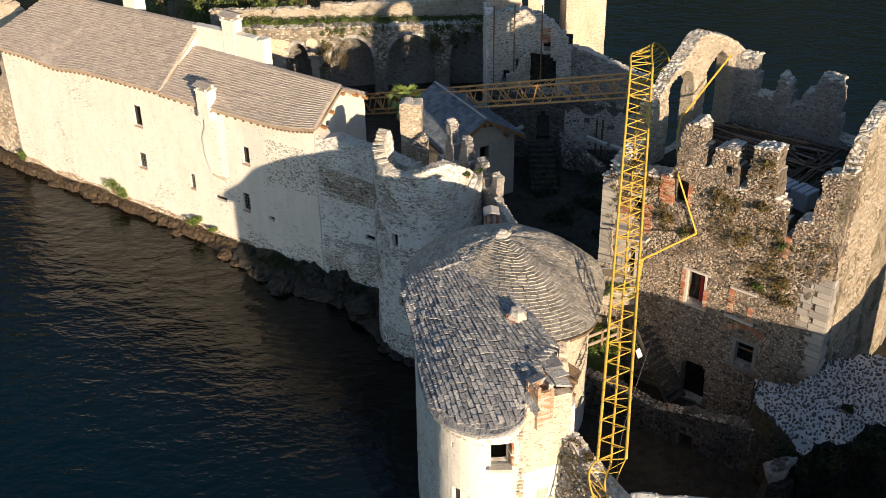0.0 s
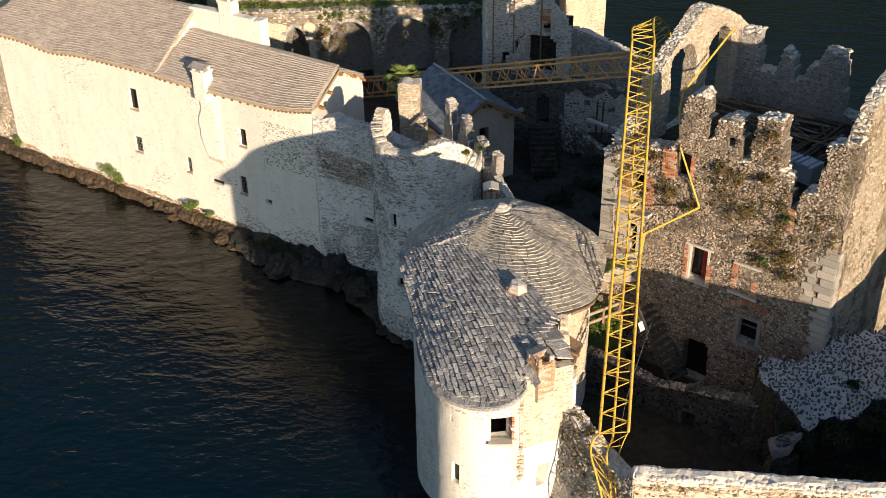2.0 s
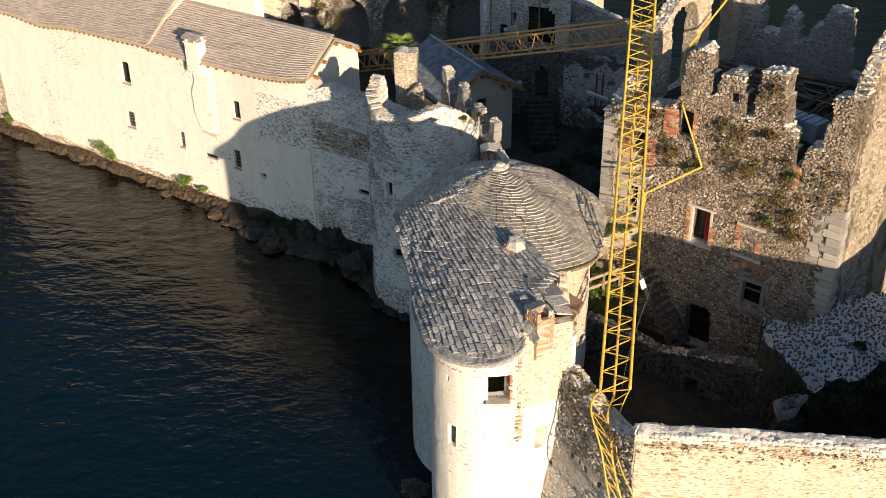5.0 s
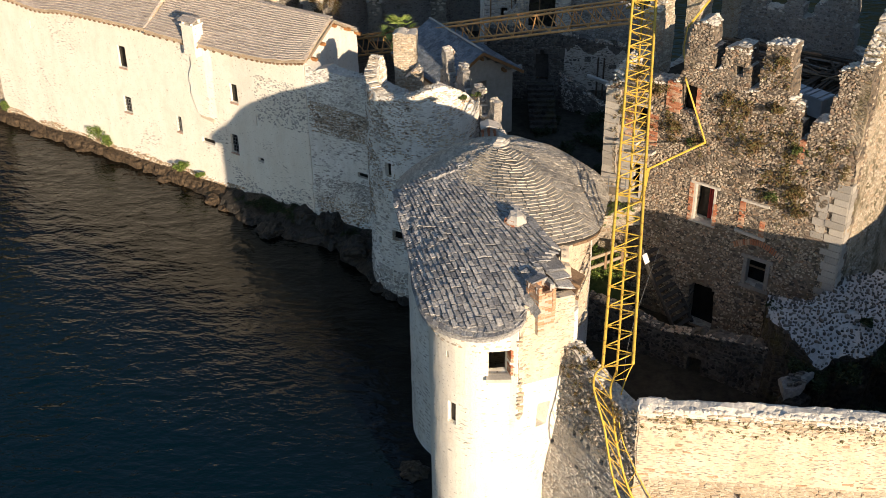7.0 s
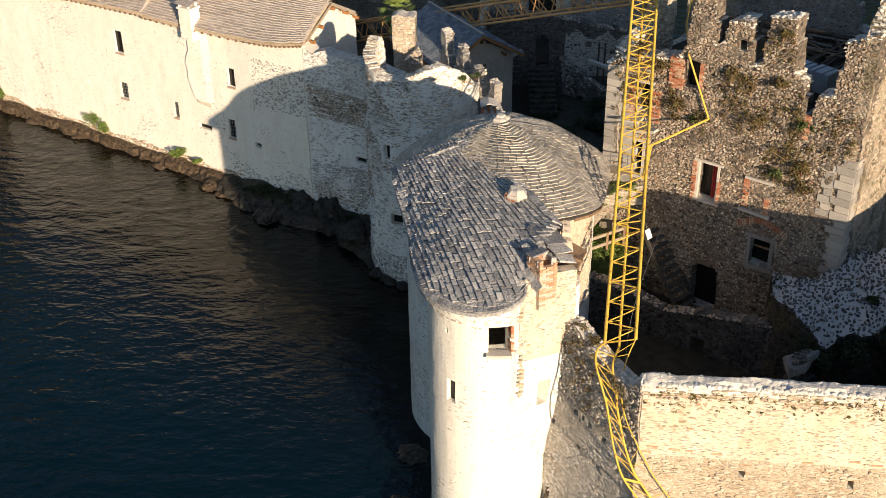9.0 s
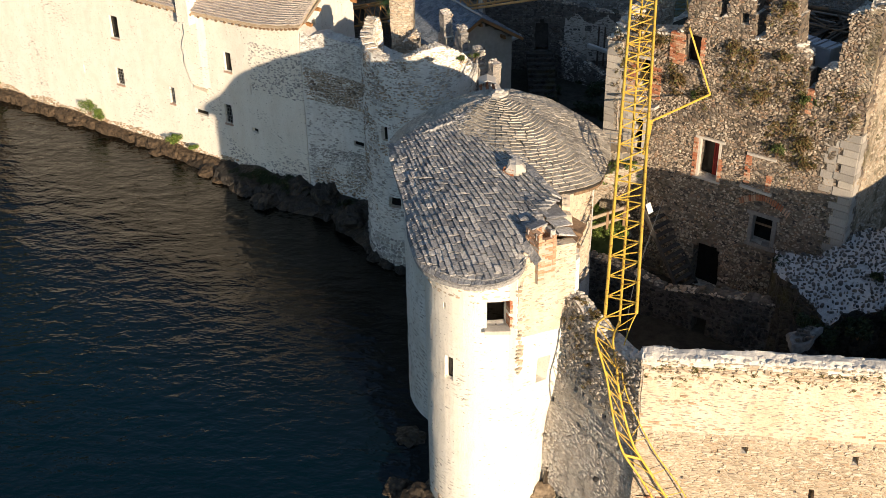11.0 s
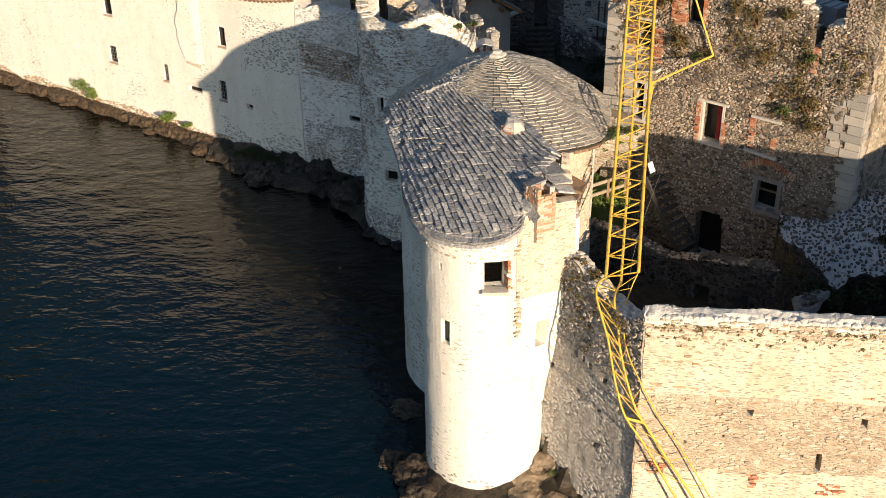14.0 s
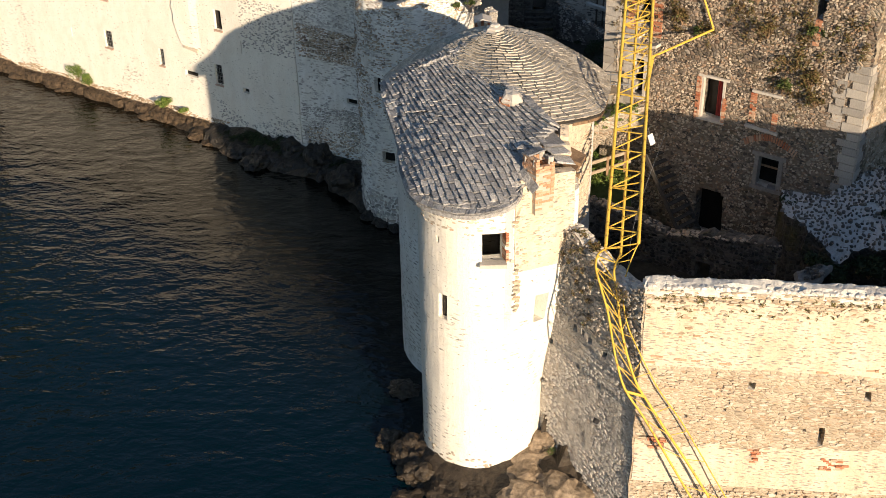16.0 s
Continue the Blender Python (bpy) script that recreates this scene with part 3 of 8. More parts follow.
def slates(parent, surface, rows, width, mat, piece_mat=None, pick=None, thick=0.035, lift=0.055, length=1.35, keep_at=None, loose=0.012, name="slates", gap=(0.045, 0.10), edge=None):
    """Slates in rows over surface(s, t), t from the eave up. Those that pick() takes are objects of their own."""
    verts, faces, pieces = [], [], 0
    for k in range(rows):
        t0, t1 = k / rows, min(1.0, (k + length) / rows)
        span = sum((surface((i + 1) / 24, t0) - surface(i / 24, t0)).length for i in range(24))
        if span < 0.5:
            continue
        s = -rng.random() * width / span
        while s < 1.0:
            w = width * rng.uniform(0.65, 1.4) / span
            a, b = max(s, 0.0), min(s + w * (1 - rng.uniform(*gap)), 1.0)
            s += w
            if b - a < 0.15 * width / span:
                continue
            d = rng.uniform(-0.12, 0.12) / rows
            q = [surface(a, max(0, t0 + d)), surface(b, max(0, t0 + d + rng.uniform(-0.05, 0.05) / rows)), surface(b, t1), surface(a, t1)]
            mid = (q[0] + q[1] + q[2] + q[3]) / 4
            if keep_at and not keep_at(mid):
                continue
            up = lift(mid) if callable(lift) else lift
            c = slab(*q, thick * rng.uniform(0.7, 1.4), up + rng.uniform(-loose, 2 * loose), 0.012)
            if pick and pieces < 300 and pick(mid):
                pieces += 1
                o = mesh_ob("slate", [v - mid for v in c], BOX, piece_mat, parent)
                o.location = mid
                if edge:
                    o.data.materials.append(edge)
                    o.data.polygons[2].material_index = 1
                continue
            n0 = len(verts)
            verts += c
            faces += [tuple(n0 + i for i in f) for f in BOX]
    rest = mesh_ob(name, verts, faces, mat, parent)
    rest["kind"] = "stuff"
    # lower edge faces take the paler, sun-toned material
    if edge:
        rest.data.materials.append(edge)
        rest.data.polygons.foreach_set("material_index", [1 if k % 6 == 2 else 0 for k in range(len(faces))])
    return rest


def sheet(name, surface, n, m, mat, parent, drop=0.03, label=""):
    """The closed deck under a roof."""
    verts, faces = [], []
    for d in (drop, drop + 0.12):
        for i in range(n + 1):
            for j in range(m + 1):
                verts.append(surface(i / n, j / m) - Vector((0, 0, d)))
    off = (n + 1) * (m + 1)
    for i in range(n):
        for j in range(m):
            a = i * (m + 1) + j
            faces.append((a, a + m + 1, a + m + 2, a + 1))
            faces.append((off + a, off + a + 1, off + a + m + 2, off + a + m + 1))
    for i in range(n):
        for j in (0, m):
            a = i * (m + 1) + j
            faces.append((a, a + m + 1, off + a + m + 1, off + a))
    for j in range(m):
        for i in (0, n):
            a = i * (m + 1) + j
            faces.append((a, a + 1, off + a + 1, off + a))
    return mesh_ob(name, verts, faces, mat, parent, label)


def stone_verts(c, across, up, out, w, h, d, n=5):
    """One rough stone set in a wall face: a ring in the face and a smaller one in front of it."""
    turn = rng.random() * 6.28
    ring = []
    for k in range(n):
        a = turn + 2 * math.pi * k / n + rng.uniform(-0.25, 0.25)
        e = 1.0 / max(abs(math.cos(a)), abs(math.sin(a))) ** 0.55
        ring.append((math.cos(a) * e * rng.uniform(0.85, 1.08), math.sin(a) * e * rng.uniform(0.85, 1.08)))
    f = rng.uniform(0.7, 0.92)
    tx, ty = rng.uniform(-0.25, 0.25), rng.uniform(-0.25, 0.25)
    v = [c + across * (x * w / 2) + up * (y * h / 2) - out * 0.04 for x, y in ring]
    v += [c + across * (x * w / 2 * f) + up * (y * h / 2 * f) + out * d * (1 + tx * x + ty * y) for x, y in ring]
    fs = [tuple(range(n, 2 * n))] + [(k, (k + 1) % n, n + (k + 1) % n, n + k) for k in range(n)]
    return v, fs


def stones(parent, line, za, zb, mat, top=None, holes=(), u0=0.0, u1=None, course=0.2, width=0.28, out=0.05, fill=0.9, piece_mat=None, pick=None, inner=None, name="stones", limit=300, batter=0.0, tilt=0.07):
    """Rubble set in a wall's face, course by course."""
    verts, faces, pieces = [], [], 0
    u1 = line.length if u1 is None else u1
    z = za
    while z < zb:
        h = course * rng.uniform(0.65, 1.35)
        u = u0 + rng.random() * width
        while u < u1:
            w = width * rng.uniform(0.45, 1.6)
            uc, zc = u + w / 2, z + h / 2 + rng.uniform(-0.12, 0.12) * course
            u += w
            if rng.random() > fill or uc > u1 or (top and zc + h * 0.4 > top(uc)):
                continue
            if any(in_hole((q[0] - 0.1, q[1] + 0.1, q[2] - 0.1, q[3] + 0.1, (*q, 0)[4] + 0.1 if len(q) > 4 and q[4] else 0.0), uc, zc) for q in holes):
                continue
            n = line.normal(uc)
            p = line.point(uc) + Vector((0, 0, zc))
            if inner:
                p -= n * inner
                n = -n
            else:
                p -= n * batter * (zc - za)
            across, tip = Vector((-n.y, n.x, 0)), rng.gauss(0.0, tilt)
            across, rise = across * math.cos(tip) + Vector((0, 0, math.sin(tip))), Vector((0, 0, math.cos(tip))) - across * math.sin(tip)
            v, fs = stone_verts(p, across, rise, n, w * 0.96, h * 1.05, out * rng.uniform(0.3, 1.5))
            if pick and pieces < limit and pick(uc, zc):
                pieces += 1
                o = mesh_ob("stone", [q - p for q in v], fs, piece_mat, parent)
                o.location = p
                continue
            n0 = len(verts)
            verts += v
            faces += [tuple(n0 + i for i in f) for f in fs]
        z += h
    ob = mesh_ob(name, verts, faces, mat, parent)
    ob["kind"] = "stuff"
    return ob


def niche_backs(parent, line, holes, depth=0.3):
    """Dark panels behind the small openings of a wall, standing in for the shade inside."""
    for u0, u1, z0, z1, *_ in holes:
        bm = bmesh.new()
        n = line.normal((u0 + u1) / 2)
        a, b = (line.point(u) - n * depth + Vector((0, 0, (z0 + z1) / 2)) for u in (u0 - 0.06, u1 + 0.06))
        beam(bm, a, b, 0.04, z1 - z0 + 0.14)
        part("niche_back", bm, UNLIT_BACK, parent)


def boulder(c, r, flat=0.75, rnd=None):
    """A rough block: a jittered low ball."""
    g = rnd or rng
    v, f = [], []
    rows, cols = 4, 6
    turn = g.random() * 6.28
    ph = [g.uniform(0.75, 1.2) for _ in range((rows + 1) * cols)]
    for j in range(rows + 1):
        a = math.pi * j / rows
        for i in range(cols):
            b = turn + 2 * math.pi * i / cols
            k = ph[j * cols + i] * r if 0 < j < rows else r * ph[j * cols]
            v.append(Vector((c[0] + k * math.sin(a) * math.cos(b), c[1] + k * math.sin(a) * math.sin(b), c[2] + k * math.cos(a) * flat)))
    for j in range(rows):
        for i in range(cols):
            q = (j * cols + i, (j + 1) * cols + i, (j + 1) * cols + (i + 1) % cols, j * cols + (i + 1) % cols)
            if j == 0:
                f.append((q[0], q[1], q[2]))
            elif j == rows - 1:
                f.append((q[0], q[1], q[3]))
            else:
                f.append(q)
    return v, f


def coping(parent, line, top, thick, mat=None, size=0.2, u0=0.0, u1=None, name="coping", low=-99.0, dense=0.9):
    """Rough flat stones bedded in lime along a wall's head."""
    size *= 0.72
    verts, faces = [], []
    u1 = line.length if u1 is None else u1
    topf = top if callable(top) else (lambda u: top)
    u = u0 + 0.04
    while u < u1 - 0.04:
        n = line.normal(u)
        k = 0.03
        while k < thick:
            r = size * rng.uniform(0.35, 0.85)
            uu = u + rng.uniform(-0.05, 0.05)
            z = min(topf(uu - 0.06), topf(uu), topf(uu + 0.06))
            if rng.random() < dense and z > low:
                p = line.point(uu) - n * min(max(k, r * 0.5), thick - r * 0.5)
                v, f = boulder((p.x, p.y, z + r * rng.uniform(-0.45, -0.1)), r, rng.uniform(0.35, 0.6))
                n0 = len(verts)
                verts += v
                faces += [tuple(n0 + i for i in g) for g in f]
            k += size * rng.uniform(0.8, 1.3)
        u += size * rng.uniform(0.7, 1.1)
    ob = mesh_ob(name, verts, faces, mat or CAP_STONE, parent)
    ob["kind"] = "stuff"
    return ob


def haunch(parent, line, top, thick, mat):
    """Rough lime bedding that slopes up from a wall's outer edge."""
    prof = ((-0.03, -0.16), (-0.02, -0.02), (0.14, 0.07), (0.4, 0.13), (0.75, 0.15), (1.0, 0.08))
    verts, faces = [], []
    n_u = int(line.length / 0.12)
    for i in range(n_u + 1):
        u = line.length * i / n_u
        p, n = line.point(u), line.normal(u)
        for f, dz in prof:
            q = p - n * thick * f
            q.z = top(u) + dz
            q += noise.noise_vector(Vector((u * 1.3, f * 3, 2.0))) * 0.07 + noise.noise_vector(Vector((u * 5.0, f * 7, 5.0))) * 0.035
            verts.append(q)
    m = len(prof)
    for i in range(n_u):
        for j in range(m - 1):
            a = i * m + j
            faces.append((a, a + m, a + m + 1, a + 1))
    return mesh_ob("lime_bedding", verts, faces, mat, parent, "rough lime bedding on the wall head")


def brick_wall(name, parent, a, b, z0, z1, mat, proud=0.02, depth=0.1, label=""):
    """Courses of brick on a face from a to b in plan, with the outer face to the right of the way."""
    verts, faces = [], []
    a, b = Vector((*a, 0)), Vector((*b, 0))
    d = (b - a).normalized()
    n = Vector((d.y, -d.x, 0))
    z, k = z0, 0
    while z < z1 - 0.03:
        u = -0.12 * (k % 2)
        while u < (b - a).length:
            p, q = max(0, u), min((b - a).length, u + 0.225)
            if q - p > 0.05 and rng.random() < 0.9:
                o = proud + rng.uniform(-0.02, 0.02)
                c0, c1 = a + d * p, a + d * q
                n0 = len(verts)
                for zz in (z, z + 0.065):
                    for c, off in ((c0, o), (c1, o), (c1, -depth), (c0, -depth)):
                        verts.append(c + n * off + Vector((0, 0, zz)))
                faces += [tuple(n0 + i for i in f) for f in BOX]
            u += 0.24
        z += 0.077
        k += 1
    return mesh_ob(name, verts, faces, mat, parent, label)


def leaves(name, blobs, per, size, mat, parent=None, seed=1, droop=0.0):
    """Small leaves in loose clumps: blobs are centre, radius and squash."""
    g = random.Random(seed)
    verts, faces = [], []
    for (cx, cy, cz), r, sq in blobs:
        for _ in range(per):
            while True:
                p = Vector((g.uniform(-1, 1), g.uniform(-1, 1), g.uniform(-1, 1)))
                if 0.15 < p.length < 1.0:
                    break
            p *= r * (0.75 + 0.5 * noise.noise(p * 1.9 + Vector((cx, cy, cz))))
            c = Vector((cx + p.x, cy + p.y, cz + p.z * sq))
            d = Vector((g.uniform(-1, 1), g.uniform(-1, 1), g.uniform(-0.7, 0.9) - droop)).normalized()
            e = d.cross(Vector((g.uniform(-1, 1), g.uniform(-1, 1), g.uniform(-1, 1)))).normalized()
            L, W = size * g.uniform(0.6, 1.4), size * g.uniform(0.3, 0.6)
            n0 = len(verts)
            verts += [c - d * L / 2, c + e * W / 2, c + d * L / 2, c - e * W / 2]
            faces.append((n0, n0 + 1, n0 + 2, n0 + 3))
    return mesh_ob(name, verts, faces, mat, parent)


def shrub(label, at, r, mat=None, per=90, clumps=7, size=0.1, squash=0.7, seed=1, category="shrub", group=""):
    g = random.Random(seed)
    ob = thing("shrub", label, category, at, group)
    blobs = []
    bm = bmesh.new()
    for _ in range(clumps):
        a, k = g.random() * 6.28, r * g.uniform(0.0, 0.8)
        c = Vector((k * math.cos(a), k * math.sin(a), r * squash * g.uniform(0.25, 0.9)))
        blobs.append((tuple(c), r * g.uniform(0.35, 0.6), 0.8))
        bar(bm, (0, 0, -0.15), c, 0.012 + 0.01 * r, 5, 0.006)
    part("stems", bm, WOOD, ob)
    leaves("foliage", blobs, per, size, mat or LEAF, ob, seed)
    return ob


def slope_plane(a, b, c, d):
    """A roof plane from the eave a-b up to the ridge d-c, as surface(s, t)."""
    a, b, c, d = (Vector(p) for p in (a, b, c, d))
    return lambda s, t: a.lerp(b, s).lerp(d.lerp(c, s), t)


def curve_at(pts, f):
    """A point on a smooth line through pts, f from 0 to 1."""
    pts = [Vector(p) for p in pts]
    x = min(max(f, 0.0), 0.99999) * (len(pts) - 1)
    k = int(x)
    x -= k
    p0, p1, p2, p3 = pts[max(k - 1, 0)], pts[k], pts[k + 1], pts[min(k + 2, len(pts) - 1)]
    return 0.5 * ((2 * p1) + (p2 - p0) * x + (2 * p0 - 5 * p1 + 4 * p2 - p3) * x * x + (3 * p1 - p0 - 3 * p2 + p3) * x ** 3)


def stepped(pairs):
    """A wall head given by distance and height."""
    def f(u):
        for (a, za), (b, zb) in zip(pairs, pairs[1:]):
            if u <= b:
                return za + (zb - za) * max(0.0, u - a) / max(1e-6, b - a)
        return pairs[-1][1]
    return f

# ---- near tower ----
tower = thing("round_tower", "whitewashed round lakeside tower with domed stone-slate roof", "tower")
C1, R1 = Vector((2.4, 40.75, 0)), 3.68
tower_line = Line(arc(C1.x, C1.y, R1, 0, 360, 44)[:-1], True)
wall("wall", tower_line, -1.2, 11.22, 0.6, PLASTER_WORN, tower, cell=0.45, jitter=0.03)
turret_line = Line([(-0.38, 38.6), (-0.41, 34.9)] + arc(1.72, 34.15, 2.13, 170, 356, 28) + [(3.95, 35.0), (4.3, 38.0)])


def along(line, x, y):
    """The distance along a line at which it passes nearest to a plan point."""
    return min((k * line.length / 800 for k in range(801)), key=lambda u: (line.point(u) - Vector((x, y, 0))).length)


ut = along(turret_line, 1.95, 32.0)
uw = along(turret_line, 0.36, 32.5)
uq = along(turret_line, 3.25, 32.65)
T_HOLES = [(ut - 0.37, ut + 0.37, 8.95, 9.98), (uw - 0.2, uw + 0.17, 6.55, 7.3, 0.25), (uq - 0.16, uq + 0.2, 6.45, 7.25, 0.2), (ut - 1.95, ut - 1.85, 9.35, 9.6)]


def stair_swell(u, z):
    """The stair block that swells out of the turret's flank higher up."""
    p = turret_line.point(u) - Vector((1.72, 34.15, 0))
    a = math.degrees(math.atan2(p.y, p.x)) % 360
    if a < 290:
        return 0.0
    s = min(1.0, max(0.0, (z - 3.0) / 6.0))
    s = s * s * (3 - 2 * s)
    d = Vector((math.cos(radians(a)), math.sin(radians(a))))
    across = Vector((0.354, -0.935))
    front = across.dot(Vector((0.90, -2.18))) / max(0.05, across.dot(d))
    return s * max(0.0, min(front, 2.95 / max(0.05, d.x)) - 2.17)


wall("turret_wall", turret_line, -0.8, 11.05, 0.5, PLASTER, tower, T_HOLES, cell=0.2, jitter=0.02, bulge=stair_swell)
stones(tower, turret_line, 9.9, 11.0, PALE_STONE, holes=T_HOLES, u0=ut - 3.0, u1=along(turret_line, 2.7, 32.25), course=0.07, width=0.2, out=0.015, fill=0.35, name="bare_stones")
block_line = Line([(2.62, 31.97), (4.47, 32.67)])
wall("block_wall", block_line, 8.6, stepped([(0, 11.35), (0.6, 11.9), (1.98, 11.75)]), 0.35, PLASTER_PALE, tower, cell=0.2, jitter=0.03)
stones(tower, block_line, 8.8, 11.8, PALE_STONE, course=0.07, width=0.2, out=0.018, fill=0.33, name="block_stones")
stones(tower, turret_line, 0.3, 1.1, STONE, u0=1.5, u1=8.0, course=0.08, width=0.18, out=0.02, fill=0.25, name="foot_stones")
# dark panels in the turret's slits, in place of the shade within
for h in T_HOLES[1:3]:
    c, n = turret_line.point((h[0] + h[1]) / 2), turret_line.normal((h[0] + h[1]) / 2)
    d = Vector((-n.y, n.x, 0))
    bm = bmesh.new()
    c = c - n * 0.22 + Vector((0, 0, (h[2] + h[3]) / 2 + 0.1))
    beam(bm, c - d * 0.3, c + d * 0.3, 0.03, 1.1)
    part("dark_back", bm, UNLIT_BACK, tower)
# ragged toothing where the stair block was built against the turret
for k in range(26):
    z = 7.15 + k * 0.155
    w, o = rng.uniform(0.10, 0.30), rng.uniform(0.06, 0.16)
    c = Vector((2.66 + rng.uniform(-0.05, 0.05), 32.06, z))
    v, f = stone_verts(Vector(), Vector((1, 0.05, 0)), Vector((0, 0, 1)), Vector((-0.1, -1, 0)), w, 0.13, o)
    mesh_ob("toothing_stone", v, f, PALE_PIECE, tower).location = c
# window dressings
bm = bmesh.new()
beam(bm, (1.52, 31.96, 8.93), (2.36, 31.96, 8.93), 0.34, 0.13)
part("sill", bm, MORTAR, tower, "broken stone window sill")
brick_wall("jamb", tower, (2.33, 32.02), (2.42, 32.05), 9.0, 9.98, BRICK_PIECE, 0.03, 0.3, "brick window jamb")


def dome(s, t):
    a = 2 * math.pi * s
    off = (math.degrees(a) + 72 + 180) % 360 - 180
    w = math.exp(-((off / 29) ** 2))
    back = math.exp(-((((math.degrees(a) - 128 + 180) % 360 - 180) / 50) ** 4))
    r = (4.1 + 1.9 * w) * (1 - t)
    z = 11.28 + 0.95 * w + (1.98 - 0.95 * w) * (1 - (1 - t) ** (1.75 - 0.1 * back)) + 0.03 * math.sin(9 * a + 5 * t)
    return C1 + Vector((r * math.cos(a), r * math.sin(a) + 0.1 * t, z))


RIDGE = [(0.8, 40.05, 12.78), (1.05, 39.6, 12.74), (1.4, 39.15, 12.68), (2.1, 38.3, 12.66), (2.75, 36.95, 12.62), (3.4, 35.6, 12.52), (3.95, 34.35, 12.44)]
EAVE = [(-1.7, 40.45, 11.4), (-1.6, 39.3, 11.3), (-1.1, 36.6, 11.02), (-0.85, 34.2, 10.8), (-0.35, 32.5, 10.85), (0.75, 31.45, 11.0), (1.8, 31.15, 11.18), (2.65, 31.6, 11.35), (2.95, 32.5, 11.8), (3.35, 33.35, 12.2)]


def tongue(s, t):
    e, r = curve_at(EAVE, s), curve_at(RIDGE, s)
    p = e.lerp(r, t)
    p.z += 0.22 * math.sin(math.pi * t) * (1 - 0.5 * abs(s - 0.5))
    return p


roof = thing("roof", "", "")
roof.parent = tower
# near-black deck, painting the shadow in the gaps between slates
sheet("dome_deck", dome, 48, 10, SHADE_DARK, roof)
sheet("turret_deck", tongue, 30, 8, SLATE_PIECE, roof)


SAMPLES = np.array([tongue(i / 70, 0.025 + 0.975 * j / 34) for i in range(71) for j in range(35)])


def over_dome(p):
    """Whether a point of the dome is clear of the turret's roof."""
    d = (SAMPLES[:, 0] - p.x) ** 2 + (SAMPLES[:, 1] - p.y) ** 2
    k = int(d.argmin())
    return d[k] > 0.03 or p.z > SAMPLES[k, 2] + 0.02


DOME_BACK = lambda p: abs((math.degrees(math.atan2(p.y - 40.75, p.x - 2.4)) - 113 + 180) % 360 - 180)
slates(roof, dome, 33, 0.27, SLATE_DOME, SLATE_DOME_PIECE, lambda p: p.y < 38.9 and p.x > 2.6, keep_at=over_dome, name="dome_slates", thick=0.04, lift=lambda p: 0.03 + 0.085 * min(1.0, max(0.0, DOME_BACK(p) - 72) / 30), loose=0.006, length=2.2, gap=(0.04, 0.10), edge=EDGE_DOME)
ROW_HIGH = (Vector((0.5, 42.8, 0)), Vector((6.6, 30.4, 0)))
ROW_LOW = (Vector((-3.0, 43.0, 0)), Vector((-1.0, 29.3, 0)))


def courses(s, t):
    """The turret's slate courses, which run beside the ridge, at the height of its roof."""
    p = ROW_LOW[0].lerp(ROW_LOW[1], s).lerp(ROW_HIGH[0].lerp(ROW_HIGH[1], s), t)
    d = (SAMPLES[:, 0] - p.x) ** 2 + (SAMPLES[:, 1] - p.y) ** 2
    k = np.argpartition(d, 4)[:4]
    w = 1 / (d[k] + 1e-4)
    p.z = float((SAMPLES[k, 2] * w).sum() / w.sum()) + (0.0 if d.min() < 0.03 else -0.4 * float(d.min()) ** 0.5)
    return p


INNER = np.array([tongue(i / 70, 0.075 + 0.925 * j / 34) for i in range(71) for j in range(35)])
on_tongue = lambda p: ((INNER[:, 0] - p.x) ** 2 + (INNER[:, 1] - p.y) ** 2).min() < 0.012
slates(roof, lambda s, t: tongue(0.8 * s, 0.1 * t), 3, 0.26, SLATE, name="eave_slates", thick=0.06, lift=0.075, loose=0.015, length=1.7)
slates(roof, courses, 38, 0.36, SLATE, SLATE_PIECE, lambda p: p.y < 34.2, keep_at=on_tongue, name="turret_slates", thick=0.05, lift=0.13, loose=0.02, length=2.0, gap=(0.10, 0.18), edge=EDGE_GREY)
# the crest of slates between the turret's roof and the dome, raised to shade the dome's back
CREST = [(-1.6, 40.35), (-0.8, 40.0), (0.1, 39.72), (0.9, 39.8), (1.55, 40.2), (2.15, 40.62)]


def on_dome(x, y):
    a = math.atan2(y - C1.y, x - C1.x) % (2 * math.pi)
    return dome(a / (2 * math.pi), 1 - math.hypot(x - C1.x, y - C1.y) / 4.1).z


crest_line = Line(CREST)
for k in range(26):
    u0 = crest_line.length * k / 26
    p, q = crest_line.point(u0), crest_line.point(min(crest_line.length, u0 + crest_line.length / 24))
    lift = 0.13 * min(1.0, (26 - k) / 8, (k + 1) / 6) + rng.uniform(-0.05, 0.05)
    bm = bmesh.new()
    for j in range(2):
        back = Vector((0.05, 0.14, 0)) * j
        low = lift - 0.09 * j
        beam(bm, p + back + Vector((0, 0, on_dome(p.x, p.y) + low / 2 - 0.06)), q + back + Vector((0, 0, on_dome(q.x, q.y) + low / 2 - 0.06 + rng.uniform(-0.07, 0.07))), rng.uniform(0.12, 0.24), low + 0.12)
    part("crest_slate", bm, SLATE_PIECE, roof)
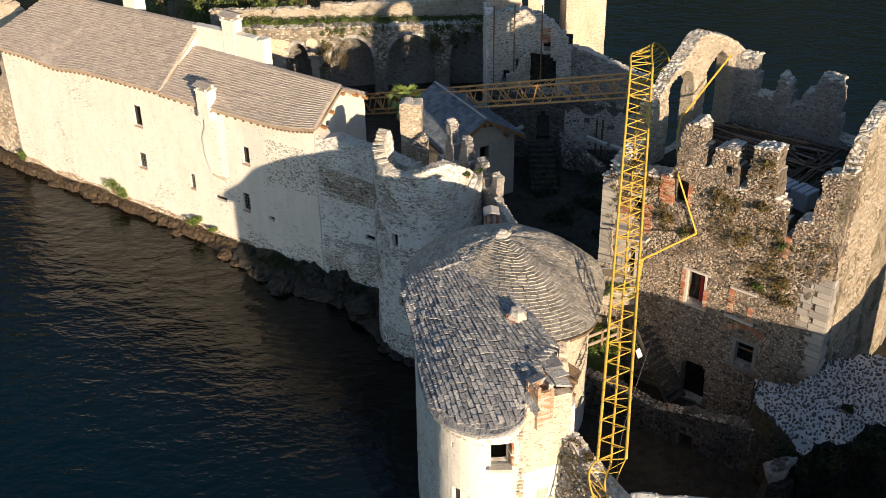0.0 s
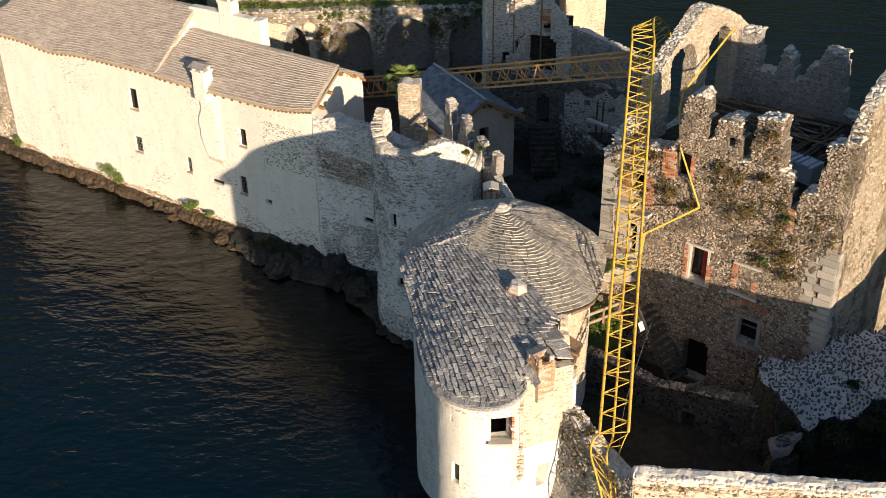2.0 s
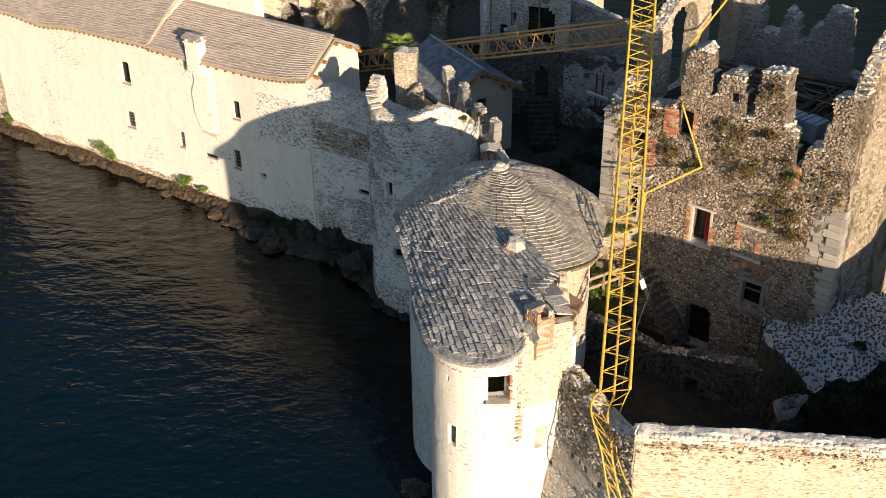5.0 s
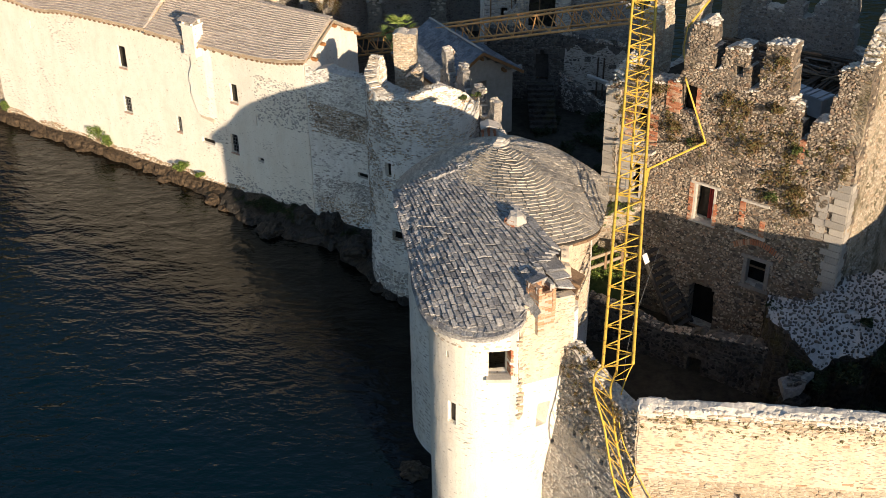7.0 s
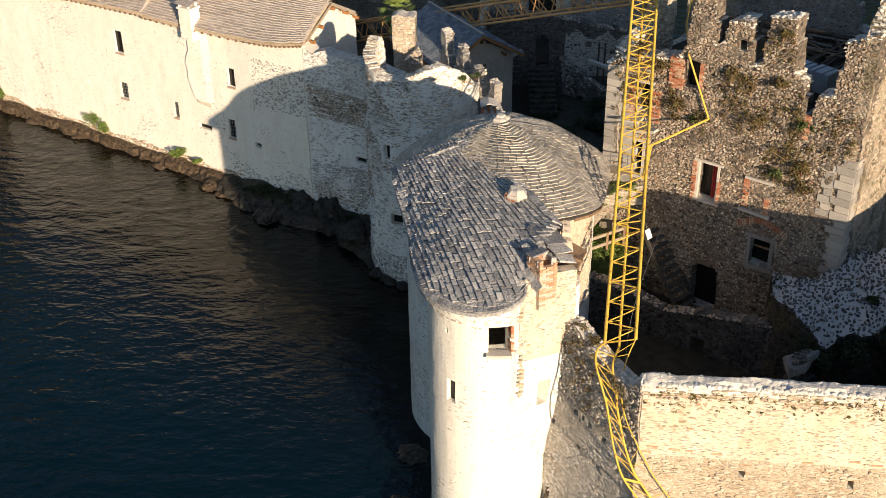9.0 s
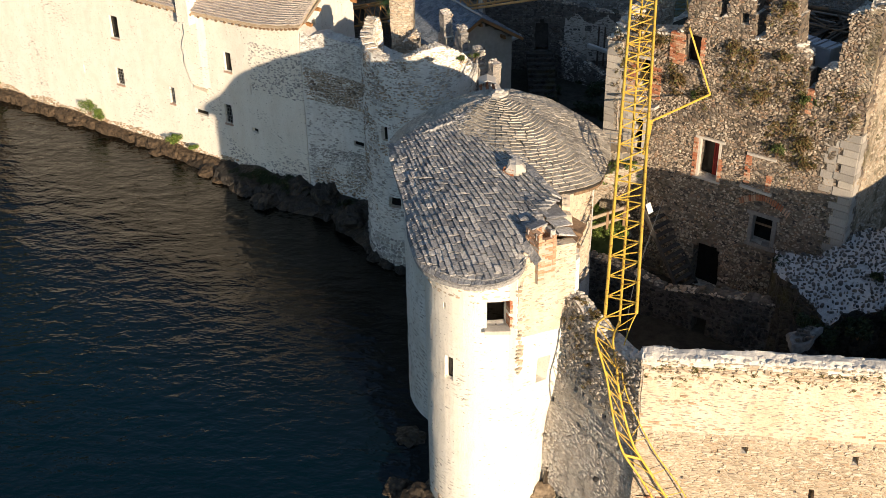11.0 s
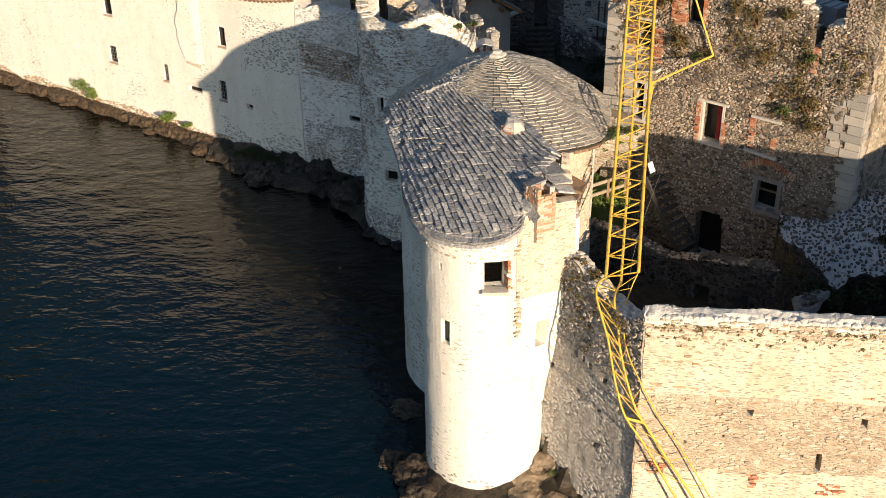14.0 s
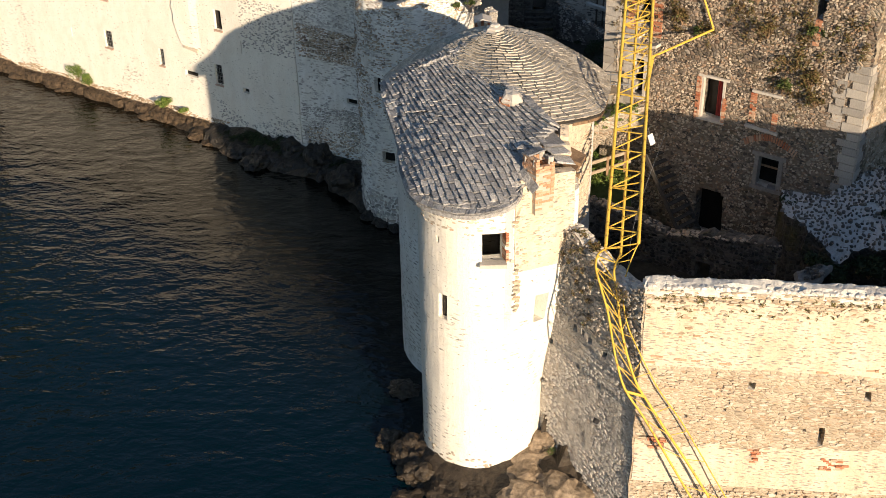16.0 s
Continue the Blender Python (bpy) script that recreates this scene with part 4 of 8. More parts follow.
# the low stepped edge of the turret's roof above the dome
rv, rf = [], []
for k in range(31):
    p = curve_at(RIDGE, k / 30)
    rv += [p + Vector((0.05, 0.0, 0.05)), p + Vector((0.05, 0, -0.5)), p + Vector((0.2, 0.1, 0.0)), p + Vector((0.2, 0.1, -0.5))]
    if k:
        a, b = 4 * k - 4, 4 * k
        rf += [(a, b, b + 1, a + 1), (a + 2, a + 3, b + 3, b + 2), (a, a + 2, b + 2, b)]
mesh_ob("roof_upstand", rv, rf, SLATE, roof)
for k in range(34):
    a, b = curve_at(RIDGE, k / 38), curve_at(RIDGE, (k + 0.9) / 38)
    bm = bmesh.new()
    lift = Vector((rng.uniform(-0.03, 0.03), 0, 0.09 + rng.uniform(0, 0.05)))
    beam(bm, a + lift, b + lift + Vector((0, 0, rng.uniform(-0.02, 0.03))), rng.uniform(0.22, 0.34), rng.uniform(0.05, 0.08))
    part("ridge_slate", bm, SLATE_PIECE, roof)
# finial of whitened stones
for k, (r, z, h) in enumerate(((0.42, 13.2, 0.13), (0.3, 13.32, 0.12), (0.17, 13.43, 0.1))):
    bm = bmesh.new()
    ring = [[bm.verts.new((C1.x + rr * (1 + 0.12 * math.sin(5 * a + k)) * math.cos(a), C1.y + 0.12 + rr * (1 + 0.12 * math.sin(4 * a)) * math.sin(a), z + zz)) for a in [2 * math.pi * i / 12 for i in range(12)]] for rr, zz in ((r * 1.05, -0.1), (r, h * 0.7), (r * 0.75, h))]
    for a, b in zip(ring, ring[1:]):
        for i in range(12):
            bm.faces.new((a[i], a[(i + 1) % 12], b[(i + 1) % 12], b[i]))
    bm.faces.new(ring[-1])
    part("finial_stone", bm, MORTAR, roof, "whitened finial stone")
# the broken deck of flat slabs over the stair block
dk = [Vector((x, y, z + dz)) for dz in (-0.1, 0.0) for x, y, z in ((2.7, 32.15, 11.5), (4.4, 32.8, 11.55), (4.95, 34.1, 11.6), (3.6, 35.2, 11.95))]
mesh_ob("stair_deck", dk, BOX, WOOD, roof, "dark timber deck under the slabs")
for x, y, z, w, d, turn, tip in ((3.75, 33.75, 12.28, 0.85, 0.7, 0.5, -0.16), (3.95, 33.3, 12.14, 0.7, 0.5, 0.6, -0.2), (4.1, 32.98, 11.98, 0.6, 0.5, 0.35, -0.25), (3.35, 34.2, 12.36, 0.6, 0.5, 0.5, -0.1), (3.62, 33.0, 12.0, 0.55, 0.5, 0.4, -0.12)):
    bm = bmesh.new()
    c, s_ = math.cos(turn), math.sin(turn)
    vs = [bm.verts.new((x + c * a - s_ * b, y + s_ * a + c * b, z + tip * a + 0.1 * b + zz)) for zz in (0, 0.055) for a, b in ((-w / 2, -d / 2 + rng.uniform(-0.06, 0.06)), (w / 2 + rng.uniform(-0.1, 0.05), -d / 2), (w / 2, d / 2 + rng.uniform(-0.08, 0.05)), (-w / 2, d / 2))]
    for f in BOX:
        bm.faces.new([vs[i] for i in f])
    part("roof_slab", bm, SLATE_PIECE, roof, "large broken slate slab")
stair_line = Line([(4.47, 32.67), (4.45, 35.0), (5.45, 36.7), (5.75, 39.2)])
wall("stair_wall", stair_line, 8.5, stepped([(0, 11.45), (0.8, 11.55), (1.5, 11.85), (2.3, 12.2), (4.25, 11.85), (7.0, 11.25)]), 0.35, PLASTER_PALE, tower, cell=0.26, jitter=0.05, ragged=0.12)
stones(tower, stair_line, 8.0, 11.4, PALE_STONE, course=0.07, width=0.22, out=0.02, fill=0.3, name="stair_stones")
for k, (x, y, z) in enumerate(((4.2, 33.0, 11.62), (4.35, 33.5, 11.68))):
    bm = bmesh.new()
    beam(bm, (x - 0.45, y + 0.3, z + 0.1), (x + 0.38, y - 0.25 + 0.12 * k, z - 0.06), 0.09, 0.1)
    part("rafter", bm, WOOD, roof, "broken rafter end")
for k in range(9):
    a = radians(-68 + 7.0 * k)
    b = radians(-61.4 + 7.0 * k)
    q = [dome((c / (2 * math.pi)) % 1.0, 0.0) + Vector((0, 0, -0.1)) for c in (a, b)]
    bm = bmesh.new()
    beam(bm, q[0], q[1], 0.06, 0.1)
    part("eave_board", bm, WOOD, roof, "brown eave board")
# brick chimney on the turret, its front broken open
chimney = new("chimney")
chimney.parent = tower
chimney["label"] = "small broken brick chimney with a tilted slate cap"
CQ = [(3.2, 32.02), (3.78, 32.26), (3.42, 32.86), (2.84, 32.6)]
CZ = [(10.75, 12.22), (11.3, 12.3), (11.5, 12.36), (11.0, 12.42)]
for (a, b), (z0, z1) in zip(zip(CQ, CQ[1:] + CQ[:1]), CZ):
    brick_wall("brickwork", chimney, a, b, z0, z1, BRICK_PALE, 0.0, 0.13)
bm = bmesh.new()
vs = [bm.verts.new((x * 0.985 + 0.05, y * 0.999 + 0.035, z)) for z in (10.6, 12.0) for x, y in CQ]
for f in BOX:
    bm.faces.new([vs[i] for i in f])
part("lime_core", bm, STUCCO, chimney)
for x, y, h in ((2.97, 32.52, 0.1), (3.2, 32.16, 0.1), (3.42, 32.7, 0.14), (3.66, 32.32, 0.12)):
    bm = bmesh.new()
    beam(bm, (x, y, 12.16), (x, y, 12.32 + h), 0.15, 0.14, (0.4, 1, 0))
    bmesh.ops.bevel(bm, geom=bm.edges[:], offset=0.02, segments=1, affect="EDGES")
    part("cap_post", bm, MORTAR, chimney, "whitened cap post")
bm = bmesh.new()
beam(bm, (2.9, 32.42, 12.46), (3.42, 32.74, 12.5), 0.4, 0.05, (-0.15, 0.1, 1))
part("cap_slab", bm, SLATE_PIECE, chimney, "broken slate chimney cap")
for k in range(4):
    bm = bmesh.new()
    p = Vector((2.78 + 0.1 * k, 32.52 - 0.16 * k, 11.86 - 0.07 * k))
    beam(bm, p, p + Vector((0.1, -0.2, -0.1)), 0.3, 0.05, (-0.8, -0.3, 0.6))
    part("flashing_slate", bm, SLATE_PIECE, chimney)
# the small stone vent on the roof's edge
vent = new("roof_vent")
vent.parent = tower
v, f = boulder((2.74, 36.12, 12.68), 0.36, 0.95, random.Random(4))
mesh_ob("vent_block", v, f, MORTAR, vent, "whitened stone vent block")
brick_wall("vent_side", vent, (2.3, 36.1), (2.62, 35.8), 12.3, 12.78, BRICK_PIECE, 0.0, 0.3)
# the little gabled flue at the back of the dome
flue = new("flue")
flue.parent = tower
bm = bmesh.new()
beam(bm, (2.1, 44.15, 10.8), (2.1, 44.15, 12.1), 0.62, 0.62, (0, 1, 0))
part("shaft", bm, MORTAR, flue)
for x in (1.85, 2.1, 2.35):
    bm = bmesh.new()
    beam(bm, (x, 43.9, 12.1), (x, 43.9, 12.38), 0.1, 0.12, (0, 1, 0))
    part("post", bm, BRICK, flue)
    bm = bmesh.new()
    beam(bm, (x, 44.4, 12.1), (x, 44.4, 12.38), 0.1, 0.12, (0, 1, 0))
    part("post", bm, BRICK, flue)
for sgn in (-1, 1):
    bm = bmesh.new()
    beam(bm, (2.1 + sgn * 0.16, 43.85, 12.56), (2.1 + sgn * 0.16, 44.5, 12.56), 0.36, 0.06, (sgn * 0.35, 0, 1))
    part("cap_slab", bm, MORTAR, flue)

# ---- curtain walls ----
S0, S1 = Vector((6.15, 29.08, 0)), Vector((14.6, 28.06, 0))
SD = (S1 - S0).normalized()
SN = Vector((SD.y, -SD.x, 0))


def south_line(out, start=0.0):
    """The south wall's line, moved out of its face."""
    a, b = S0 + SN * out + SD * start, S1 + SN * out
    return Line([tuple(a.xy), tuple(b.xy)])


south = south_line(0.0)
S_HOLES = [(3.22, 3.42, 6.46, 6.74), (6.6, 6.8, 6.28, 6.6), (5.48, 5.66, 4.5, 5.2), (1.46, 1.56, 5.28, 5.4), (4.45, 4.58, 2.44, 2.56), (5.0, 5.1, 5.0, 5.1), (2.6, 2.68, 5.6, 5.7)]
s_top = stepped([(0, 9.74), (3, 9.78), (6, 9.74), (8.7, 9.7)])
w1 = wall("wall_south", south, -0.8, s_top, 0.62, RUBBLE_LIMED, None, S_HOLES, cell=0.22, jitter=0.05, ragged=0.05, bulge=lambda u, z: 0.10 if z < 7.0 else 0.0, head=LIME)
tagged(w1, "sunlit pale rubble curtain wall with lime capping", "wall", kind="structure")
haunch(w1, south, s_top, 0.62, LIME)
coping(w1, south_line(-0.04), lambda u: s_top(u) + 0.1, 0.56, LIME_WHITE, size=0.27, dense=0.75)
# plaster bands on the wall's face
for name, za, zb, off, pl_mat in (("plaster_upper", 7.02, 9.45, 0.03, PLASTER_PALE), ("plaster_lower", 2.72, 4.36, 0.13, PLASTER_PALE)):
    wall(name, south_line(off, 0.06), za, lambda u, zb=zb: zb + 0.16 * noise.noise(Vector((u * 0.8, zb, 0))), 0.06, pl_mat, w1, [(h[0] - 0.05, h[1] + 0.05, h[2] - 0.05, h[3] + 0.05) for h in S_HOLES], cell=0.3, jitter=0.025, ragged=0.2, label="worn lime plaster band")
stones(w1, south_line(0.11), 4.3, 7.0, SUN_STONE, holes=S_HOLES, course=0.09, width=0.24, out=0.016, fill=0.5, tilt=0.14, piece_mat=SUN_PIECE, pick=lambda u, z: 0.3 < u < 5.5 and 6.1 < z < 7.0)
stones(w1, south_line(0.01), 9.1, 9.7, SUN_STONE, course=0.09, width=0.2, out=0.04, fill=0.75, name="head_stones")
stones(w1, south_line(0.02), 8.2, 9.2, FLECK, course=0.08, width=0.2, out=0.012, fill=0.26, name="showing_stones")
stones(w1, south_line(0.02), 7.1, 8.3, FLECK, course=0.07, width=0.18, out=0.012, fill=0.09, name="sparse_stones")
stones(w1, south_line(0.11), 0.4, 2.72, SUN_STONE, course=0.1, width=0.22, out=0.03, fill=0.65, name="foot_stones")
stones(w1, south_line(0.12), 2.75, 4.36, FLECK, course=0.07, width=0.18, out=0.012, fill=0.07, name="lower_showing_stones")
for ua, ub, za, zb in ((0.47, 0.85, 4.05, 4.55), (3.5, 3.86, 3.72, 4.26), (5.72, 6.42, 3.62, 4.1)):
    a, b = south.point(ua) + SN * 0.14, south.point(ub) + SN * 0.14
    bv, bf = [], []
    for k in range(int((zb - za) / 0.075)):
        z, u = za + 0.075 * k, -0.1 * rng.random()
        while u < (b - a).length - 0.05:
            w_ = 0.22 * rng.uniform(0.5, 1.1)
            if rng.random() < 0.86 and u > -0.05:
                p, o = a + SD * u, rng.uniform(-0.03, 0.13) * (0.4 + 0.6 * (u / max(0.1, (b - a).length)))
                n0 = len(bv)
                bv += [p + SD * e + SN * (o if f else -0.15) + Vector((0, 0, z + zz)) + rough(p + Vector((0, 0, z)), 0.1, 0.012) for zz in (0, 0.06) for e, f in ((0, 1), (w_ - 0.015, 1), (w_ - 0.015, 0), (0, 0))]
                bf += [tuple(n0 + i for i in q) for q in BOX]
            u += w_
    mesh_ob("brick_patch", bv, bf, BRICK_PIECE, w1, "broken red brick stub")
for u, z in ((0.5, 7.42), (1.2, 7.36), (1.6, 7.33), (2.2, 7.3), (2.5, 7.28), (0.3, 7.2), (5.3, 7.15), (6.7, 7.3), (7.4, 7.2), (4.9, 6.0), (6.0, 5.95)):
    p = south.point(u) + SN * 0.04
    brick_wall("brick_lace", w1, tuple((p - SD * 0.17).xy), tuple((p + SD * 0.17).xy), z, z + 0.07, BRICK_PALE, 0.015, 0.06)

tufts = []
for k in range(70):
    u = 8.4 * rng.random()
    p = south.point(u) + SN * rng.uniform(0.02, 0.06)
    tufts.append(((p.x, p.y, 9.62 - rng.random() ** 2 * 0.75), rng.uniform(0.05, 0.13), 0.8))
leaves("weed_tufts", tufts, 26, 0.06, WEED_LEAF, w1, 31)["kind"] = "stuff"

west = Line([(2.7, 35.0), (6.12, 29.08)])
w_top = stepped([(0, 10.1), (2.6, 9.9), (3.6, 9.75), (4.4, 9.55), (5.2, 9.3), (6.0, 9.35), (6.5, 9.6), (6.84, 9.7)])
W_HOLES = [(3.58, 3.76, 6.44, 6.68), (4.0, 4.18, 6.5, 6.74), (4.35, 4.55, 6.44, 6.68), (5.05, 5.3, 6.24, 6.48), (3.8, 3.98, 5.08, 5.3), (4.85, 5.05, 4.98, 5.18), (2.3, 2.45, 5.2, 5.4)]
w2 = wall("wall_west", west, -0.8, w_top, 0.7, RUBBLE_WEST, None, W_HOLES, cell=0.28, jitter=0.07, ragged=0.25, head=MORTAR, batter=0.01)
tagged(w2, "grey rubble curtain wall running down from the tower", "wall", kind="structure")
w_band = lambda u: 7.3 + 0.5 * noise.noise(Vector((u * 0.7, 2.0, 0)))
stones(w2, west, 0.3, 8.2, WEST_STONE, top=w_band, holes=W_HOLES, course=0.07, width=0.17, out=0.012, fill=0.66, batter=0.01, tilt=0.2)
stones(w2, west, 6.8, 10.4, WEST_DARK, top=w_top, holes=W_HOLES, course=0.085, width=0.16, out=0.025, fill=0.55, batter=0.01, tilt=0.25, piece_mat=WEST_DARK_PIECE, pick=lambda u, z: u > 2.2 and z > 7.4, name="upper_stones")
coping(w2, Line([(2.85, 35.05), (6.25, 29.2)]), w_top, 0.5, size=0.22)
niche_backs(w2, west, W_HOLES, 0.25)
scrub = []
for k in range(40):
    u = rng.uniform(1.2, 6.4)
    p = west.point(u) + west.normal(u) * 0.05
    scrub.append(((p.x, p.y, w_top(u) - rng.random() ** 1.5 * (2.6 if u < 4.6 else 0.9)), rng.uniform(0.08, 0.2), 1.2))
leaves("dry_growth", scrub, 34, 0.08, LEAF_DRY, w2, 33, 0.3)["kind"] = "stuff"
# unseen wall, added to cast the shadow edge across the keep front
w3 = wall("wall_east", Line([(14.45, 28.05), (23, 28.0), (24, 33)]), -0.8, 12.7, 0.8, RUBBLE_PALE, None, cell=0.6)
tagged(w3, "unseen high pale rubble wall, added to shade the court and keep", "wall", kind="structure")

# ---- keep ----
keep = thing("keep", "roofless square rubble-stone keep with ruined battlements", "ruin")
KA, KB, KC, KD = (6.85, 44.2), (14.93, 37.75), (21.0, 45.6), (13.3, 50.6)
kf, kr, kb, kl = Line([KA, KB]), Line([KB, KC]), Line([KC, KD]), Line([KD, KA])
ux = lambda x: (x - 6.85) / 8.08 * kf.length
f_top = stepped([(ux(x), z) for x, z in ((6.85, 14.2), (7.2, 14.5), (7.9, 14.75), (8.5, 14.9), (9.0, 15.0), (9.2, 15.2), (9.42, 15.7), (9.5, 17.2), (9.68, 17.65), (10.0, 17.8), (10.26, 17.65), (10.34, 15.95), (10.6, 16.2), (10.66, 16.95), (11.38, 17.05), (11.44, 15.5), (11.8, 15.6), (11.88, 17.45), (12.66, 17.6), (12.72, 15.8), (13.1, 15.2), (13.2, 14.1), (13.42, 14.0), (13.5, 14.95), (13.95, 15.1), (14.03, 17.1), (14.6, 17.45), (14.93, 17.6))])
F_HOLES = [(ux(10.2), ux(10.88), 9.5, 11.12), (ux(7.95), ux(8.36), 12.55, 13.7), (ux(9.42), ux(9.92), 13.95, 15.1), (ux(12.12), ux(12.86), 7.4, 8.6), (ux(10.35), ux(11.25), 4.6, 6.2, 0.45), (ux(7.85), ux(8.3), 9.7, 11.2), (ux(11.0), ux(11.25), 15.95, 16.35), (ux(13.95), ux(14.08), 13.0, 13.25)]
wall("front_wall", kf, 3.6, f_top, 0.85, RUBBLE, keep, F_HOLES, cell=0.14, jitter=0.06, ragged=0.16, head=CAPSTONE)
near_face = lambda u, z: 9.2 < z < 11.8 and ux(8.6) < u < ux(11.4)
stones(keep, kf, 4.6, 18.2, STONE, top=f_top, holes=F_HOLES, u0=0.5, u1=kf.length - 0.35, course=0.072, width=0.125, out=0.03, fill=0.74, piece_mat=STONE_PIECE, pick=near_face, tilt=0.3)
coping(keep, kf, f_top, 0.85, LIME_WHITE, size=0.24)
r_top = stepped([(0, 17.5), (0.3, 17.7), (0.8, 18.3), (1.4, 18.8), (2.2, 19.1), (3.0, 19.1), (4.3, 18.7), (5.9, 18.6), (7.0, 18.2), (7.6, 16.5), (8.4, 15.2), (9.9, 14.5)])
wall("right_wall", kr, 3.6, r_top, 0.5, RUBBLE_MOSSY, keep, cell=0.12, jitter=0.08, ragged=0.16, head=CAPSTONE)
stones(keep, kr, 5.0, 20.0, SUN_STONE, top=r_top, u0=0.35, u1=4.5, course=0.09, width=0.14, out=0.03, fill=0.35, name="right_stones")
coping(keep, kr, r_top, 0.5, LIME_WHITE, size=0.24, dense=1.0)
ub = lambda x: (21.0 - x) / 7.7 * kb.length
b_top = stepped([(0, 14.0), (ub(17.84), 14.3), (ub(17.78), 17.0), (ub(17.2), 17.1), (ub(16.92), 17.0), (ub(16.86), 16.4), (ub(16.45), 16.15), (ub(16.38), 15.45), (ub(15.98), 15.35), (ub(15.93), 16.35), (ub(15.7), 16.6), (ub(15.55), 16.8), (ub(15.42), 16.6), (ub(15.36), 15.6), (ub(14.6), 15.6), (ub(14.55), 17.3), (ub(13.3), 17.25)])
wall("back_wall", kb, 3.6, b_top, 0.8, RUBBLE_GREY, keep, cell=0.12, jitter=0.08, ragged=0.12, head=CAPSTONE)
stones(keep, kb, 13.8, 17.3, GREY_STONE, top=b_top, course=0.085, width=0.15, out=0.03, fill=0.55, inner=0.8, name="back_stones", tilt=0.2)
coping(keep, kb, b_top, 0.8, LIME_WHITE, size=0.26, dense=1.0)
ul = lambda d: kl.length - d
l_pairs = [(0.0, 14.2), (0.5, 14.75), (1.2, 15.1), (2.0, 15.3), (2.2, 16.75), (2.8, 17.2), (3.36, 17.6), (3.75, 17.95), (4.1, 18.1), (4.65, 18.5), (5.0, 18.75), (5.42, 18.95), (6.04, 19.0), (6.74, 18.7), (7.7, 18.25), (8.3, 17.95), (8.7, 17.65), (9.2, 17.25)]
l_top = stepped([(ul(d), z) for d, z in reversed(l_pairs)])
L_HOLES = [(ul(5.2), ul(3.35), 13.9, 16.8, 0.9), (ul(7.9), ul(6.15), 13.9, 16.85, 0.9)]
wall("left_wall", kl, 3.6, l_top, 0.65, RUBBLE_PALE, keep, L_HOLES, cell=0.1, jitter=0.08, ragged=0.14, head=CAPSTONE)
stones(keep, kl, 14.0, 19.4, PALE_STONE, top=l_top, holes=L_HOLES, course=0.10, width=0.17, out=0.035, fill=0.55, inner=0.65, name="left_stones")
coping(keep, kl, l_top, 0.65, LIME_WHITE, size=0.24, dense=1.0)
fv = [Vector((*p, z)) for z in (13.7, 13.95) for p in ((7.6, 44.4), (14.9, 38.7), (20.1, 45.6), (13.4, 49.9))]
mesh_ob("upper_floor", fv, BOX, EARTH, keep, "dusty upper floor")
# corner blocks
def quoins(line, u, wdt, za, zb, n_out, flip=1):
    z, k = za, 0
    while z < zb:
        h = rng.uniform(0.26, 0.36)
        w = wdt * (0.72 if k % 2 else 1.0) * rng.uniform(0.9, 1.1)
        u0, u1 = (u, u + w) if flip > 0 else (u - w, u)
        a, b = line.point(u0), line.point(u1)
        n = line.normal(u)
        c = []
        for zz in (z + 0.012, z + h - 0.012):
            c += [a + n * n_out + Vector((0, 0, zz)), b + n * n_out + Vector((0, 0, zz)), b - n * 0.3 + Vector((0, 0, zz)), a - n * 0.3 + Vector((0, 0, zz))]
        c = [q + rough(q, 0.3, 0.012) for q in c]
        mid = sum(c, Vector()) / 8
        o = mesh_ob("quoin", [q - mid for q in c], BOX, ASHLAR, keep)
        o.location = mid
        z += h
        k += 1


quoins(kf, 0.0, 0.95, 8.6, 14.0, 0.05)
quoins(kf, 0.9, 0.6, 8.6, 13.2, 0.045)
quoins(kf, kf.length + 0.05, 0.75, 5.5, 12.6, 0.06, -1)
quoins(kf, kf.length - 0.72, 0.5, 10.4, 12.2, 0.04, -1)
quoins(kr, 0.0, 0.55, 5.5, 12.6, 0.05)


def window(name, line, u0, u1, z0, z1, bar_w, mat, label, depth=0.3, proud=0.04, transom=False):
    """A stone or timber surround; a dark panel set later stands in for its room."""
    ob = new(name)
    ob.parent = keep
    ob["label"] = label
    n = line.normal((u0 + u1) / 2)
    P = lambda u, z, o: line.point(u) + n * o + Vector((0, 0, z))
    for nm, a, b, w in (("jamb", P(u0, z0, -depth / 2 + proud), P(u0, z1, -depth / 2 + proud), bar_w), ("jamb", P(u1, z0, -depth / 2 + proud), P(u1, z1, -depth / 2 + proud), bar_w)):
        bm = bmesh.new()
        beam(bm, a, b, depth, w, line.point(u1) - line.point(u0))
        part(nm, bm, mat, ob)
    for nm, z, e in (("lintel", z1 + bar_w / 2, 0.18), ("sill", z0 - bar_w / 2, 0.14)):
        bm = bmesh.new()
        beam(bm, P(u0 - e, z, -depth / 2 + proud), P(u1 + e, z, -depth / 2 + proud), depth + 0.04, bar_w)
        part(nm, bm, mat, ob)
    if transom:
        bm = bmesh.new()
        beam(bm, P(u0, (z0 + z1) / 2 + 0.1, -0.3), P(u1, (z0 + z1) / 2 + 0.1, -0.3), 0.06, 0.06)
        part("transom", bm, WOOD, ob)
    return ob


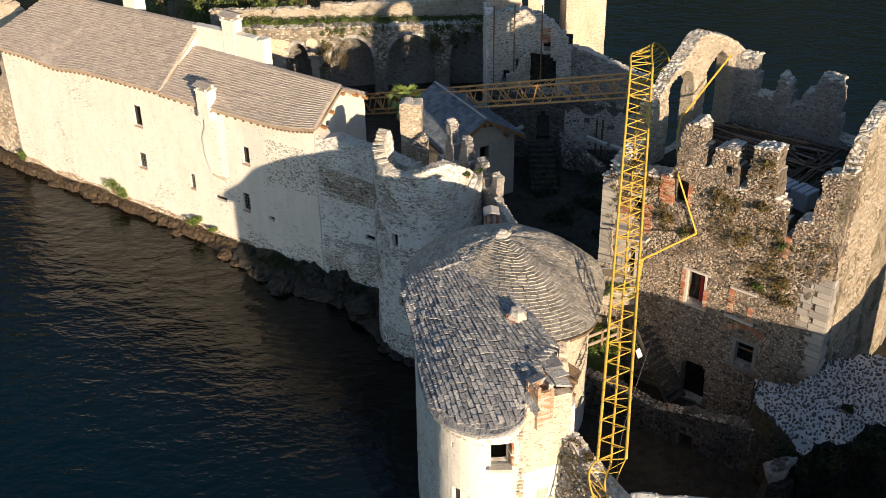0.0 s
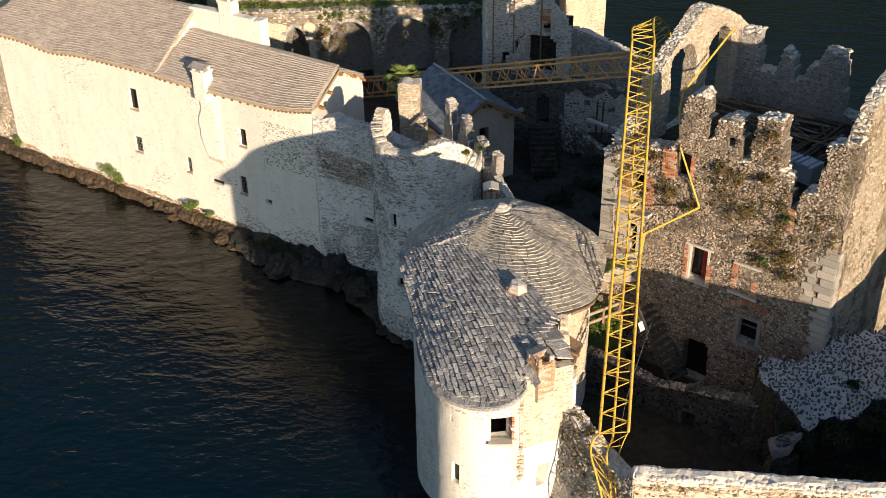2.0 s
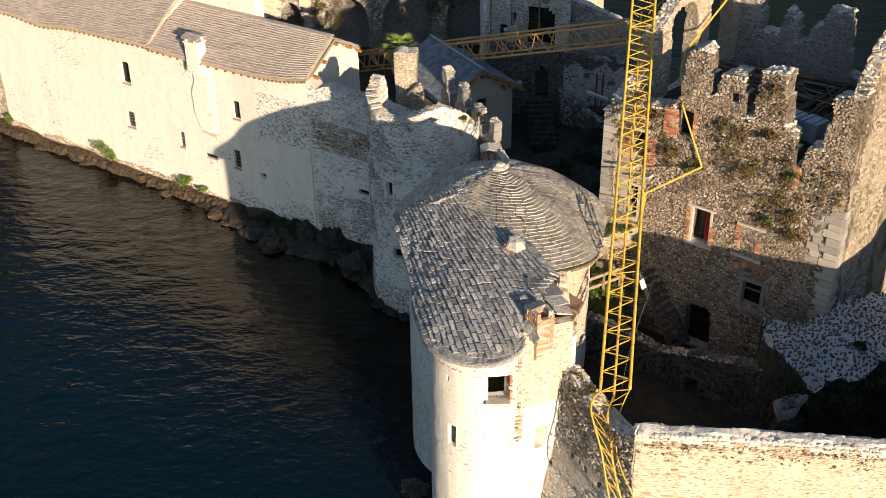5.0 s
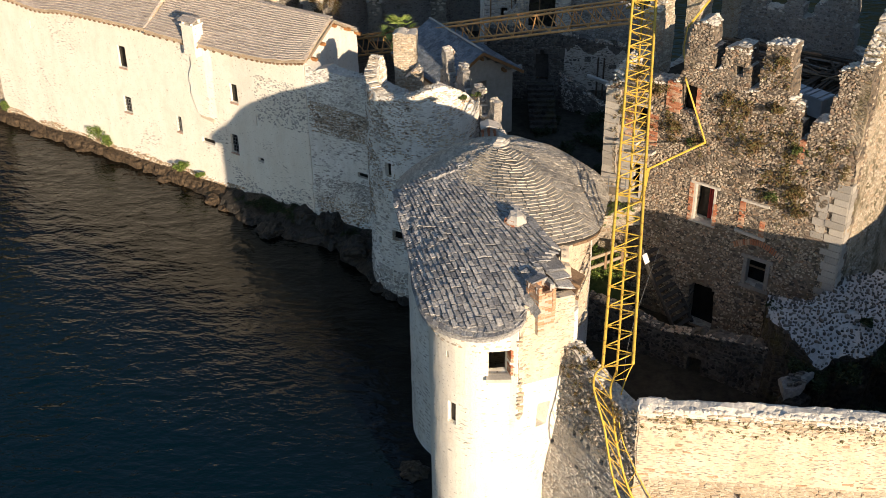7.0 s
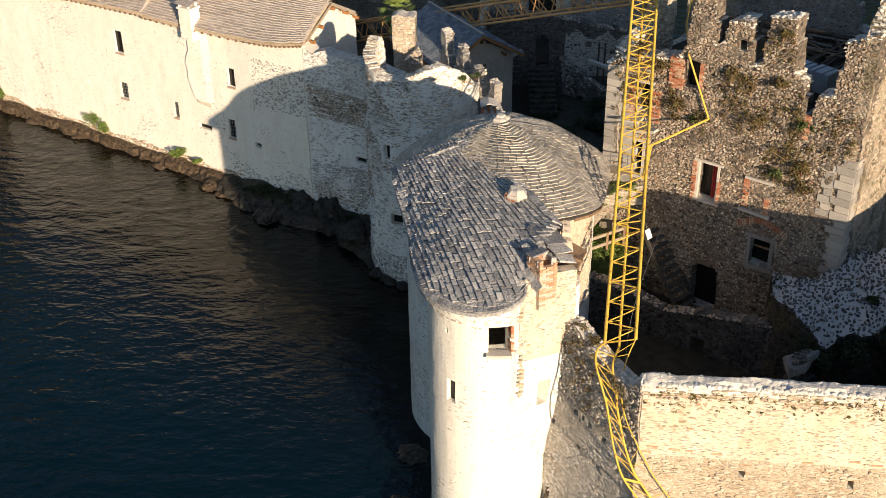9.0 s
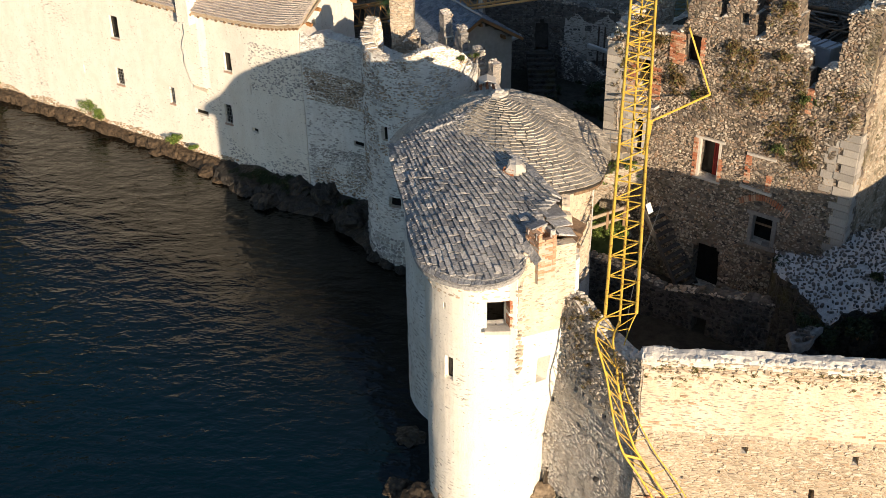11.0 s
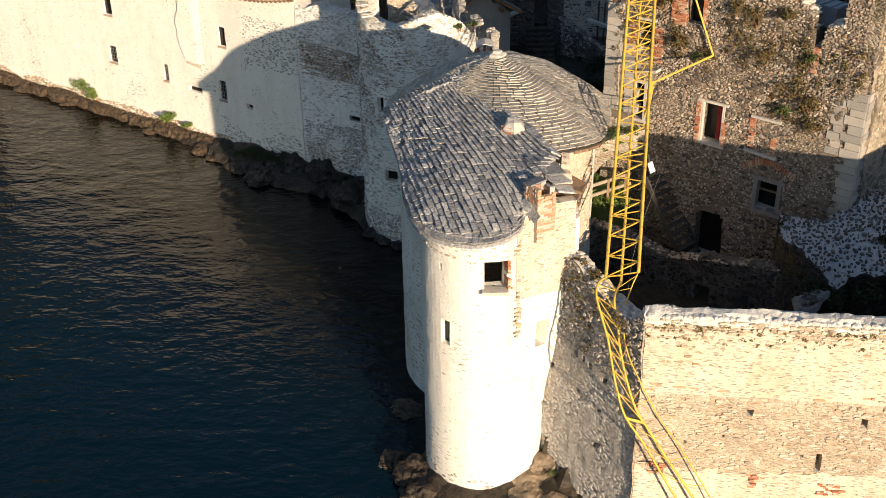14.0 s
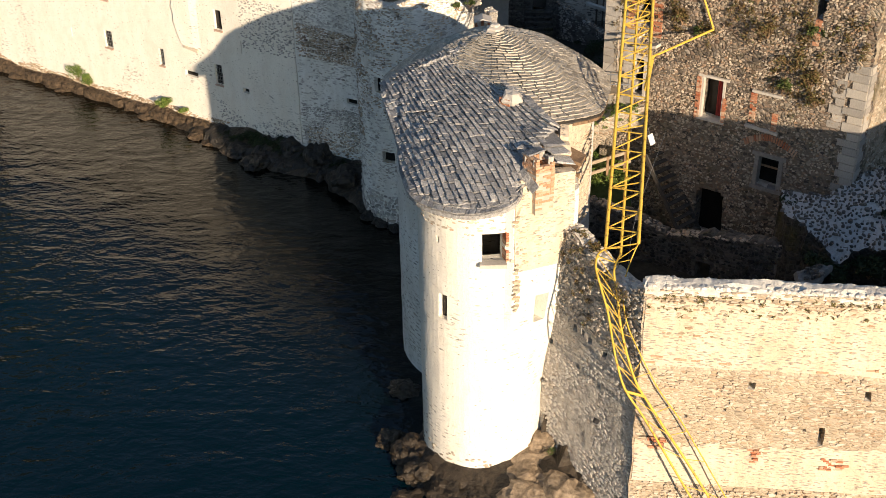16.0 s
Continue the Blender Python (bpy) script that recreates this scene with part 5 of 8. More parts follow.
win = window("window", kf, ux(10.2), ux(10.88), 9.5, 11.12, 0.09, MORTAR, "pale stone window surround with a red curtain", depth=0.18)
P = lambda x, z, o: kf.point(ux(x)) + kf.normal(3) * o + Vector((0, 0, z))
cvx = []
for k in range(9):
    x = 10.56 + 0.3 * k / 8
    cvx += [P(x, 9.55, -0.36 + 0.04 * (k % 2)), P(x, 11.05, -0.36 + 0.04 * (k % 2))]
cfx = [(2 * k, 2 * k + 2, 2 * k + 3, 2 * k + 1) for k in range(8)]
cur = mesh_ob("curtain", cvx, cfx, RED_CLOTH, win)
mod = cur.modifiers.new("thick", "SOLIDIFY")
mod.thickness = 0.02
window("window", kf, ux(12.12), ux(12.86), 7.4, 8.6, 0.16, GREY_MORTAR, "grey stone window surround with one wooden transom", transom=True)
window("window", kf, ux(7.85), ux(8.3), 9.7, 11.2, 0.12, MORTAR, "pale stone door surround")
brick_wall("brick_jamb", keep, tuple(P(10.02, 0, 0.03).xy), tuple(P(10.17, 0, 0.03).xy), 9.4, 11.2, BRICK_PIECE, 0.03, 0.3)
brick_wall("brick_jamb", keep, tuple(P(10.88, 0, 0.03).xy), tuple(P(11.0, 0, 0.03).xy), 9.4, 10.5, BRICK_PIECE, 0.03, 0.3)
brick_wall("blocked_window", keep, tuple(P(11.72, 0, 0.03).xy), tuple(P(11.9, 0, 0.03).xy), 9.75, 11.0, BRICK_PIECE, 0.03, 0.3, "brick jamb of a blocked window")
brick_wall("blocked_window", keep, tuple(P(12.42, 0, 0.03).xy), tuple(P(12.58, 0, 0.03).xy), 9.7, 10.4, BRICK_PIECE, 0.03, 0.3, "brick jamb of a blocked window")
bm = bmesh.new()
beam(bm, P(11.75, 11.06, 0.0), P(12.65, 11.06, 0.0), 0.2, 0.09)
part("lintel", bm, MORTAR, keep)
bm = bmesh.new()
beam(bm, P(11.65, 9.68, 0.0), P(12.65, 9.62, 0.0), 0.24, 0.1)
part("sill", bm, MORTAR, keep)
# the brick relieving arch
av, af = [], []
for k in range(22):
    f = k / 21
    x = 11.75 + 1.45 * f
    z = 8.92 + 0.36 * math.sin(math.pi * f) + rng.uniform(-0.02, 0.02)
    tilt = (f - 0.5) * 0.9
    c = P(x, z, 0.05)
    d = (kf.point(1) - kf.point(0)).normalized()
    upv = (Vector((0, 0, 1)) + d * tilt).normalized()
    side = d - upv * d.dot(upv)
    n = kf.normal(1)
    n0 = len(av)
    for zz in (0.0, 0.24):
        for sx, o in ((-0.03, 0.03), (0.03, 0.03), (0.03, -0.12), (-0.03, -0.12)):
            av.append(c + upv * zz + side * sx + n * o)
    af += [tuple(n0 + i for i in q) for q in BOX]
mesh_ob("brick_arch", av, af, BRICK_PIECE, keep, "segmental arch of red bricks")
# dark panels behind the keep's openings stand in for unlit rooms
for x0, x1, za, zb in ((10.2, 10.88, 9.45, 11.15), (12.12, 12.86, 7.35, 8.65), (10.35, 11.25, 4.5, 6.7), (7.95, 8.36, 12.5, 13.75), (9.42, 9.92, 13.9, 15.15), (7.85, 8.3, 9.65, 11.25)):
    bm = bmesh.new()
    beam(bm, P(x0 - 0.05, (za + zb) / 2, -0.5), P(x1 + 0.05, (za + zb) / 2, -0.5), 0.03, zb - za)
    part("dark_back", bm, UNLIT_BACK, keep)
for a, b, w, h in ((P(7.45, 12.05, 0.16), P(8.2, 12.2, 0.2), 0.5, 0.09), (P(8.1, 11.75, 0.14), P(8.75, 11.95, 0.16), 0.45, 0.1)):
    bm = bmesh.new()
    beam(bm, a, b, w, h)
    part("sill_slab", bm, MORTAR, keep, "pale broken sill slab")
bm = bmesh.new()
beam(bm, P(7.85, 13.78, 0.02), P(8.5, 13.8, 0.02), 0.16, 0.1)
part("lintel", bm, MORTAR, keep)
for x0, x1, za, zb in ((8.95, 9.42, 13.85, 15.1), (9.93, 10.06, 14.1, 15.1), (8.38, 8.74, 12.2, 13.6), (7.62, 7.92, 12.3, 13.5), (13.25, 13.42, 13.2, 14.1)):
    brick_wall("brick_facing", keep, tuple(P(x0, 0, 0.04).xy), tuple(P(x1, 0, 0.04).xy), za, zb, BRICK_PIECE, 0.02, 0.2)

# ---- long house ----
house = thing("long_house", "long whitewashed lakeside house with stone-slate roofs", "house")
HA, HB = Vector((-28.75, 73.05, 0)), Vector((-11.3, 61.1, 0))
HD = (HB - HA).normalized()
HN = Vector((-HD.y, HD.x, 0))
hl = Line([(-28.75, 73.05), (-18.6, 66.1), (-11.3, 61.1), (-9.7, 59.85), (-6.95, 58.0)])


def facade_u(x, y):
    return along(hl, x, y)


H_WIN = [(facade_u(-18.57, 66.08), 0.33, 6.35, 7.72), (facade_u(-18.7, 66.15), 0.32, 3.42, 4.45), (facade_u(-15.15, 63.75), 0.2, 3.2, 4.2), (facade_u(-11.3, 61.1), 0.27, 6.2, 7.3), (facade_u(-11.6, 61.3), 0.27, 3.0, 4.15)]
H_SLIT = [(facade_u(-13.35, 62.5), 0.5, 3.0, 3.32), (facade_u(-10.0, 60.08), 0.25, 2.96, 3.25), (facade_u(-25.2, 70.6), 0.06, 7.2, 7.7), (facade_u(-21.0, 67.7), 0.04, 8.0, 8.7), (facade_u(-10.0, 60.1), 0.04, 5.2, 5.9), (facade_u(-21.3, 67.9), 0.05, 3.5, 4.0)]
H_HOLES = [(u - w, u + w, a, b) for u, w, a, b in H_WIN + H_SLIT]
h_top = stepped([(0, 9.0), (facade_u(-24.2, 70.0), 8.95), (facade_u(-22.3, 68.6), 8.85), (facade_u(-20.3, 67.3), 9.15), (facade_u(-16.3, 64.5), 9.42), (facade_u(-13.6, 62.7), 9.3), (facade_u(-9.8, 60), 9.45), (hl.length, 10.0)])
wall("wall", hl, -0.8, h_top, 0.7, PLASTER, house, H_HOLES, cell=0.4, jitter=0.02)
niche_backs(house, hl, [(u - w, u + w, a, b) for u, w, a, b in H_SLIT], 0.22)
stones(house, hl, 0.35, 1.25, FLECK, top=lambda u: 0.85 + 0.4 * noise.noise(Vector((u * 0.5, 1.0, 0.0))), u1=facade_u(-11.3, 61.1), course=0.09, width=0.22, out=0.06, fill=0.8, name="foot_stones")
stones(house, hl, 5.6, 8.3, GREY_STONE, top=h_top, holes=H_HOLES, u0=facade_u(-10.0, 60.1), course=0.08, width=0.2, out=0.02, fill=0.55, name="bare_stones")
stones(house, hl, 0.5, 2.1, GREY_STONE, u0=facade_u(-11.9, 61.5), u1=hl.length - 0.1, top=lambda u: 1.7 + 0.5 * math.sin(1.3 * u), course=0.08, width=0.19, out=0.025, fill=0.5, name="low_stones")
# end wall towards the far shore
FAR_TOP = stepped([(0, 2.0), (9, 2.4), (13, 3.2), (15.0, 4.2), (15.5, 5.0), (16.2, 7.2), (17.1, 8.0)])
endl = Line([(-42.0, 84.5), (-28.9, 73.6)])
wall("far_wall", endl, -0.8, FAR_TOP, 0.7, RUBBLE_PALE, house, cell=0.6, jitter=0.08)
stones(house, endl, 0.3, 5.6, PALE_STONE, top=FAR_TOP, u0=8.0, course=0.17, width=0.34, out=0.05, fill=0.6, name="far_stones")
wall("end_stub", Line([(-32.0, 78.4), (-28.55, 76.9)]), 6.0, stepped([(0, 10.5), (2.2, 10.35), (2.9, 10.25), (3.4, 9.9), (3.7, 9.2)]), 0.9, PLASTER_PALE, house, cell=0.3, jitter=0.06, ragged=0.15, label="weathered plaster gable stub")
# frames and sills, and dark panels that stand in for the room behind the openings
for u, w, a, b in H_WIN:
    p, n, d = hl.point(u), hl.normal(u), Vector((-hl.normal(u).y, hl.normal(u).x, 0))
    wob = new("window")
    wob.parent = house
    for sgn in (-1, 1):
        bm = bmesh.new()
        beam(bm, p + d * sgn * (w - 0.04) - n * 0.3 + Vector((0, 0, a)), p + d * sgn * (w - 0.04) - n * 0.3 + Vector((0, 0, b)), 0.07, 0.08, d)
        part("frame_post", bm, WOOD, wob)
    bm = bmesh.new()
    beam(bm, p - d * (w + 0.03) - n * 0.06 + Vector((0, 0, a - 0.05)), p + d * (w + 0.03) - n * 0.06 + Vector((0, 0, a - 0.05)), 0.26, 0.09)
    part("sill", bm, SILL_STONE, wob, "pinkish stone sill")
    bm = bmesh.new()
    beam(bm, p - d * (w + 0.05) - n * 0.16 + Vector((0, 0, (a + b) / 2)), p + d * (w + 0.05) - n * 0.16 + Vector((0, 0, (a + b) / 2)), 0.02, b - a + 0.05)
    part("pane", bm, UNLIT_BACK, wob, "dark pane standing in for the unlit room behind the window")
    bm = bmesh.new()
    beam(bm, p - d * w - n * 0.3 + Vector((0, 0, a + (b - a) * 0.62)), p + d * w - n * 0.3 + Vector((0, 0, a + (b - a) * 0.62)), 0.05, 0.06)
    part("crossbar", bm, WOOD, wob)
    if b < 5:
        for k in range(3):
            bm = bmesh.new()
            x = -w + 2 * w * (k + 1) / 4
            bar(bm, p + d * x - n * 0.08 + Vector((0, 0, a)), p + d * x - n * 0.08 + Vector((0, 0, b)), 0.014, 4)
            part("grille_bar", bm, STEEL, wob)
        for k in range(4):
            bm = bmesh.new()
            z = a + (b - a) * (k + 1) / 5
            bar(bm, p - d * w - n * 0.08 + Vector((0, 0, z)), p + d * w - n * 0.08 + Vector((0, 0, z)), 0.014, 4)
            part("grille_bar", bm, STEEL, wob)
# roofs
OH = -HN * 0.35
r1a, r1b = HA - HD * 1.4, HA + HD * 15.05
roof1 = new("roof")
roof1.parent = house
R1_PLANE = slope_plane(r1a + OH + Vector((0, 0, 8.88)), r1b + OH + Vector((0, 0, 9.38)), r1b + HN * 3.3 + HD * 0.2 + Vector((0, 0, 12.3)), r1a + HN * 3.3 + HD * 3.35 + Vector((0, 0, 11.85)))


def R1(s, t):
    """The old roof, whose eave has sunk at one place."""
    p = R1_PLANE(s, t)
    p.z -= 0.28 * math.exp(-(((s - 0.43) / 0.11) ** 2)) * (1 - t) ** 2 - 0.05 * math.sin(math.pi * t) * math.sin(7 * s)
    return p


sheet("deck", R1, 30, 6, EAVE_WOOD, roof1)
slates(roof1, R1, 28, 0.34, SLATE_WARM, thick=0.085, lift=0.15, length=2.0, loose=0.01, name="slates", edge=EDGE_WARM)
R1B = slope_plane(r1b + HN * 7.0 + Vector((0, 0, 9.6)), r1a + HN * 7.0 + Vector((0, 0, 9.2)), r1a + HN * 3.3 + HD * 3.35 + Vector((0, 0, 11.85)), r1b + HN * 3.3 + HD * 0.2 + Vector((0, 0, 12.3)))
sheet("back_deck", R1B, 8, 3, SLATE_WARM, roof1)
roof2 = new("roof")
roof2.parent = house
EV2 = [r1b + OH + HD * 0.05 + Vector((0, 0, 9.3)), HB + HD * -2.6 + OH + Vector((0, 0, 9.3)), HB + HD * 1.6 + OH + Vector((0, 0, 9.42)), Vector((-8.3, 58.55, 9.66)), Vector((-6.8, 57.6, 10.02))]
RG2 = [Vector((-14.68, 66.75, 11.08)), Vector((-11.7, 64.75, 11.1)), Vector((-8.7, 62.7, 11.13)), Vector((-7.0, 61.5, 11.15)), Vector((-5.6, 60.5, 11.18))]


def R2(s, t):
    p = curve_at(EV2, s).lerp(curve_at(RG2, s), t)
    p.z += 0.08 * math.sin(math.pi * t)
    return p


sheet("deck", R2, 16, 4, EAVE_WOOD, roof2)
slates(roof2, R2, 22, 0.34, SLATE_WARM, thick=0.085, lift=0.15, length=2.0, loose=0.01, name="slates", edge=EDGE_WARM)
BK2 = slope_plane(Vector((-4.3, 63.3, 9.55)), Vector((-13.0, 69.2, 9.5)), RG2[0], RG2[-1])
sheet("back_deck", BK2, 8, 3, SLATE_WARM, roof2)
slates(roof2, BK2, 10, 0.4, SLATE_WARM, name="back_slates")
for ob, n_, top_at in ((roof2, 40, lambda f: curve_at(RG2, f)), (roof1, 44, lambda f: R1(f, 1))):
    for k in range(n_):
        p, q = top_at(k / n_), top_at((k + 0.93) / n_)
        bm = bmesh.new()
        beam(bm, p + Vector((0, 0, 0.07)), q + Vector((0, 0, 0.09)), 0.36, 0.07)
        part("ridge_tile", bm, SLATE_WARM, ob)
# rafter ends under the eaves
for k in range(40):
    p = R1(k / 40, 0) - Vector((0, 0, 0.13))
    bm = bmesh.new()
    beam(bm, p - HN * 0.1 - Vector((0, 0, 0.03)), p + HN * 0.5 + Vector((0, 0, 0.2)), 0.13, 0.1)
    part("rafter_end", bm, WOOD, roof1)
for k in range(28):
    p = R2(k / 28, 0) - Vector((0, 0, 0.13))
    bm = bmesh.new()
    beam(bm, p - HN * 0.1 - Vector((0, 0, 0.03)), p + HN * 0.5 + Vector((0, 0, 0.16)), 0.13, 0.1)
    part("rafter_end", bm, WOOD, roof2)
for surf, ob, n_ in ((R1, roof1, 24), (R2, roof2, 24)):
    for k in range(n_):
        bm = bmesh.new()
        beam(bm, surf(k / n_, 0) - Vector((0, 0, 0.09)), surf((k + 1) / n_, 0) - Vector((0, 0, 0.09)), 0.1, 0.07)
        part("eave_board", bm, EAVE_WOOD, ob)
# step between the roofs and gable walls
G0, G1, G2 = Vector((-6.75, 58.05, 0)), Vector((-5.6, 60.5, 0)), Vector((-4.45, 63.1, 0))
gl = Line([tuple(G0.xy), tuple(G1.xy), tuple(G2.xy)])
wall("gable_wall", gl, 4.0, stepped([(0, 9.95), (2.7, 11.0), (5.4, 9.5)]), 0.4, PLASTER, house, [(1.0, 1.4, 9.4, 9.85)], cell=0.3, jitter=0.03)
stl = Line([tuple((r1b + HN * 0.1).xy), tuple((r1b + HN * 6.8).xy)])
wall("step_wall", stl, 8.6, stepped([(0, 9.3), (3.3, 12.2), (6.7, 9.4)]), 0.3, PLASTER, house, cell=0.35)
for a, b, nm in ((G0, G1, "barge_board"), (G1, G2, "barge_board")):
    bm = bmesh.new()
    za, zb = (10.02, 11.08) if a is G0 else (11.08, 9.5)
    beam(bm, a + HD * 0.18 + Vector((0, 0, za)), b + HD * 0.18 + Vector((0, 0, zb)), 0.06, 0.12)
    part(nm, bm, WOOD_PALE, house, "pale brown barge board")
for f, g in ((0.15, 9.85), (0.5, 10.35), (0.95, 10.95), (1.5, 10.2), (1.95, 9.5)):
    p = G0.lerp(G1, f) if f <= 1 else G1.lerp(G2, f - 1)
    bm = bmesh.new()
    beam(bm, p + HD * -0.2 + Vector((0, 0, g - 0.02)), p + HD * 0.42 + Vector((0, 0, g - 0.02)), 0.14, 0.16)
    part("purlin", bm, WOOD_WARM, house)


def chimney_stack(parent, at, z0, z1, w, d, mat, cap):
    ob = new("chimney")
    ob.parent = parent
    q = HD
    bm = bmesh.new()
    for za, zb, k in ((z0, z1 - 0.12, 1.0), (z1 - 0.12, z1, 1.14)):
        v = [bm.verts.new(Vector((*at, z)) + q * sx * w / 2 * k + HN * sy * d / 2 * k) for z in (za, zb) for sx, sy in ((-1, -1), (1, -1), (1, 1), (-1, 1))]
        for f in BOX:
            bm.faces.new([v[i] for i in f])
    part("shaft", bm, mat, ob)
    for sx, sy in ((-1, -1), (1, -1), (1, 1), (-1, 1)):
        bm = bmesh.new()
        p = Vector((*at, z1)) + q * sx * w * 0.38 + HN * sy * d * 0.38
        beam(bm, p, p + Vector((0, 0, 0.2)), 0.13, 0.13, (0, 1, 0))
        part("cap_post", bm, mat, ob)
    for sgn in (-1, 1):
        bm = bmesh.new()
        c = Vector((*at, z1 + 0.27)) + HN * sgn * d * 0.28
        beam(bm, c - q * w * 0.68, c + q * w * 0.68, d * 0.72, 0.06, Vector((0, 0, 1)) + HN * sgn * 0.3)
        part("cap_slab", bm, cap, ob)
    return ob


chimney_stack(house, (-13.42, 62.3), 8.6, 10.45, 0.85, 0.75, PLASTER, SLATE_WARM)
# the flue that runs down the wall as a rib
cl = facade_u(-13.1, 62.3)
bm = bmesh.new()
p, n, d = hl.point(cl), hl.normal(cl), Vector((-hl.normal(cl).y, hl.normal(cl).x, 0))
sides = [(9.3, -0.78, 0.16), (8.6, -0.74, 0.16), (7.8, -0.76, 0.15), (7.4, -0.98, 0.14), (6.95, -1.14, 0.13), (6.5, -1.02, 0.13), (6.1, -1.1, 0.12), (5.5, -0.92, 0.12), (4.95, -0.72, 0.11), (4.8, -0.45, 0.1)]
rows = []
for z, x, o in sides:
    rows.append([bm.verts.new(p + d * sx + n * so + Vector((0, 0, z))) for sx, so in ((x, -0.1), (x + 0.01, o), (0.2, o * 0.7), (0.85, -0.03))])
for a, b in zip(rows, rows[1:]):
    for k in range(3):
        bm.faces.new((a[k], b[k], b[k + 1], a[k + 1]))
bm.faces.new(list(reversed(rows[0])))
bm.faces.new(rows[-1])
bmesh.ops.recalc_face_normals(bm, faces=bm.faces[:])
part("flue_rib", bm, PLASTER, house, "plastered flue rib")
bm = bmesh.new()
beam(bm, p + d * -0.5 + n * 0.06 + Vector((0, 0, 4.78)), p + d * 0.5 + n * 0.06 + Vector((0, 0, 4.66)), 0.18, 0.14)
part("flue_corbel", bm, PALE_STONE, house)

# ---- white wing behind the long house ----
wing = thing("wing", "white rendered wing with chimneys behind the house", "house")
wl = Line([(-14.75, 67.18), (-10.1, 63.98), (-9.75, 64.5)])
wall("wall", wl, 8.0, stepped([(0, 12.4), (1.0, 12.47), (5.64, 12.6), (6.4, 12.6)]), 0.5, PLASTER, wing, cell=0.35, jitter=0.02)
wing_roof = slope_plane((-16.8, 70.9, 11.2), (-13.6, 71.3, 10.2), (-13.4, 75.5, 8.4), (-16.8, 75.5, 8.6))
sheet("roof", wing_roof, 6, 5, SLATE_WARM, wing)
slates(wing, wing_roof, 12, 0.4, SLATE_WARM, name="slates")
chimney_stack(wing, (-12.15, 65.8), 10.0, 13.3, 0.9, 0.75, PLASTER, SLATE_WARM)
chimney_stack(wing, (-19.1, 71.3), 10.2, 12.75, 1.0, 0.9, PLASTER, SLATE_WARM)

# ---- wall between the house and the ruined tower ----
ml = Line([(-6.9, 57.95), (-5.6, 57.2), (-4.2, 56.4), (-2.6, 55.2), (-1.6, 54.4)])
m_top = stepped([(0, 9.75), (0.9, 9.35), (1.2, 9.7), (2.0, 9.55), (4.5, 9.4), (6.5, 9.3)])
M_HOLES = [(3.0, 3.68, 3.85, 4.15)]
w4 = wall("wall_lake", ml, -0.8, m_top, 0.8, PLASTER_WORN, None, M_HOLES, cell=0.32, jitter=0.06, ragged=0.15, head=MORTAR)
tagged(w4, "shaded worn whitewashed curtain wall over the lake", "wall", kind="structure")
niche_backs(w4, ml, M_HOLES, 0.2)
stones(w4, ml, 7.5, 9.5, LIMED_STONE, top=m_top, u0=0.0, u1=6.4, course=0.065, width=0.17, out=0.03, fill=0.5, name="bare_stones")
stones(w4, ml, 5.9, 7.7, STONE, u0=0.0, u1=6.4, top=lambda u: 7.75 - 0.06 * u, course=0.06, width=0.2, out=0.035, fill=0.9, name="brown_band")
stones(w4, ml, 6.2, 7.5, STONE, u0=0.3, u1=5.6, course=0.055, width=0.15, out=0.05, fill=0.45, name="brown_band")
stones(w4, ml, 1.2, 3.4, GREY_STONE, u0=0.05, u1=5.2, top=lambda u: 3.2 + 0.12 * u + 0.1 * math.sin(5 * u), course=0.06, width=0.16, out=0.025, fill=0.75, name="grey_patch")
stones(w4, ml, 0.6, 2.2, STONE, u0=0.3, u1=6.4, course=0.08, width=0.2, out=0.04, fill=0.5, name="foot_stones")
stones(w4, ml, 0.5, 9.3, LIMED_STONE, top=m_top, holes=M_HOLES, course=0.09, width=0.22, out=0.03, fill=0.22, name="showing_stones")
coping(w4, ml, m_top, 0.8, size=0.22)

# ---- ruined round tower ----
ruin = thing("ruined_tower", "ruined open round tower of worn whitewashed stone", "tower")
C2, R2R = Vector((-0.69, 52.8, 0)), 2.75
rl = Line(arc(C2.x, C2.y, R2R, 0, 360, 40)[:-1], True)
ang = lambda deg: radians(deg % 360) * R2R * 0.998


def ruin_top(u):
    a = (u / rl.length * 360) % 360
    t = stepped([(0, 9.8), (25, 8.0), (80, 7.0), (141, 7.0), (143, 11.35), (150, 11.75), (158, 11.7), (166, 11.4), (178, 11.3), (195, 11.25), (215, 11.05), (240, 10.95), (256, 11.15), (272, 11.5), (290, 11.7), (303, 11.4), (318, 10.9), (335, 10.2), (360, 9.8)])
    return t(a)


R_HOLES = [(ang(228), ang(236), 6.85, 7.6), (ang(213), ang(218), 2.85, 3.2), (ang(234), ang(248), 3.4, 3.95)]
wall("wall", rl, -1.0, ruin_top, 0.55, PLASTER_WORN, ruin, R_HOLES, cell=0.12, jitter=0.06, ragged=0.14, head=RUBBLE_PALE)
niche_backs(ruin, rl, R_HOLES, 0.25)
stones(ruin, rl, 0.2, 11.0, LIMED_STONE, top=ruin_top, holes=R_HOLES, u0=ang(180), u1=ang(350), course=0.09, width=0.22, out=0.03, fill=0.3, name="showing_stones")
stones(ruin, rl, 9.0, 12.0, PALE_STONE, top=ruin_top, u0=ang(134), u1=ang(260), course=0.08, width=0.16, out=0.02, fill=0.4, inner=0.55, name="inner_stones")
stones(ruin, rl, 8.6, 11.4, PALE_STONE, top=ruin_top, holes=R_HOLES, u0=ang(260), u1=ang(340), course=0.07, width=0.2, out=0.02, fill=0.5, name="rim_stones")
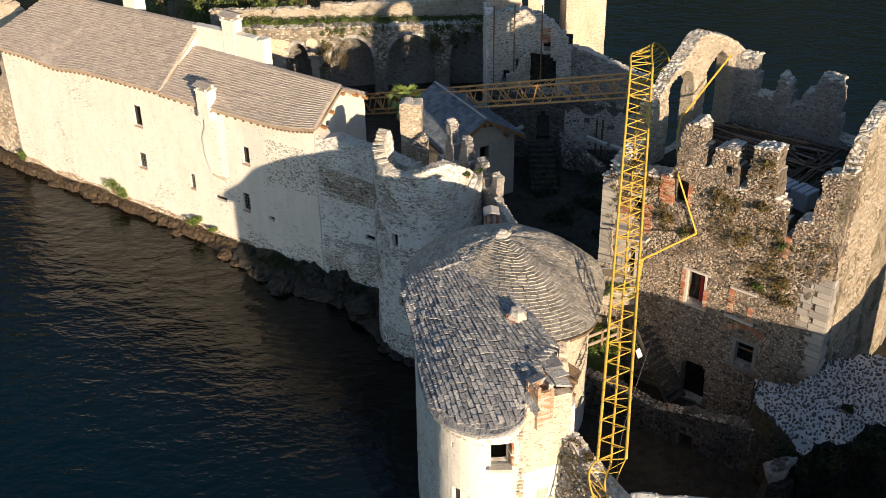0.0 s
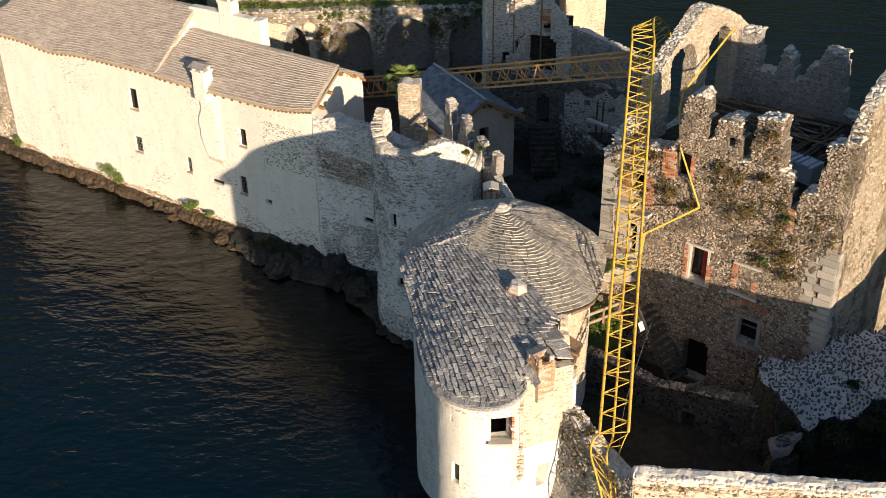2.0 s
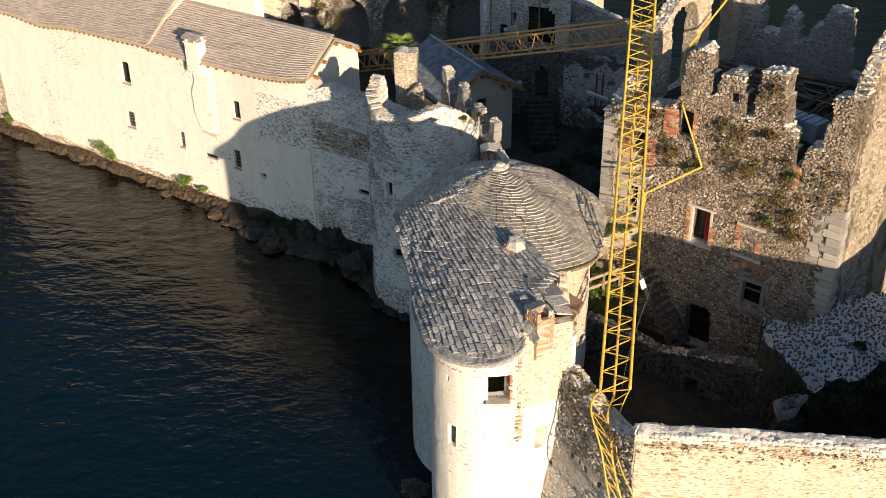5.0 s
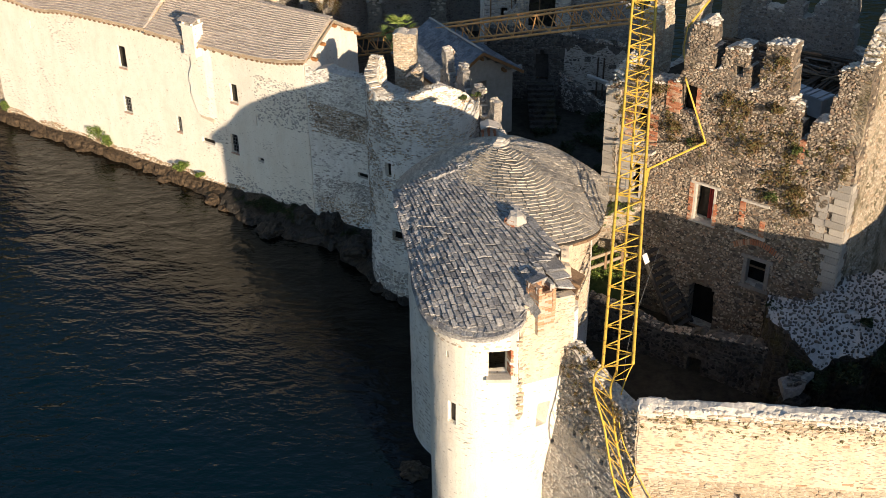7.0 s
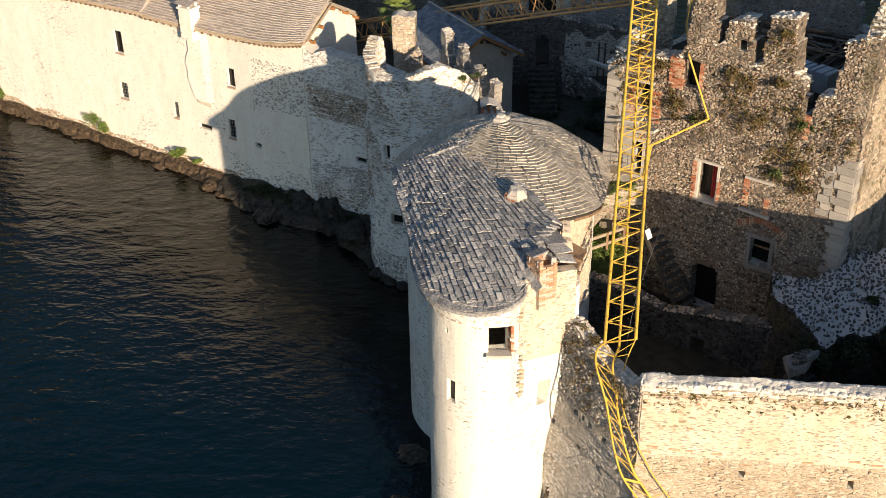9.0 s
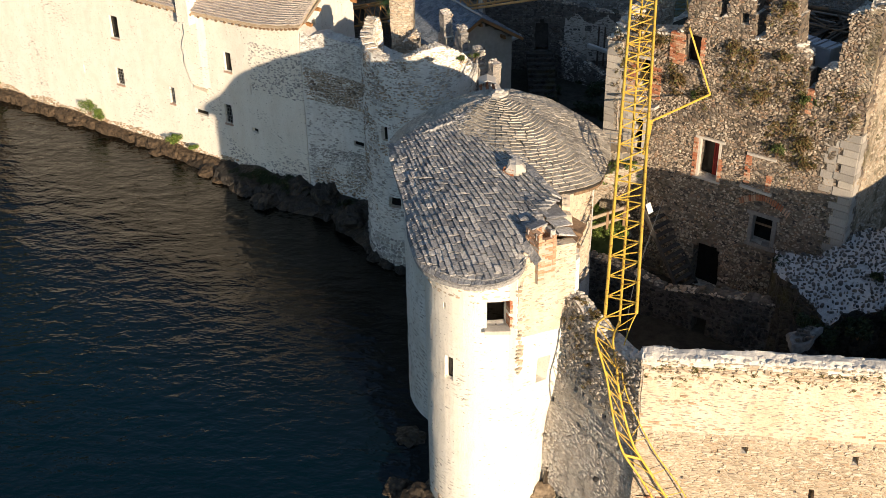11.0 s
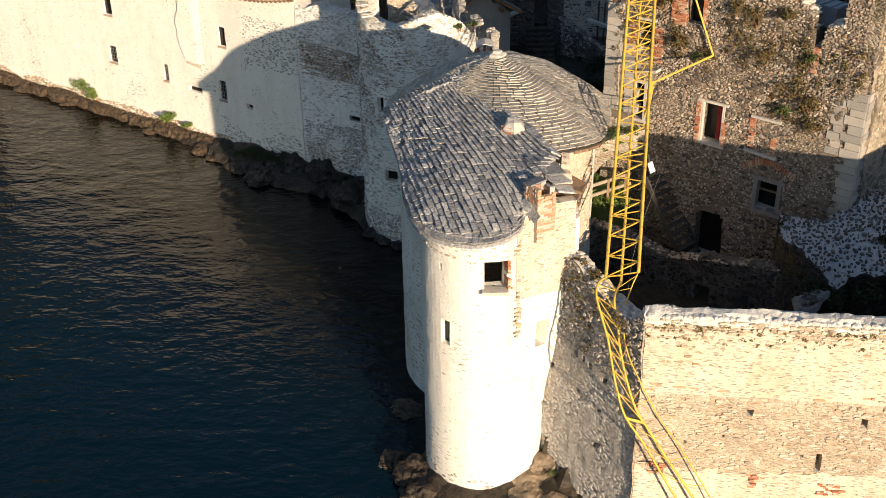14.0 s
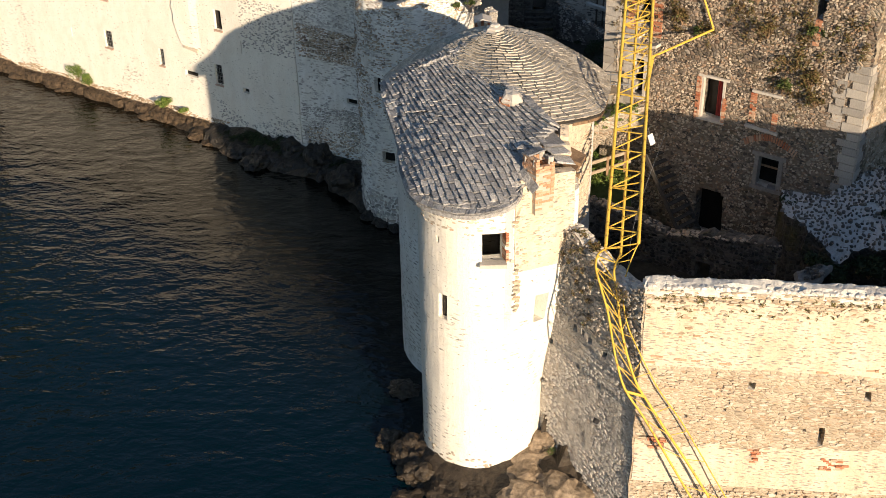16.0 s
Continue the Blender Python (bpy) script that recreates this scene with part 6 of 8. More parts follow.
stones(ruin, rl, 0.0, 1.6, GREY_STONE, u0=ang(170), u1=ang(350), course=0.16, width=0.27, out=0.06, fill=0.9, name="foot_stones")
stones(ruin, rl, 4.2, 9.6, STONE, top=lambda u: 9.4 + 0.4 * math.sin(3 * u), holes=R_HOLES, u0=ang(184), u1=ang(206), course=0.06, width=0.19, out=0.03, fill=0.7, name="bare_stones")
stones(ruin, rl, 5.6, 8.6, STONE, holes=R_HOLES, u0=ang(204), u1=ang(262), course=0.06, width=0.18, out=0.025, fill=0.36, name="bare_stones")
stones(ruin, rl, 8.8, 10.9, STONE, top=ruin_top, holes=R_HOLES, u0=ang(196), u1=ang(262), course=0.06, width=0.18, out=0.025, fill=0.5, name="bare_stones")
coping(ruin, rl, ruin_top, 0.55, LIME_STONE, size=0.17, low=9.0, dense=1.0)


HEAD = {"dark_rubble": RUBBLE_DARK, "shade_toned_rubble": RUBBLE_DIM}
HEAD_STONE = {"dark_rubble": DARK_STONE, "shade_toned_rubble": STONE}


def block_wall(name, label, a, b, z0, top, thick, mat, stone_mat, parent=None, ragged=0.2, holes=(), out=0.045):
    """A free piece of rubble wall with stones on both faces and lime on its head."""
    ob = parent or thing(name, label, "wall", kind="")
    ln = Line([a, b])
    tf = top if callable(top) else (lambda u: top)
    wall("core", ln, z0, tf, thick, mat, ob, holes, cell=0.22, jitter=0.06, ragged=ragged, head=HEAD.get(mat.name, MORTAR))
    stones(ob, ln, z0, max(tf(u * ln.length / 20) for u in range(21)), stone_mat, top=tf, holes=holes, course=0.11, width=0.21, out=out, fill=0.8, name="facing")
    coping(ob, ln, tf, thick, HEAD_STONE.get(mat.name), size=0.18)
    return ob


block_wall("wall_pier", "tall sunlit rubble pier beside the ruined tower", (-2.22, 58.05), (-1.08, 57.95), 4.0, 11.2, 0.9, RUBBLE_PALE, PALE_STONE, ragged=0.15)
block_wall("wall_stub", "broken sunlit wall stub beside the pier", (-1.55, 57.3), (-0.75, 57.2), 4.0, stepped([(0, 9.2), (0.6, 9.7), (0.9, 9.4)]), 0.6, RUBBLE_PALE, PALE_STONE)
merlons = stepped([(0, 10.35), (0.6, 10.45), (0.7, 9.3), (1.35, 9.2), (1.45, 10.5), (2.15, 10.6), (2.25, 9.4), (3.0, 9.3), (3.1, 11.0), (3.7, 11.2), (3.8, 9.3), (4.7, 9.2), (4.8, 11.3), (5.3, 11.45), (5.4, 9.0), (6.2, 8.8)])
block_wall("battlement_wall", "ruined battlement wall with thin broken merlons", (3.05, 51.25), (0.15, 56.9), 4.2, lambda u: merlons(u), 0.42, RUBBLE_GREY, PALE_STONE, ragged=0.1)
block_wall("parapet", "low parapet with stone coping beside a stair", (2.55, 50.6), (3.75, 46.2), 4.2, stepped([(0, 9.6), (4.6, 9.3)]), 0.35, RUBBLE_GREY, GREY_STONE, ragged=0.05)

# ---- gabled house in the court ----
gh = thing("gabled_house", "small rendered house with a blue-grey slate roof", "house")
GA = Vector((2.28, 59.37, 0))
GB = Vector((-0.478, 0.879, 0))
GS = Vector((0.879, 0.478, 0))
hw, ln_ = 2.1, 5.2
c = [GA - GS * hw, GA + GS * hw, GA + GS * hw + GB * ln_, GA - GS * hw + GB * ln_]
fl = Line([tuple(c[0].xy), tuple(c[1].xy)])
wall("gable_wall", fl, 4.0, stepped([(0, 8.25), (hw, 9.5), (2 * hw, 8.25)]), 0.4, STUCCO, gh, [(1.95, 2.55, 7.1, 7.95)], cell=0.3, jitter=0.02)
wall("side_wall", Line([tuple(c[1].xy), tuple(c[2].xy)]), 4.0, 8.25, 0.4, STUCCO, gh, cell=0.5, jitter=0.02)
wall("side_wall", Line([tuple(c[3].xy), tuple(c[0].xy)]), 4.0, 8.25, 0.4, STUCCO, gh, cell=0.5, jitter=0.02)
wall("back_wall", Line([tuple(c[2].xy), tuple(c[3].xy)]), 4.0, stepped([(0, 8.25), (hw, 9.5), (2 * hw, 8.25)]), 0.4, STUCCO, gh, cell=0.5, jitter=0.02)
for sg in (-1, 1):
    e0, e1 = GA + GS * sg * (hw + 0.45) - GB * 0.4 + Vector((0, 0, 8.22)), GA + GS * sg * (hw + 0.45) + GB * (ln_ + 0.3) + Vector((0, 0, 8.22))
    t0, t1 = GA - GB * 0.4 + Vector((0, 0, 9.78)), GA + GB * (ln_ + 0.3) + Vector((0, 0, 9.78))
    sp = slope_plane(e0, e1, t1, t0) if sg > 0 else slope_plane(e1, e0, t0, t1)
    rr = new("roof")
    rr.parent = gh
    sheet("deck", sp, 4, 3, WOOD, rr)
    slates(rr, sp, 13, 0.34, SLATE_BLUE, name="slates", lift=0.045, thick=0.025)
    bm = bmesh.new()
    beam(bm, e0 - Vector((0, 0, 0.1)), t0 - Vector((0, 0, 0.1)), 0.08, 0.15)
    part("barge_board", bm, WOOD_WARM, rr)
bm = bmesh.new()
beam(bm, GA - GB * 0.42 + Vector((0, 0, 9.86)), GA + GB * (ln_ + 0.32) + Vector((0, 0, 9.83)), 0.12, 0.05)
part("ridge", bm, MORTAR, gh, "pale mortared ridge")
for x in (-0.95, 0.0, 0.95):
    bm = bmesh.new()
    p = GA + GS * x * 1.5 + Vector((0, 0, 9.35 - abs(x) * 1.0))
    beam(bm, p - GB * 0.38, p + GB * 0.2, 0.13, 0.15)
    part("purlin", bm, WOOD_WARM, gh)

# ---- arcade on the far side ----
arcade = thing("arcade", "tall old arcade wall with round arches and a walk on top", "wall")
al = Line([(-14.6, 74.6), (3.4, 75.2)])
A_HOLES = [(14.6 + a, 14.6 + b, 3.0, 7.0, r) for a, b, r in ((-10.3, -8.8, 1.2), (-7.45, -4.5, 1.5), (-3.6, -0.3, 1.6), (0.66, 3.15, 1.7))]
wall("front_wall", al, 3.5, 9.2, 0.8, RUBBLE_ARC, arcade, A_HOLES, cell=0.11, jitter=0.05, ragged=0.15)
stones(arcade, al, 6.0, 9.1, PALE_STONE, holes=A_HOLES, course=0.13, width=0.26, out=0.05, fill=0.45)
coping(arcade, al, 9.2, 0.8, size=0.26)
# rings of thin stones round the arches
for h in A_HOLES:
    mid_u, half, rise = (h[0] + h[1]) / 2, (h[1] - h[0]) / 2, h[4]
    count = int(7 * (half + rise))
    for k in range(count):
        v0, v1 = math.pi * k / count, math.pi * (k + 0.9) / count
        ring = []
        for e in (-0.07, 0.13 + rng.uniform(-0.04, 0.05)):
            for v in (v0, v1):
                ring.append((mid_u - (half + e) * math.cos(v), h[3] + (rise + e) * math.sin(v)))
        bv = []
        for dep in (0.05, -0.35):
            for q in (ring[0], ring[1], ring[3], ring[2]):
                p = al.point(min(max(q[0], 0.01), al.length - 0.01))
                bv.append(p + al.normal(q[0]) * dep + Vector((0, 0, q[1])))
        mesh_ob("voussoir", bv, [(3, 2, 1, 0), (4, 5, 6, 7), (0, 1, 5, 4), (1, 2, 6, 5), (2, 3, 7, 6), (3, 0, 4, 7)], GREY_PIECE, arcade)
wall("back_wall", Line([(-14.6, 76.1), (3.6, 76.7)]), 3.5, 8.9, 0.3, RUBBLE_GREY, arcade, cell=0.5, jitter=0.05)
wk = [Vector((x, y + (x + 14.6) * 0.033, z)) for z in (8.8, 9.1) for x, y in ((-14.5, 75.0), (3.4, 75.0), (3.4, 77.0), (-14.5, 77.0))]
mesh_ob("walk", wk, BOX, GRASS, arcade, "grassy wall walk")
pw = Line([(-15.5, 76.4), (-8.6, 76.6), (-8.4, 76.7), (3.6, 77.0)])
pt = stepped([(0, 9.85), (6.8, 9.9), (7.0, 9.55), (7.3, 9.6), (7.5, 10.05), (19, 10.25)])
wall("parapet", pw, 8.8, pt, 0.5, RUBBLE_PALE, arcade, cell=0.3, jitter=0.07, ragged=0.2)
coping(arcade, pw, pt, 0.5, size=0.25)
gb = []
for k in range(60):
    gb.append(((-14.3 + 17.4 * k / 59, 75.95 + 0.25 * math.sin(k * 1.7), 9.2), rng.uniform(0.3, 0.6), 0.8))
leaves("foliage", gb, 120, 0.17, LEAF, arcade, 5)
leaves("grass", [((rng.uniform(-14.2, -3.0), rng.uniform(75.2, 76.0), 9.2), rng.uniform(0.2, 0.4), 0.5) for _ in range(60)], 70, 0.14, GRASS_LEAF, arcade, 15)["kind"] = "stuff"
leaves("ivy", [((-7.2 + rng.uniform(-0.9, 0.9), 74.45, 8.2 - rng.uniform(0, 1.6)), 0.35, 1.2) for _ in range(14)] + [((-0.1 + rng.uniform(-0.5, 0.5), 74.85, 8.5 - rng.uniform(0, 1.2)), 0.35, 1.2) for _ in range(8)], 60, 0.14, LEAF_DRY, arcade, 6)
green = []
for k in range(70):
    x = rng.choice((-12.5, -7.3, -6.8, -4.0, -0.2, 0.3, 1.2, 2.6)) + rng.gauss(0, 0.7)
    green.append(((min(max(x, -14.4), 3.2), 74.5 + 0.033 * (x + 14.6), 9.15 - rng.random() ** 2 * 1.5), rng.uniform(0.15, 0.4), 1.2))
leaves("hanging_plants", green, 60, 0.13, LEAF, arcade, 8, 0.4)["kind"] = "stuff"
wall("plaster_patch", Line([(-14.6, 74.55), (-8.2, 74.76)]), 4.5, lambda u: 8.3 + 0.5 * noise.noise(Vector((u, 3, 0))), 0.1, PLASTER_PALE, arcade, [(h[0] - 0.1, h[1] + 0.1, h[2], h[3], h[4] + 0.1) for h in A_HOLES[:1]], cell=0.3, jitter=0.04, ragged=0.4, label="cream plaster left on the arcade")
fence = thing("fence", "weathered wooden paling fence in front of the arches", "fence")
for k in range(17):
    bm = bmesh.new()
    x = -3.4 + 0.26 * k
    beam(bm, (x, 71.5, 4.3), (x + 0.05, 71.5, 5.75 + rng.uniform(-0.1, 0.1)), 0.09, 0.05, (0, 1, 0))
    part("paling", bm, WOOD, fence)
for z in (4.8, 5.4):
    bm = bmesh.new()
    beam(bm, (-3.5, 71.55, z), (0.9, 71.55, z), 0.05, 0.09)
    part("rail", bm, WOOD, fence)

# ---- ruined house by the far shore ----
fr = thing("ruined_house", "ruined tall plastered house front with a broken head", "ruin")
frl = Line([(2.78, 66.2), (7.75, 65.6)])
fr_top = stepped([(0, 12.95), (1.2, 13.4), (2.2, 13.5), (3.2, 13.15), (4.05, 12.5), (4.6, 12.0), (5.0, 10.8)])
F_GAPS = [(0.95, 1.35, 8.9, 9.7), (1.75, 4.15, 8.4, 10.0, 0.9), (3.35, 3.75, 11.0, 11.9)]
wall("front_wall", frl, 4.0, fr_top, 0.7, PLASTER_BARE, fr, F_GAPS, cell=0.2, jitter=0.06, ragged=0.3)
# dark back added behind the gaps, standing in for the shade inside
wall("inner_wall", Line([(2.9, 67.2), (7.9, 66.7)]), 4.0, 11.6, 0.3, RUBBLE_DARK, fr, cell=0.5, jitter=0.08)
stones(fr, frl, 5.0, 13.3, GREY_STONE, top=fr_top, holes=F_GAPS, course=0.1, width=0.24, out=0.04, fill=0.3)
brick_wall("brick_patch", fr, (5.9, 65.8), (6.5, 65.73), 11.5, 12.4, BRICK_PIECE, 0.02, 0.1)
coping(fr, frl, fr_top, 0.7, size=0.24)
wall("side_wall", Line([(2.8, 72.5), (2.78, 66.2)]), 4.0, stepped([(0, 11.5), (6, 12.8)]), 0.6, PLASTER_WORN, fr, cell=0.4, ragged=0.3)
for x in (3.15, 4.35, 5.95):
    bm = bmesh.new()
    bar(bm, (x, 65.6, 5), (x, 65.55, 13.9), 0.045, 6)
    part("scaffold_pole", bm, WOOD, fr, "rusty brown scaffold pole")
sl_top = stepped([(0, 10.9), (1.6, 10.6), (4.7, 9.4)])
block_wall("sloping_wall", "dark rubble wall with a sloping head", (7.6, 66.6), (12.6, 65.2), 4.0, sl_top, 0.6, RUBBLE_GREY, GREY_STONE, ragged=0.15)
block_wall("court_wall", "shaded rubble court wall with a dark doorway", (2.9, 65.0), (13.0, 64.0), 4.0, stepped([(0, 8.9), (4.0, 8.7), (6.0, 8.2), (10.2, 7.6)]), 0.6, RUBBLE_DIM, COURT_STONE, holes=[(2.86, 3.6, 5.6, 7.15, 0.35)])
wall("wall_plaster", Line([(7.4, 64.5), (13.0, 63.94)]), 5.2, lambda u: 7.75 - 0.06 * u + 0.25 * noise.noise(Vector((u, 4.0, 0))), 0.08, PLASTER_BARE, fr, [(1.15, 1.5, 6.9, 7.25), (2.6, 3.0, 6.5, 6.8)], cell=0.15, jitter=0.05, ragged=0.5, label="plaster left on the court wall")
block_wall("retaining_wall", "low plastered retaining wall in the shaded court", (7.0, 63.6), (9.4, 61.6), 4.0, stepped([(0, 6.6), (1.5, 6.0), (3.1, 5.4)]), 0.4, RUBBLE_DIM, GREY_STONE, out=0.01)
# no door leaf: a dark panel added for the shade in the doorway
dl = thing("door", "dark panel in the court doorway, standing in for its shade", "door")
bm = bmesh.new()
beam(bm, (5.75, 65.05, 6.7), (6.55, 64.97, 6.7), 0.06, 1.75)
part("leaf", bm, SHADE_DARK, dl)
block_wall("wall_stub", "broken curved wall stub in the far court", (3.9, 65.45), (5.3, 65.3), 8.5, stepped([(0, 9.6), (0.5, 9.7), (0.8, 10.6), (1.4, 11.3)]), 0.35, RUBBLE_GREY, PALE_STONE)
for k, (x, z) in enumerate(((9.25, 7.35), (9.6, 7.3))):
    pr = thing("prop_post", "dark timber prop against the court wall", "post", group="timber props")
    bm = bmesh.new()
    beam(bm, (x, 63.95, 5.0), (x + 0.04, 64.0, z), 0.09, 0.09, (0, 1, 0))
    part("pole", bm, OLD_WOOD, pr)
for k, (a, b) in enumerate((((8.6, 63.3, 6.55), (9.7, 62.5, 6.4)), ((10.0, 62.9, 6.15), (11.0, 62.2, 6.05)), ((4.0, 63.9, 6.55), (4.9, 64.2, 6.85)))):
    sb = thing("stone_beam", "pale dressed stone beam fallen in the court", "beam", group="fallen beams")
    bm = bmesh.new()
    beam(bm, a, b, 0.24, 0.2)
    bmesh.ops.bevel(bm, geom=bm.edges[:], offset=0.03, segments=1, affect="EDGES")
    part("block", bm, MORTAR, sb)
wt = thing("white_tower", "sunlit cream plastered tower house by the far shore", "tower")
wtl = Line([(7.9, 70.6), (10.35, 70.4), (10.4, 75.0), (7.9, 75), (7.9, 70.6)])
wall("wall", wtl, 2.0, 13.5, 0.4, PLASTER_PALE, wt, cell=0.5, jitter=0.03)
fb = thing("far_house", "sunlit plastered wall of a further house", "house")
wall("wall", Line([(3.0, 71.8), (6.6, 71.7)]), 4.0, 13.6, 0.5, PLASTER_PALE, fb, [(2.2, 2.6, 11.4, 12.4)], cell=0.4)
wall("side_wall", Line([(6.6, 71.7), (6.8, 76)]), 4.0, 13.6, 0.5, PLASTER_WORN, fb, cell=0.5)

# ---- fallen crane ----
crane = thing("tower_crane", "collapsed yellow lattice tower crane lying over the walls", "crane")


def tube(name, pts, r, mat, parent, n=6, samples=None):
    """One bent tube along a smooth line."""
    m = samples or 8 * (len(pts) - 1)
    line = [curve_at(pts, k / m) for k in range(m + 1)]
    verts, faces = [], []
    for k, p in enumerate(line):
        d = (line[min(k + 1, m)] - line[max(k - 1, 0)]).normalized()
        s = d.cross(Vector((0.13, 0.4, 0.9))).normalized()
        t = s.cross(d)
        for i in range(n):
            a = 2 * math.pi * i / n
            verts.append(p + s * r * math.cos(a) + t * r * math.sin(a))
        if k:
            for i in range(n):
                faces.append(((k - 1) * n + i, (k - 1) * n + (i + 1) % n, k * n + (i + 1) % n, k * n + i))
    faces += [tuple(range(n))[::-1], tuple(m * n + i for i in range(n))]
    return mesh_ob(name, verts, faces, mat, parent, smooth=True)


def strut(parent, a, b, r, name="brace", mat=None):
    bm = bmesh.new()
    bar(bm, a, b, r, 5)
    return part(name, bm, mat or YELLOW, parent)


mast = new("mast")
mast.parent = crane
MR = [Vector((6.22, 31.0, 10.15)), Vector((9.1, 47.3, 17.8))]
ML = [Vector((5.31, 31.4, 9.75)), Vector((8.16, 47.3, 17.8))]
MM = [Vector((5.8, 31.5, 9.35)), Vector((8.65, 47.7, 17.05))]
sag = lambda f: Vector((0, 0, -0.12 * math.sin(math.pi * f)))
ch = lambda c, f: c[0].lerp(c[1], f) + sag(f)
for c, r in ((MR, 0.055), (ML, 0.055), (MM, 0.045)):
    tube("chord", [ch(c, k / 8) for k in range(9)], r, YELLOW, mast)
NB = 23
for k in range(NB):
    a, m_, b = k / NB, (k + 0.5) / NB, (k + 1) / NB
    strut(mast, ch(ML, a), ch(MR, m_), 0.022)
    strut(mast, ch(MR, m_), ch(ML, b), 0.022)
    strut(mast, ch(MM, m_), ch(ML, a), 0.017)
    strut(mast, ch(MR, m_), ch(MM, b), 0.017)
    if k % 3 == 0:
        strut(mast, ch(ML, a), ch(MR, a), 0.022)
    if k > 9:
        strut(mast, ch(MR, a), ch(ML, m_), 0.016)
        strut(mast, ch(MM, a), ch(MR, m_), 0.015)
top = new("mast_head")
top.parent = crane
TL = [(8.16, 47.3, 17.8), (8.25, 48.0, 17.95), (8.5, 48.7, 17.85), (8.95, 49.5, 17.4), (9.5, 50.4, 16.5), (9.75, 51.4, 15.4), (9.3, 55.6, 13.3)]
TR = [(9.1, 47.3, 17.8), (9.2, 48.3, 18.0), (9.42, 49.3, 18.0), (9.85, 50.1, 17.6), (10.4, 50.9, 16.85), (10.65, 51.8, 15.7), (10.2, 55.4, 13.4)]
for c in (TL, TR):
    tube("chord", c, 0.045, YELLOW, top)
for k in range(12):
    f = k / 12
    strut(top, curve_at(TL, f), curve_at(TR, f + 0.04), 0.02)
    strut(top, curve_at(TR, f + 0.04), curve_at(TL, f + 0.083), 0.02)
foot = new("crumpled_mast")
foot.parent = crane
CA = [(5.31, 31.4, 9.75), (5.02, 30.98, 9.78), (4.93, 30.59, 9.56), (5.03, 30.22, 9.2), (5.21, 29.71, 8.62), (5.3, 29.3, 8.1), (5.41, 28.85, 7.5), (5.7, 28.64, 6.55), (6.32, 28.48, 5.56), (6.98, 28.3, 4.39), (7.87, 28.01, 2.82), (9.2, 27.6, 0.5)]
CB = [(5.8, 31.5, 9.5), (5.48, 30.6, 9.44), (5.55, 30.15, 8.93), (5.57, 29.7, 8.42), (5.64, 29.4, 8.02), (5.79, 28.95, 7.42), (6.07, 28.77, 6.62), (6.49, 28.65, 5.92), (7.05, 28.51, 4.99), (7.65, 28.36, 4.06), (8.46, 28.11, 2.72), (9.8, 27.6, 0.5)]
CC = [(6.22, 31.0, 10.15), (6.02, 30.89, 9.65), (5.76, 30.32, 9.21), (5.71, 29.88, 8.71), (5.82, 29.45, 8.19), (6.09, 29.05, 7.65), (6.38, 28.8, 7.1), (6.76, 28.67, 6.4), (7.44, 28.52, 5.4), (8.07, 28.35, 4.32), (8.97, 28.06, 2.75), (10.3, 27.7, 0.5)]
for c, r in ((CA, 0.036), (CB, 0.04), (CC, 0.022)):
    tube("chord", c, r, YELLOW, foot)
for k in range(8):
    f = 0.02 + k * 0.078
    strut(foot, curve_at(CA, f), curve_at(CB, f + 0.035), 0.015)
    strut(foot, curve_at(CB, f + 0.035), curve_at(CA, f + 0.078), 0.015)
    if k % 2 == 0:
        strut(foot, curve_at(CB, f + 0.035), curve_at(CC, f + 0.07), 0.013)
        strut(foot, curve_at(CB, f + 0.02), curve_at(CC, f + 0.005), 0.013)
for f in (0.665, 0.74, 0.82, 0.9):
    strut(foot, curve_at(CB, f), curve_at(CC, f + 0.02), 0.014)
    strut(foot, curve_at(CA, f - 0.01), curve_at(CB, f), 0.014)
strut(foot, curve_at(CA, 0.645), curve_at(CB, 0.6), 0.05)
jib = new("jib")
jib.parent = crane
J0, J1 = Vector((9.7, 56.2, 12.95)), Vector((-4.9, 67.4, 6.95))
jd = (J1 - J0).normalized()
js = jd.cross(Vector((0, 0, 1))).normalized()
ju = js.cross(jd)
corner = lambda f, x, y: J0.lerp(J1, f) + js * 0.45 * x + ju * 0.5 * y
for x, y in ((-1, -1), (1, -1), (1, 1), (-1, 1)):
    tube("chord", [corner(0, x, y), corner(1, x, y)], 0.065, JIB_YELLOW, jib, samples=1)
NJ = 16
for k in range(NJ):
    a, m_, b = k / NJ, (k + 0.5) / NJ, (k + 1) / NJ
    for x in (-1, 1):
        strut(jib, corner(a, x, -1), corner(m_, x, 1), 0.032, mat=JIB_YELLOW)
        strut(jib, corner(m_, x, 1), corner(b, x, -1), 0.032, mat=JIB_YELLOW)
    strut(jib, corner(a, -1, 1), corner(a, 1, 1), 0.026, mat=JIB_YELLOW)
    strut(jib, corner(a, -1, -1), corner(m_, 1, -1), 0.026, mat=JIB_YELLOW)
    strut(jib, corner(a, 1, -1), corner(a, 1, 1), 0.026, mat=JIB_YELLOW)
rod = new("pendant_bar")
rod.parent = crane
for a, b, r in (((12.78, 48.62, 17.74), (10.28, 46.14, 15.84), 0.045), ((10.28, 46.14, 15.84), (9.95, 45.0, 15.4), 0.03), ((9.95, 45.0, 15.4), (9.47, 41.95, 15.35), 0.03), ((9.47, 41.95, 15.35), (10.3, 41.2, 13.05), 0.04), ((10.3, 41.2, 13.05), (8.0, 40.3, 12.4), 0.04), ((8.0, 40.3, 12.4), (7.62, 39.1, 11.65), 0.085)):
    strut(rod, a, b, r, "bar")
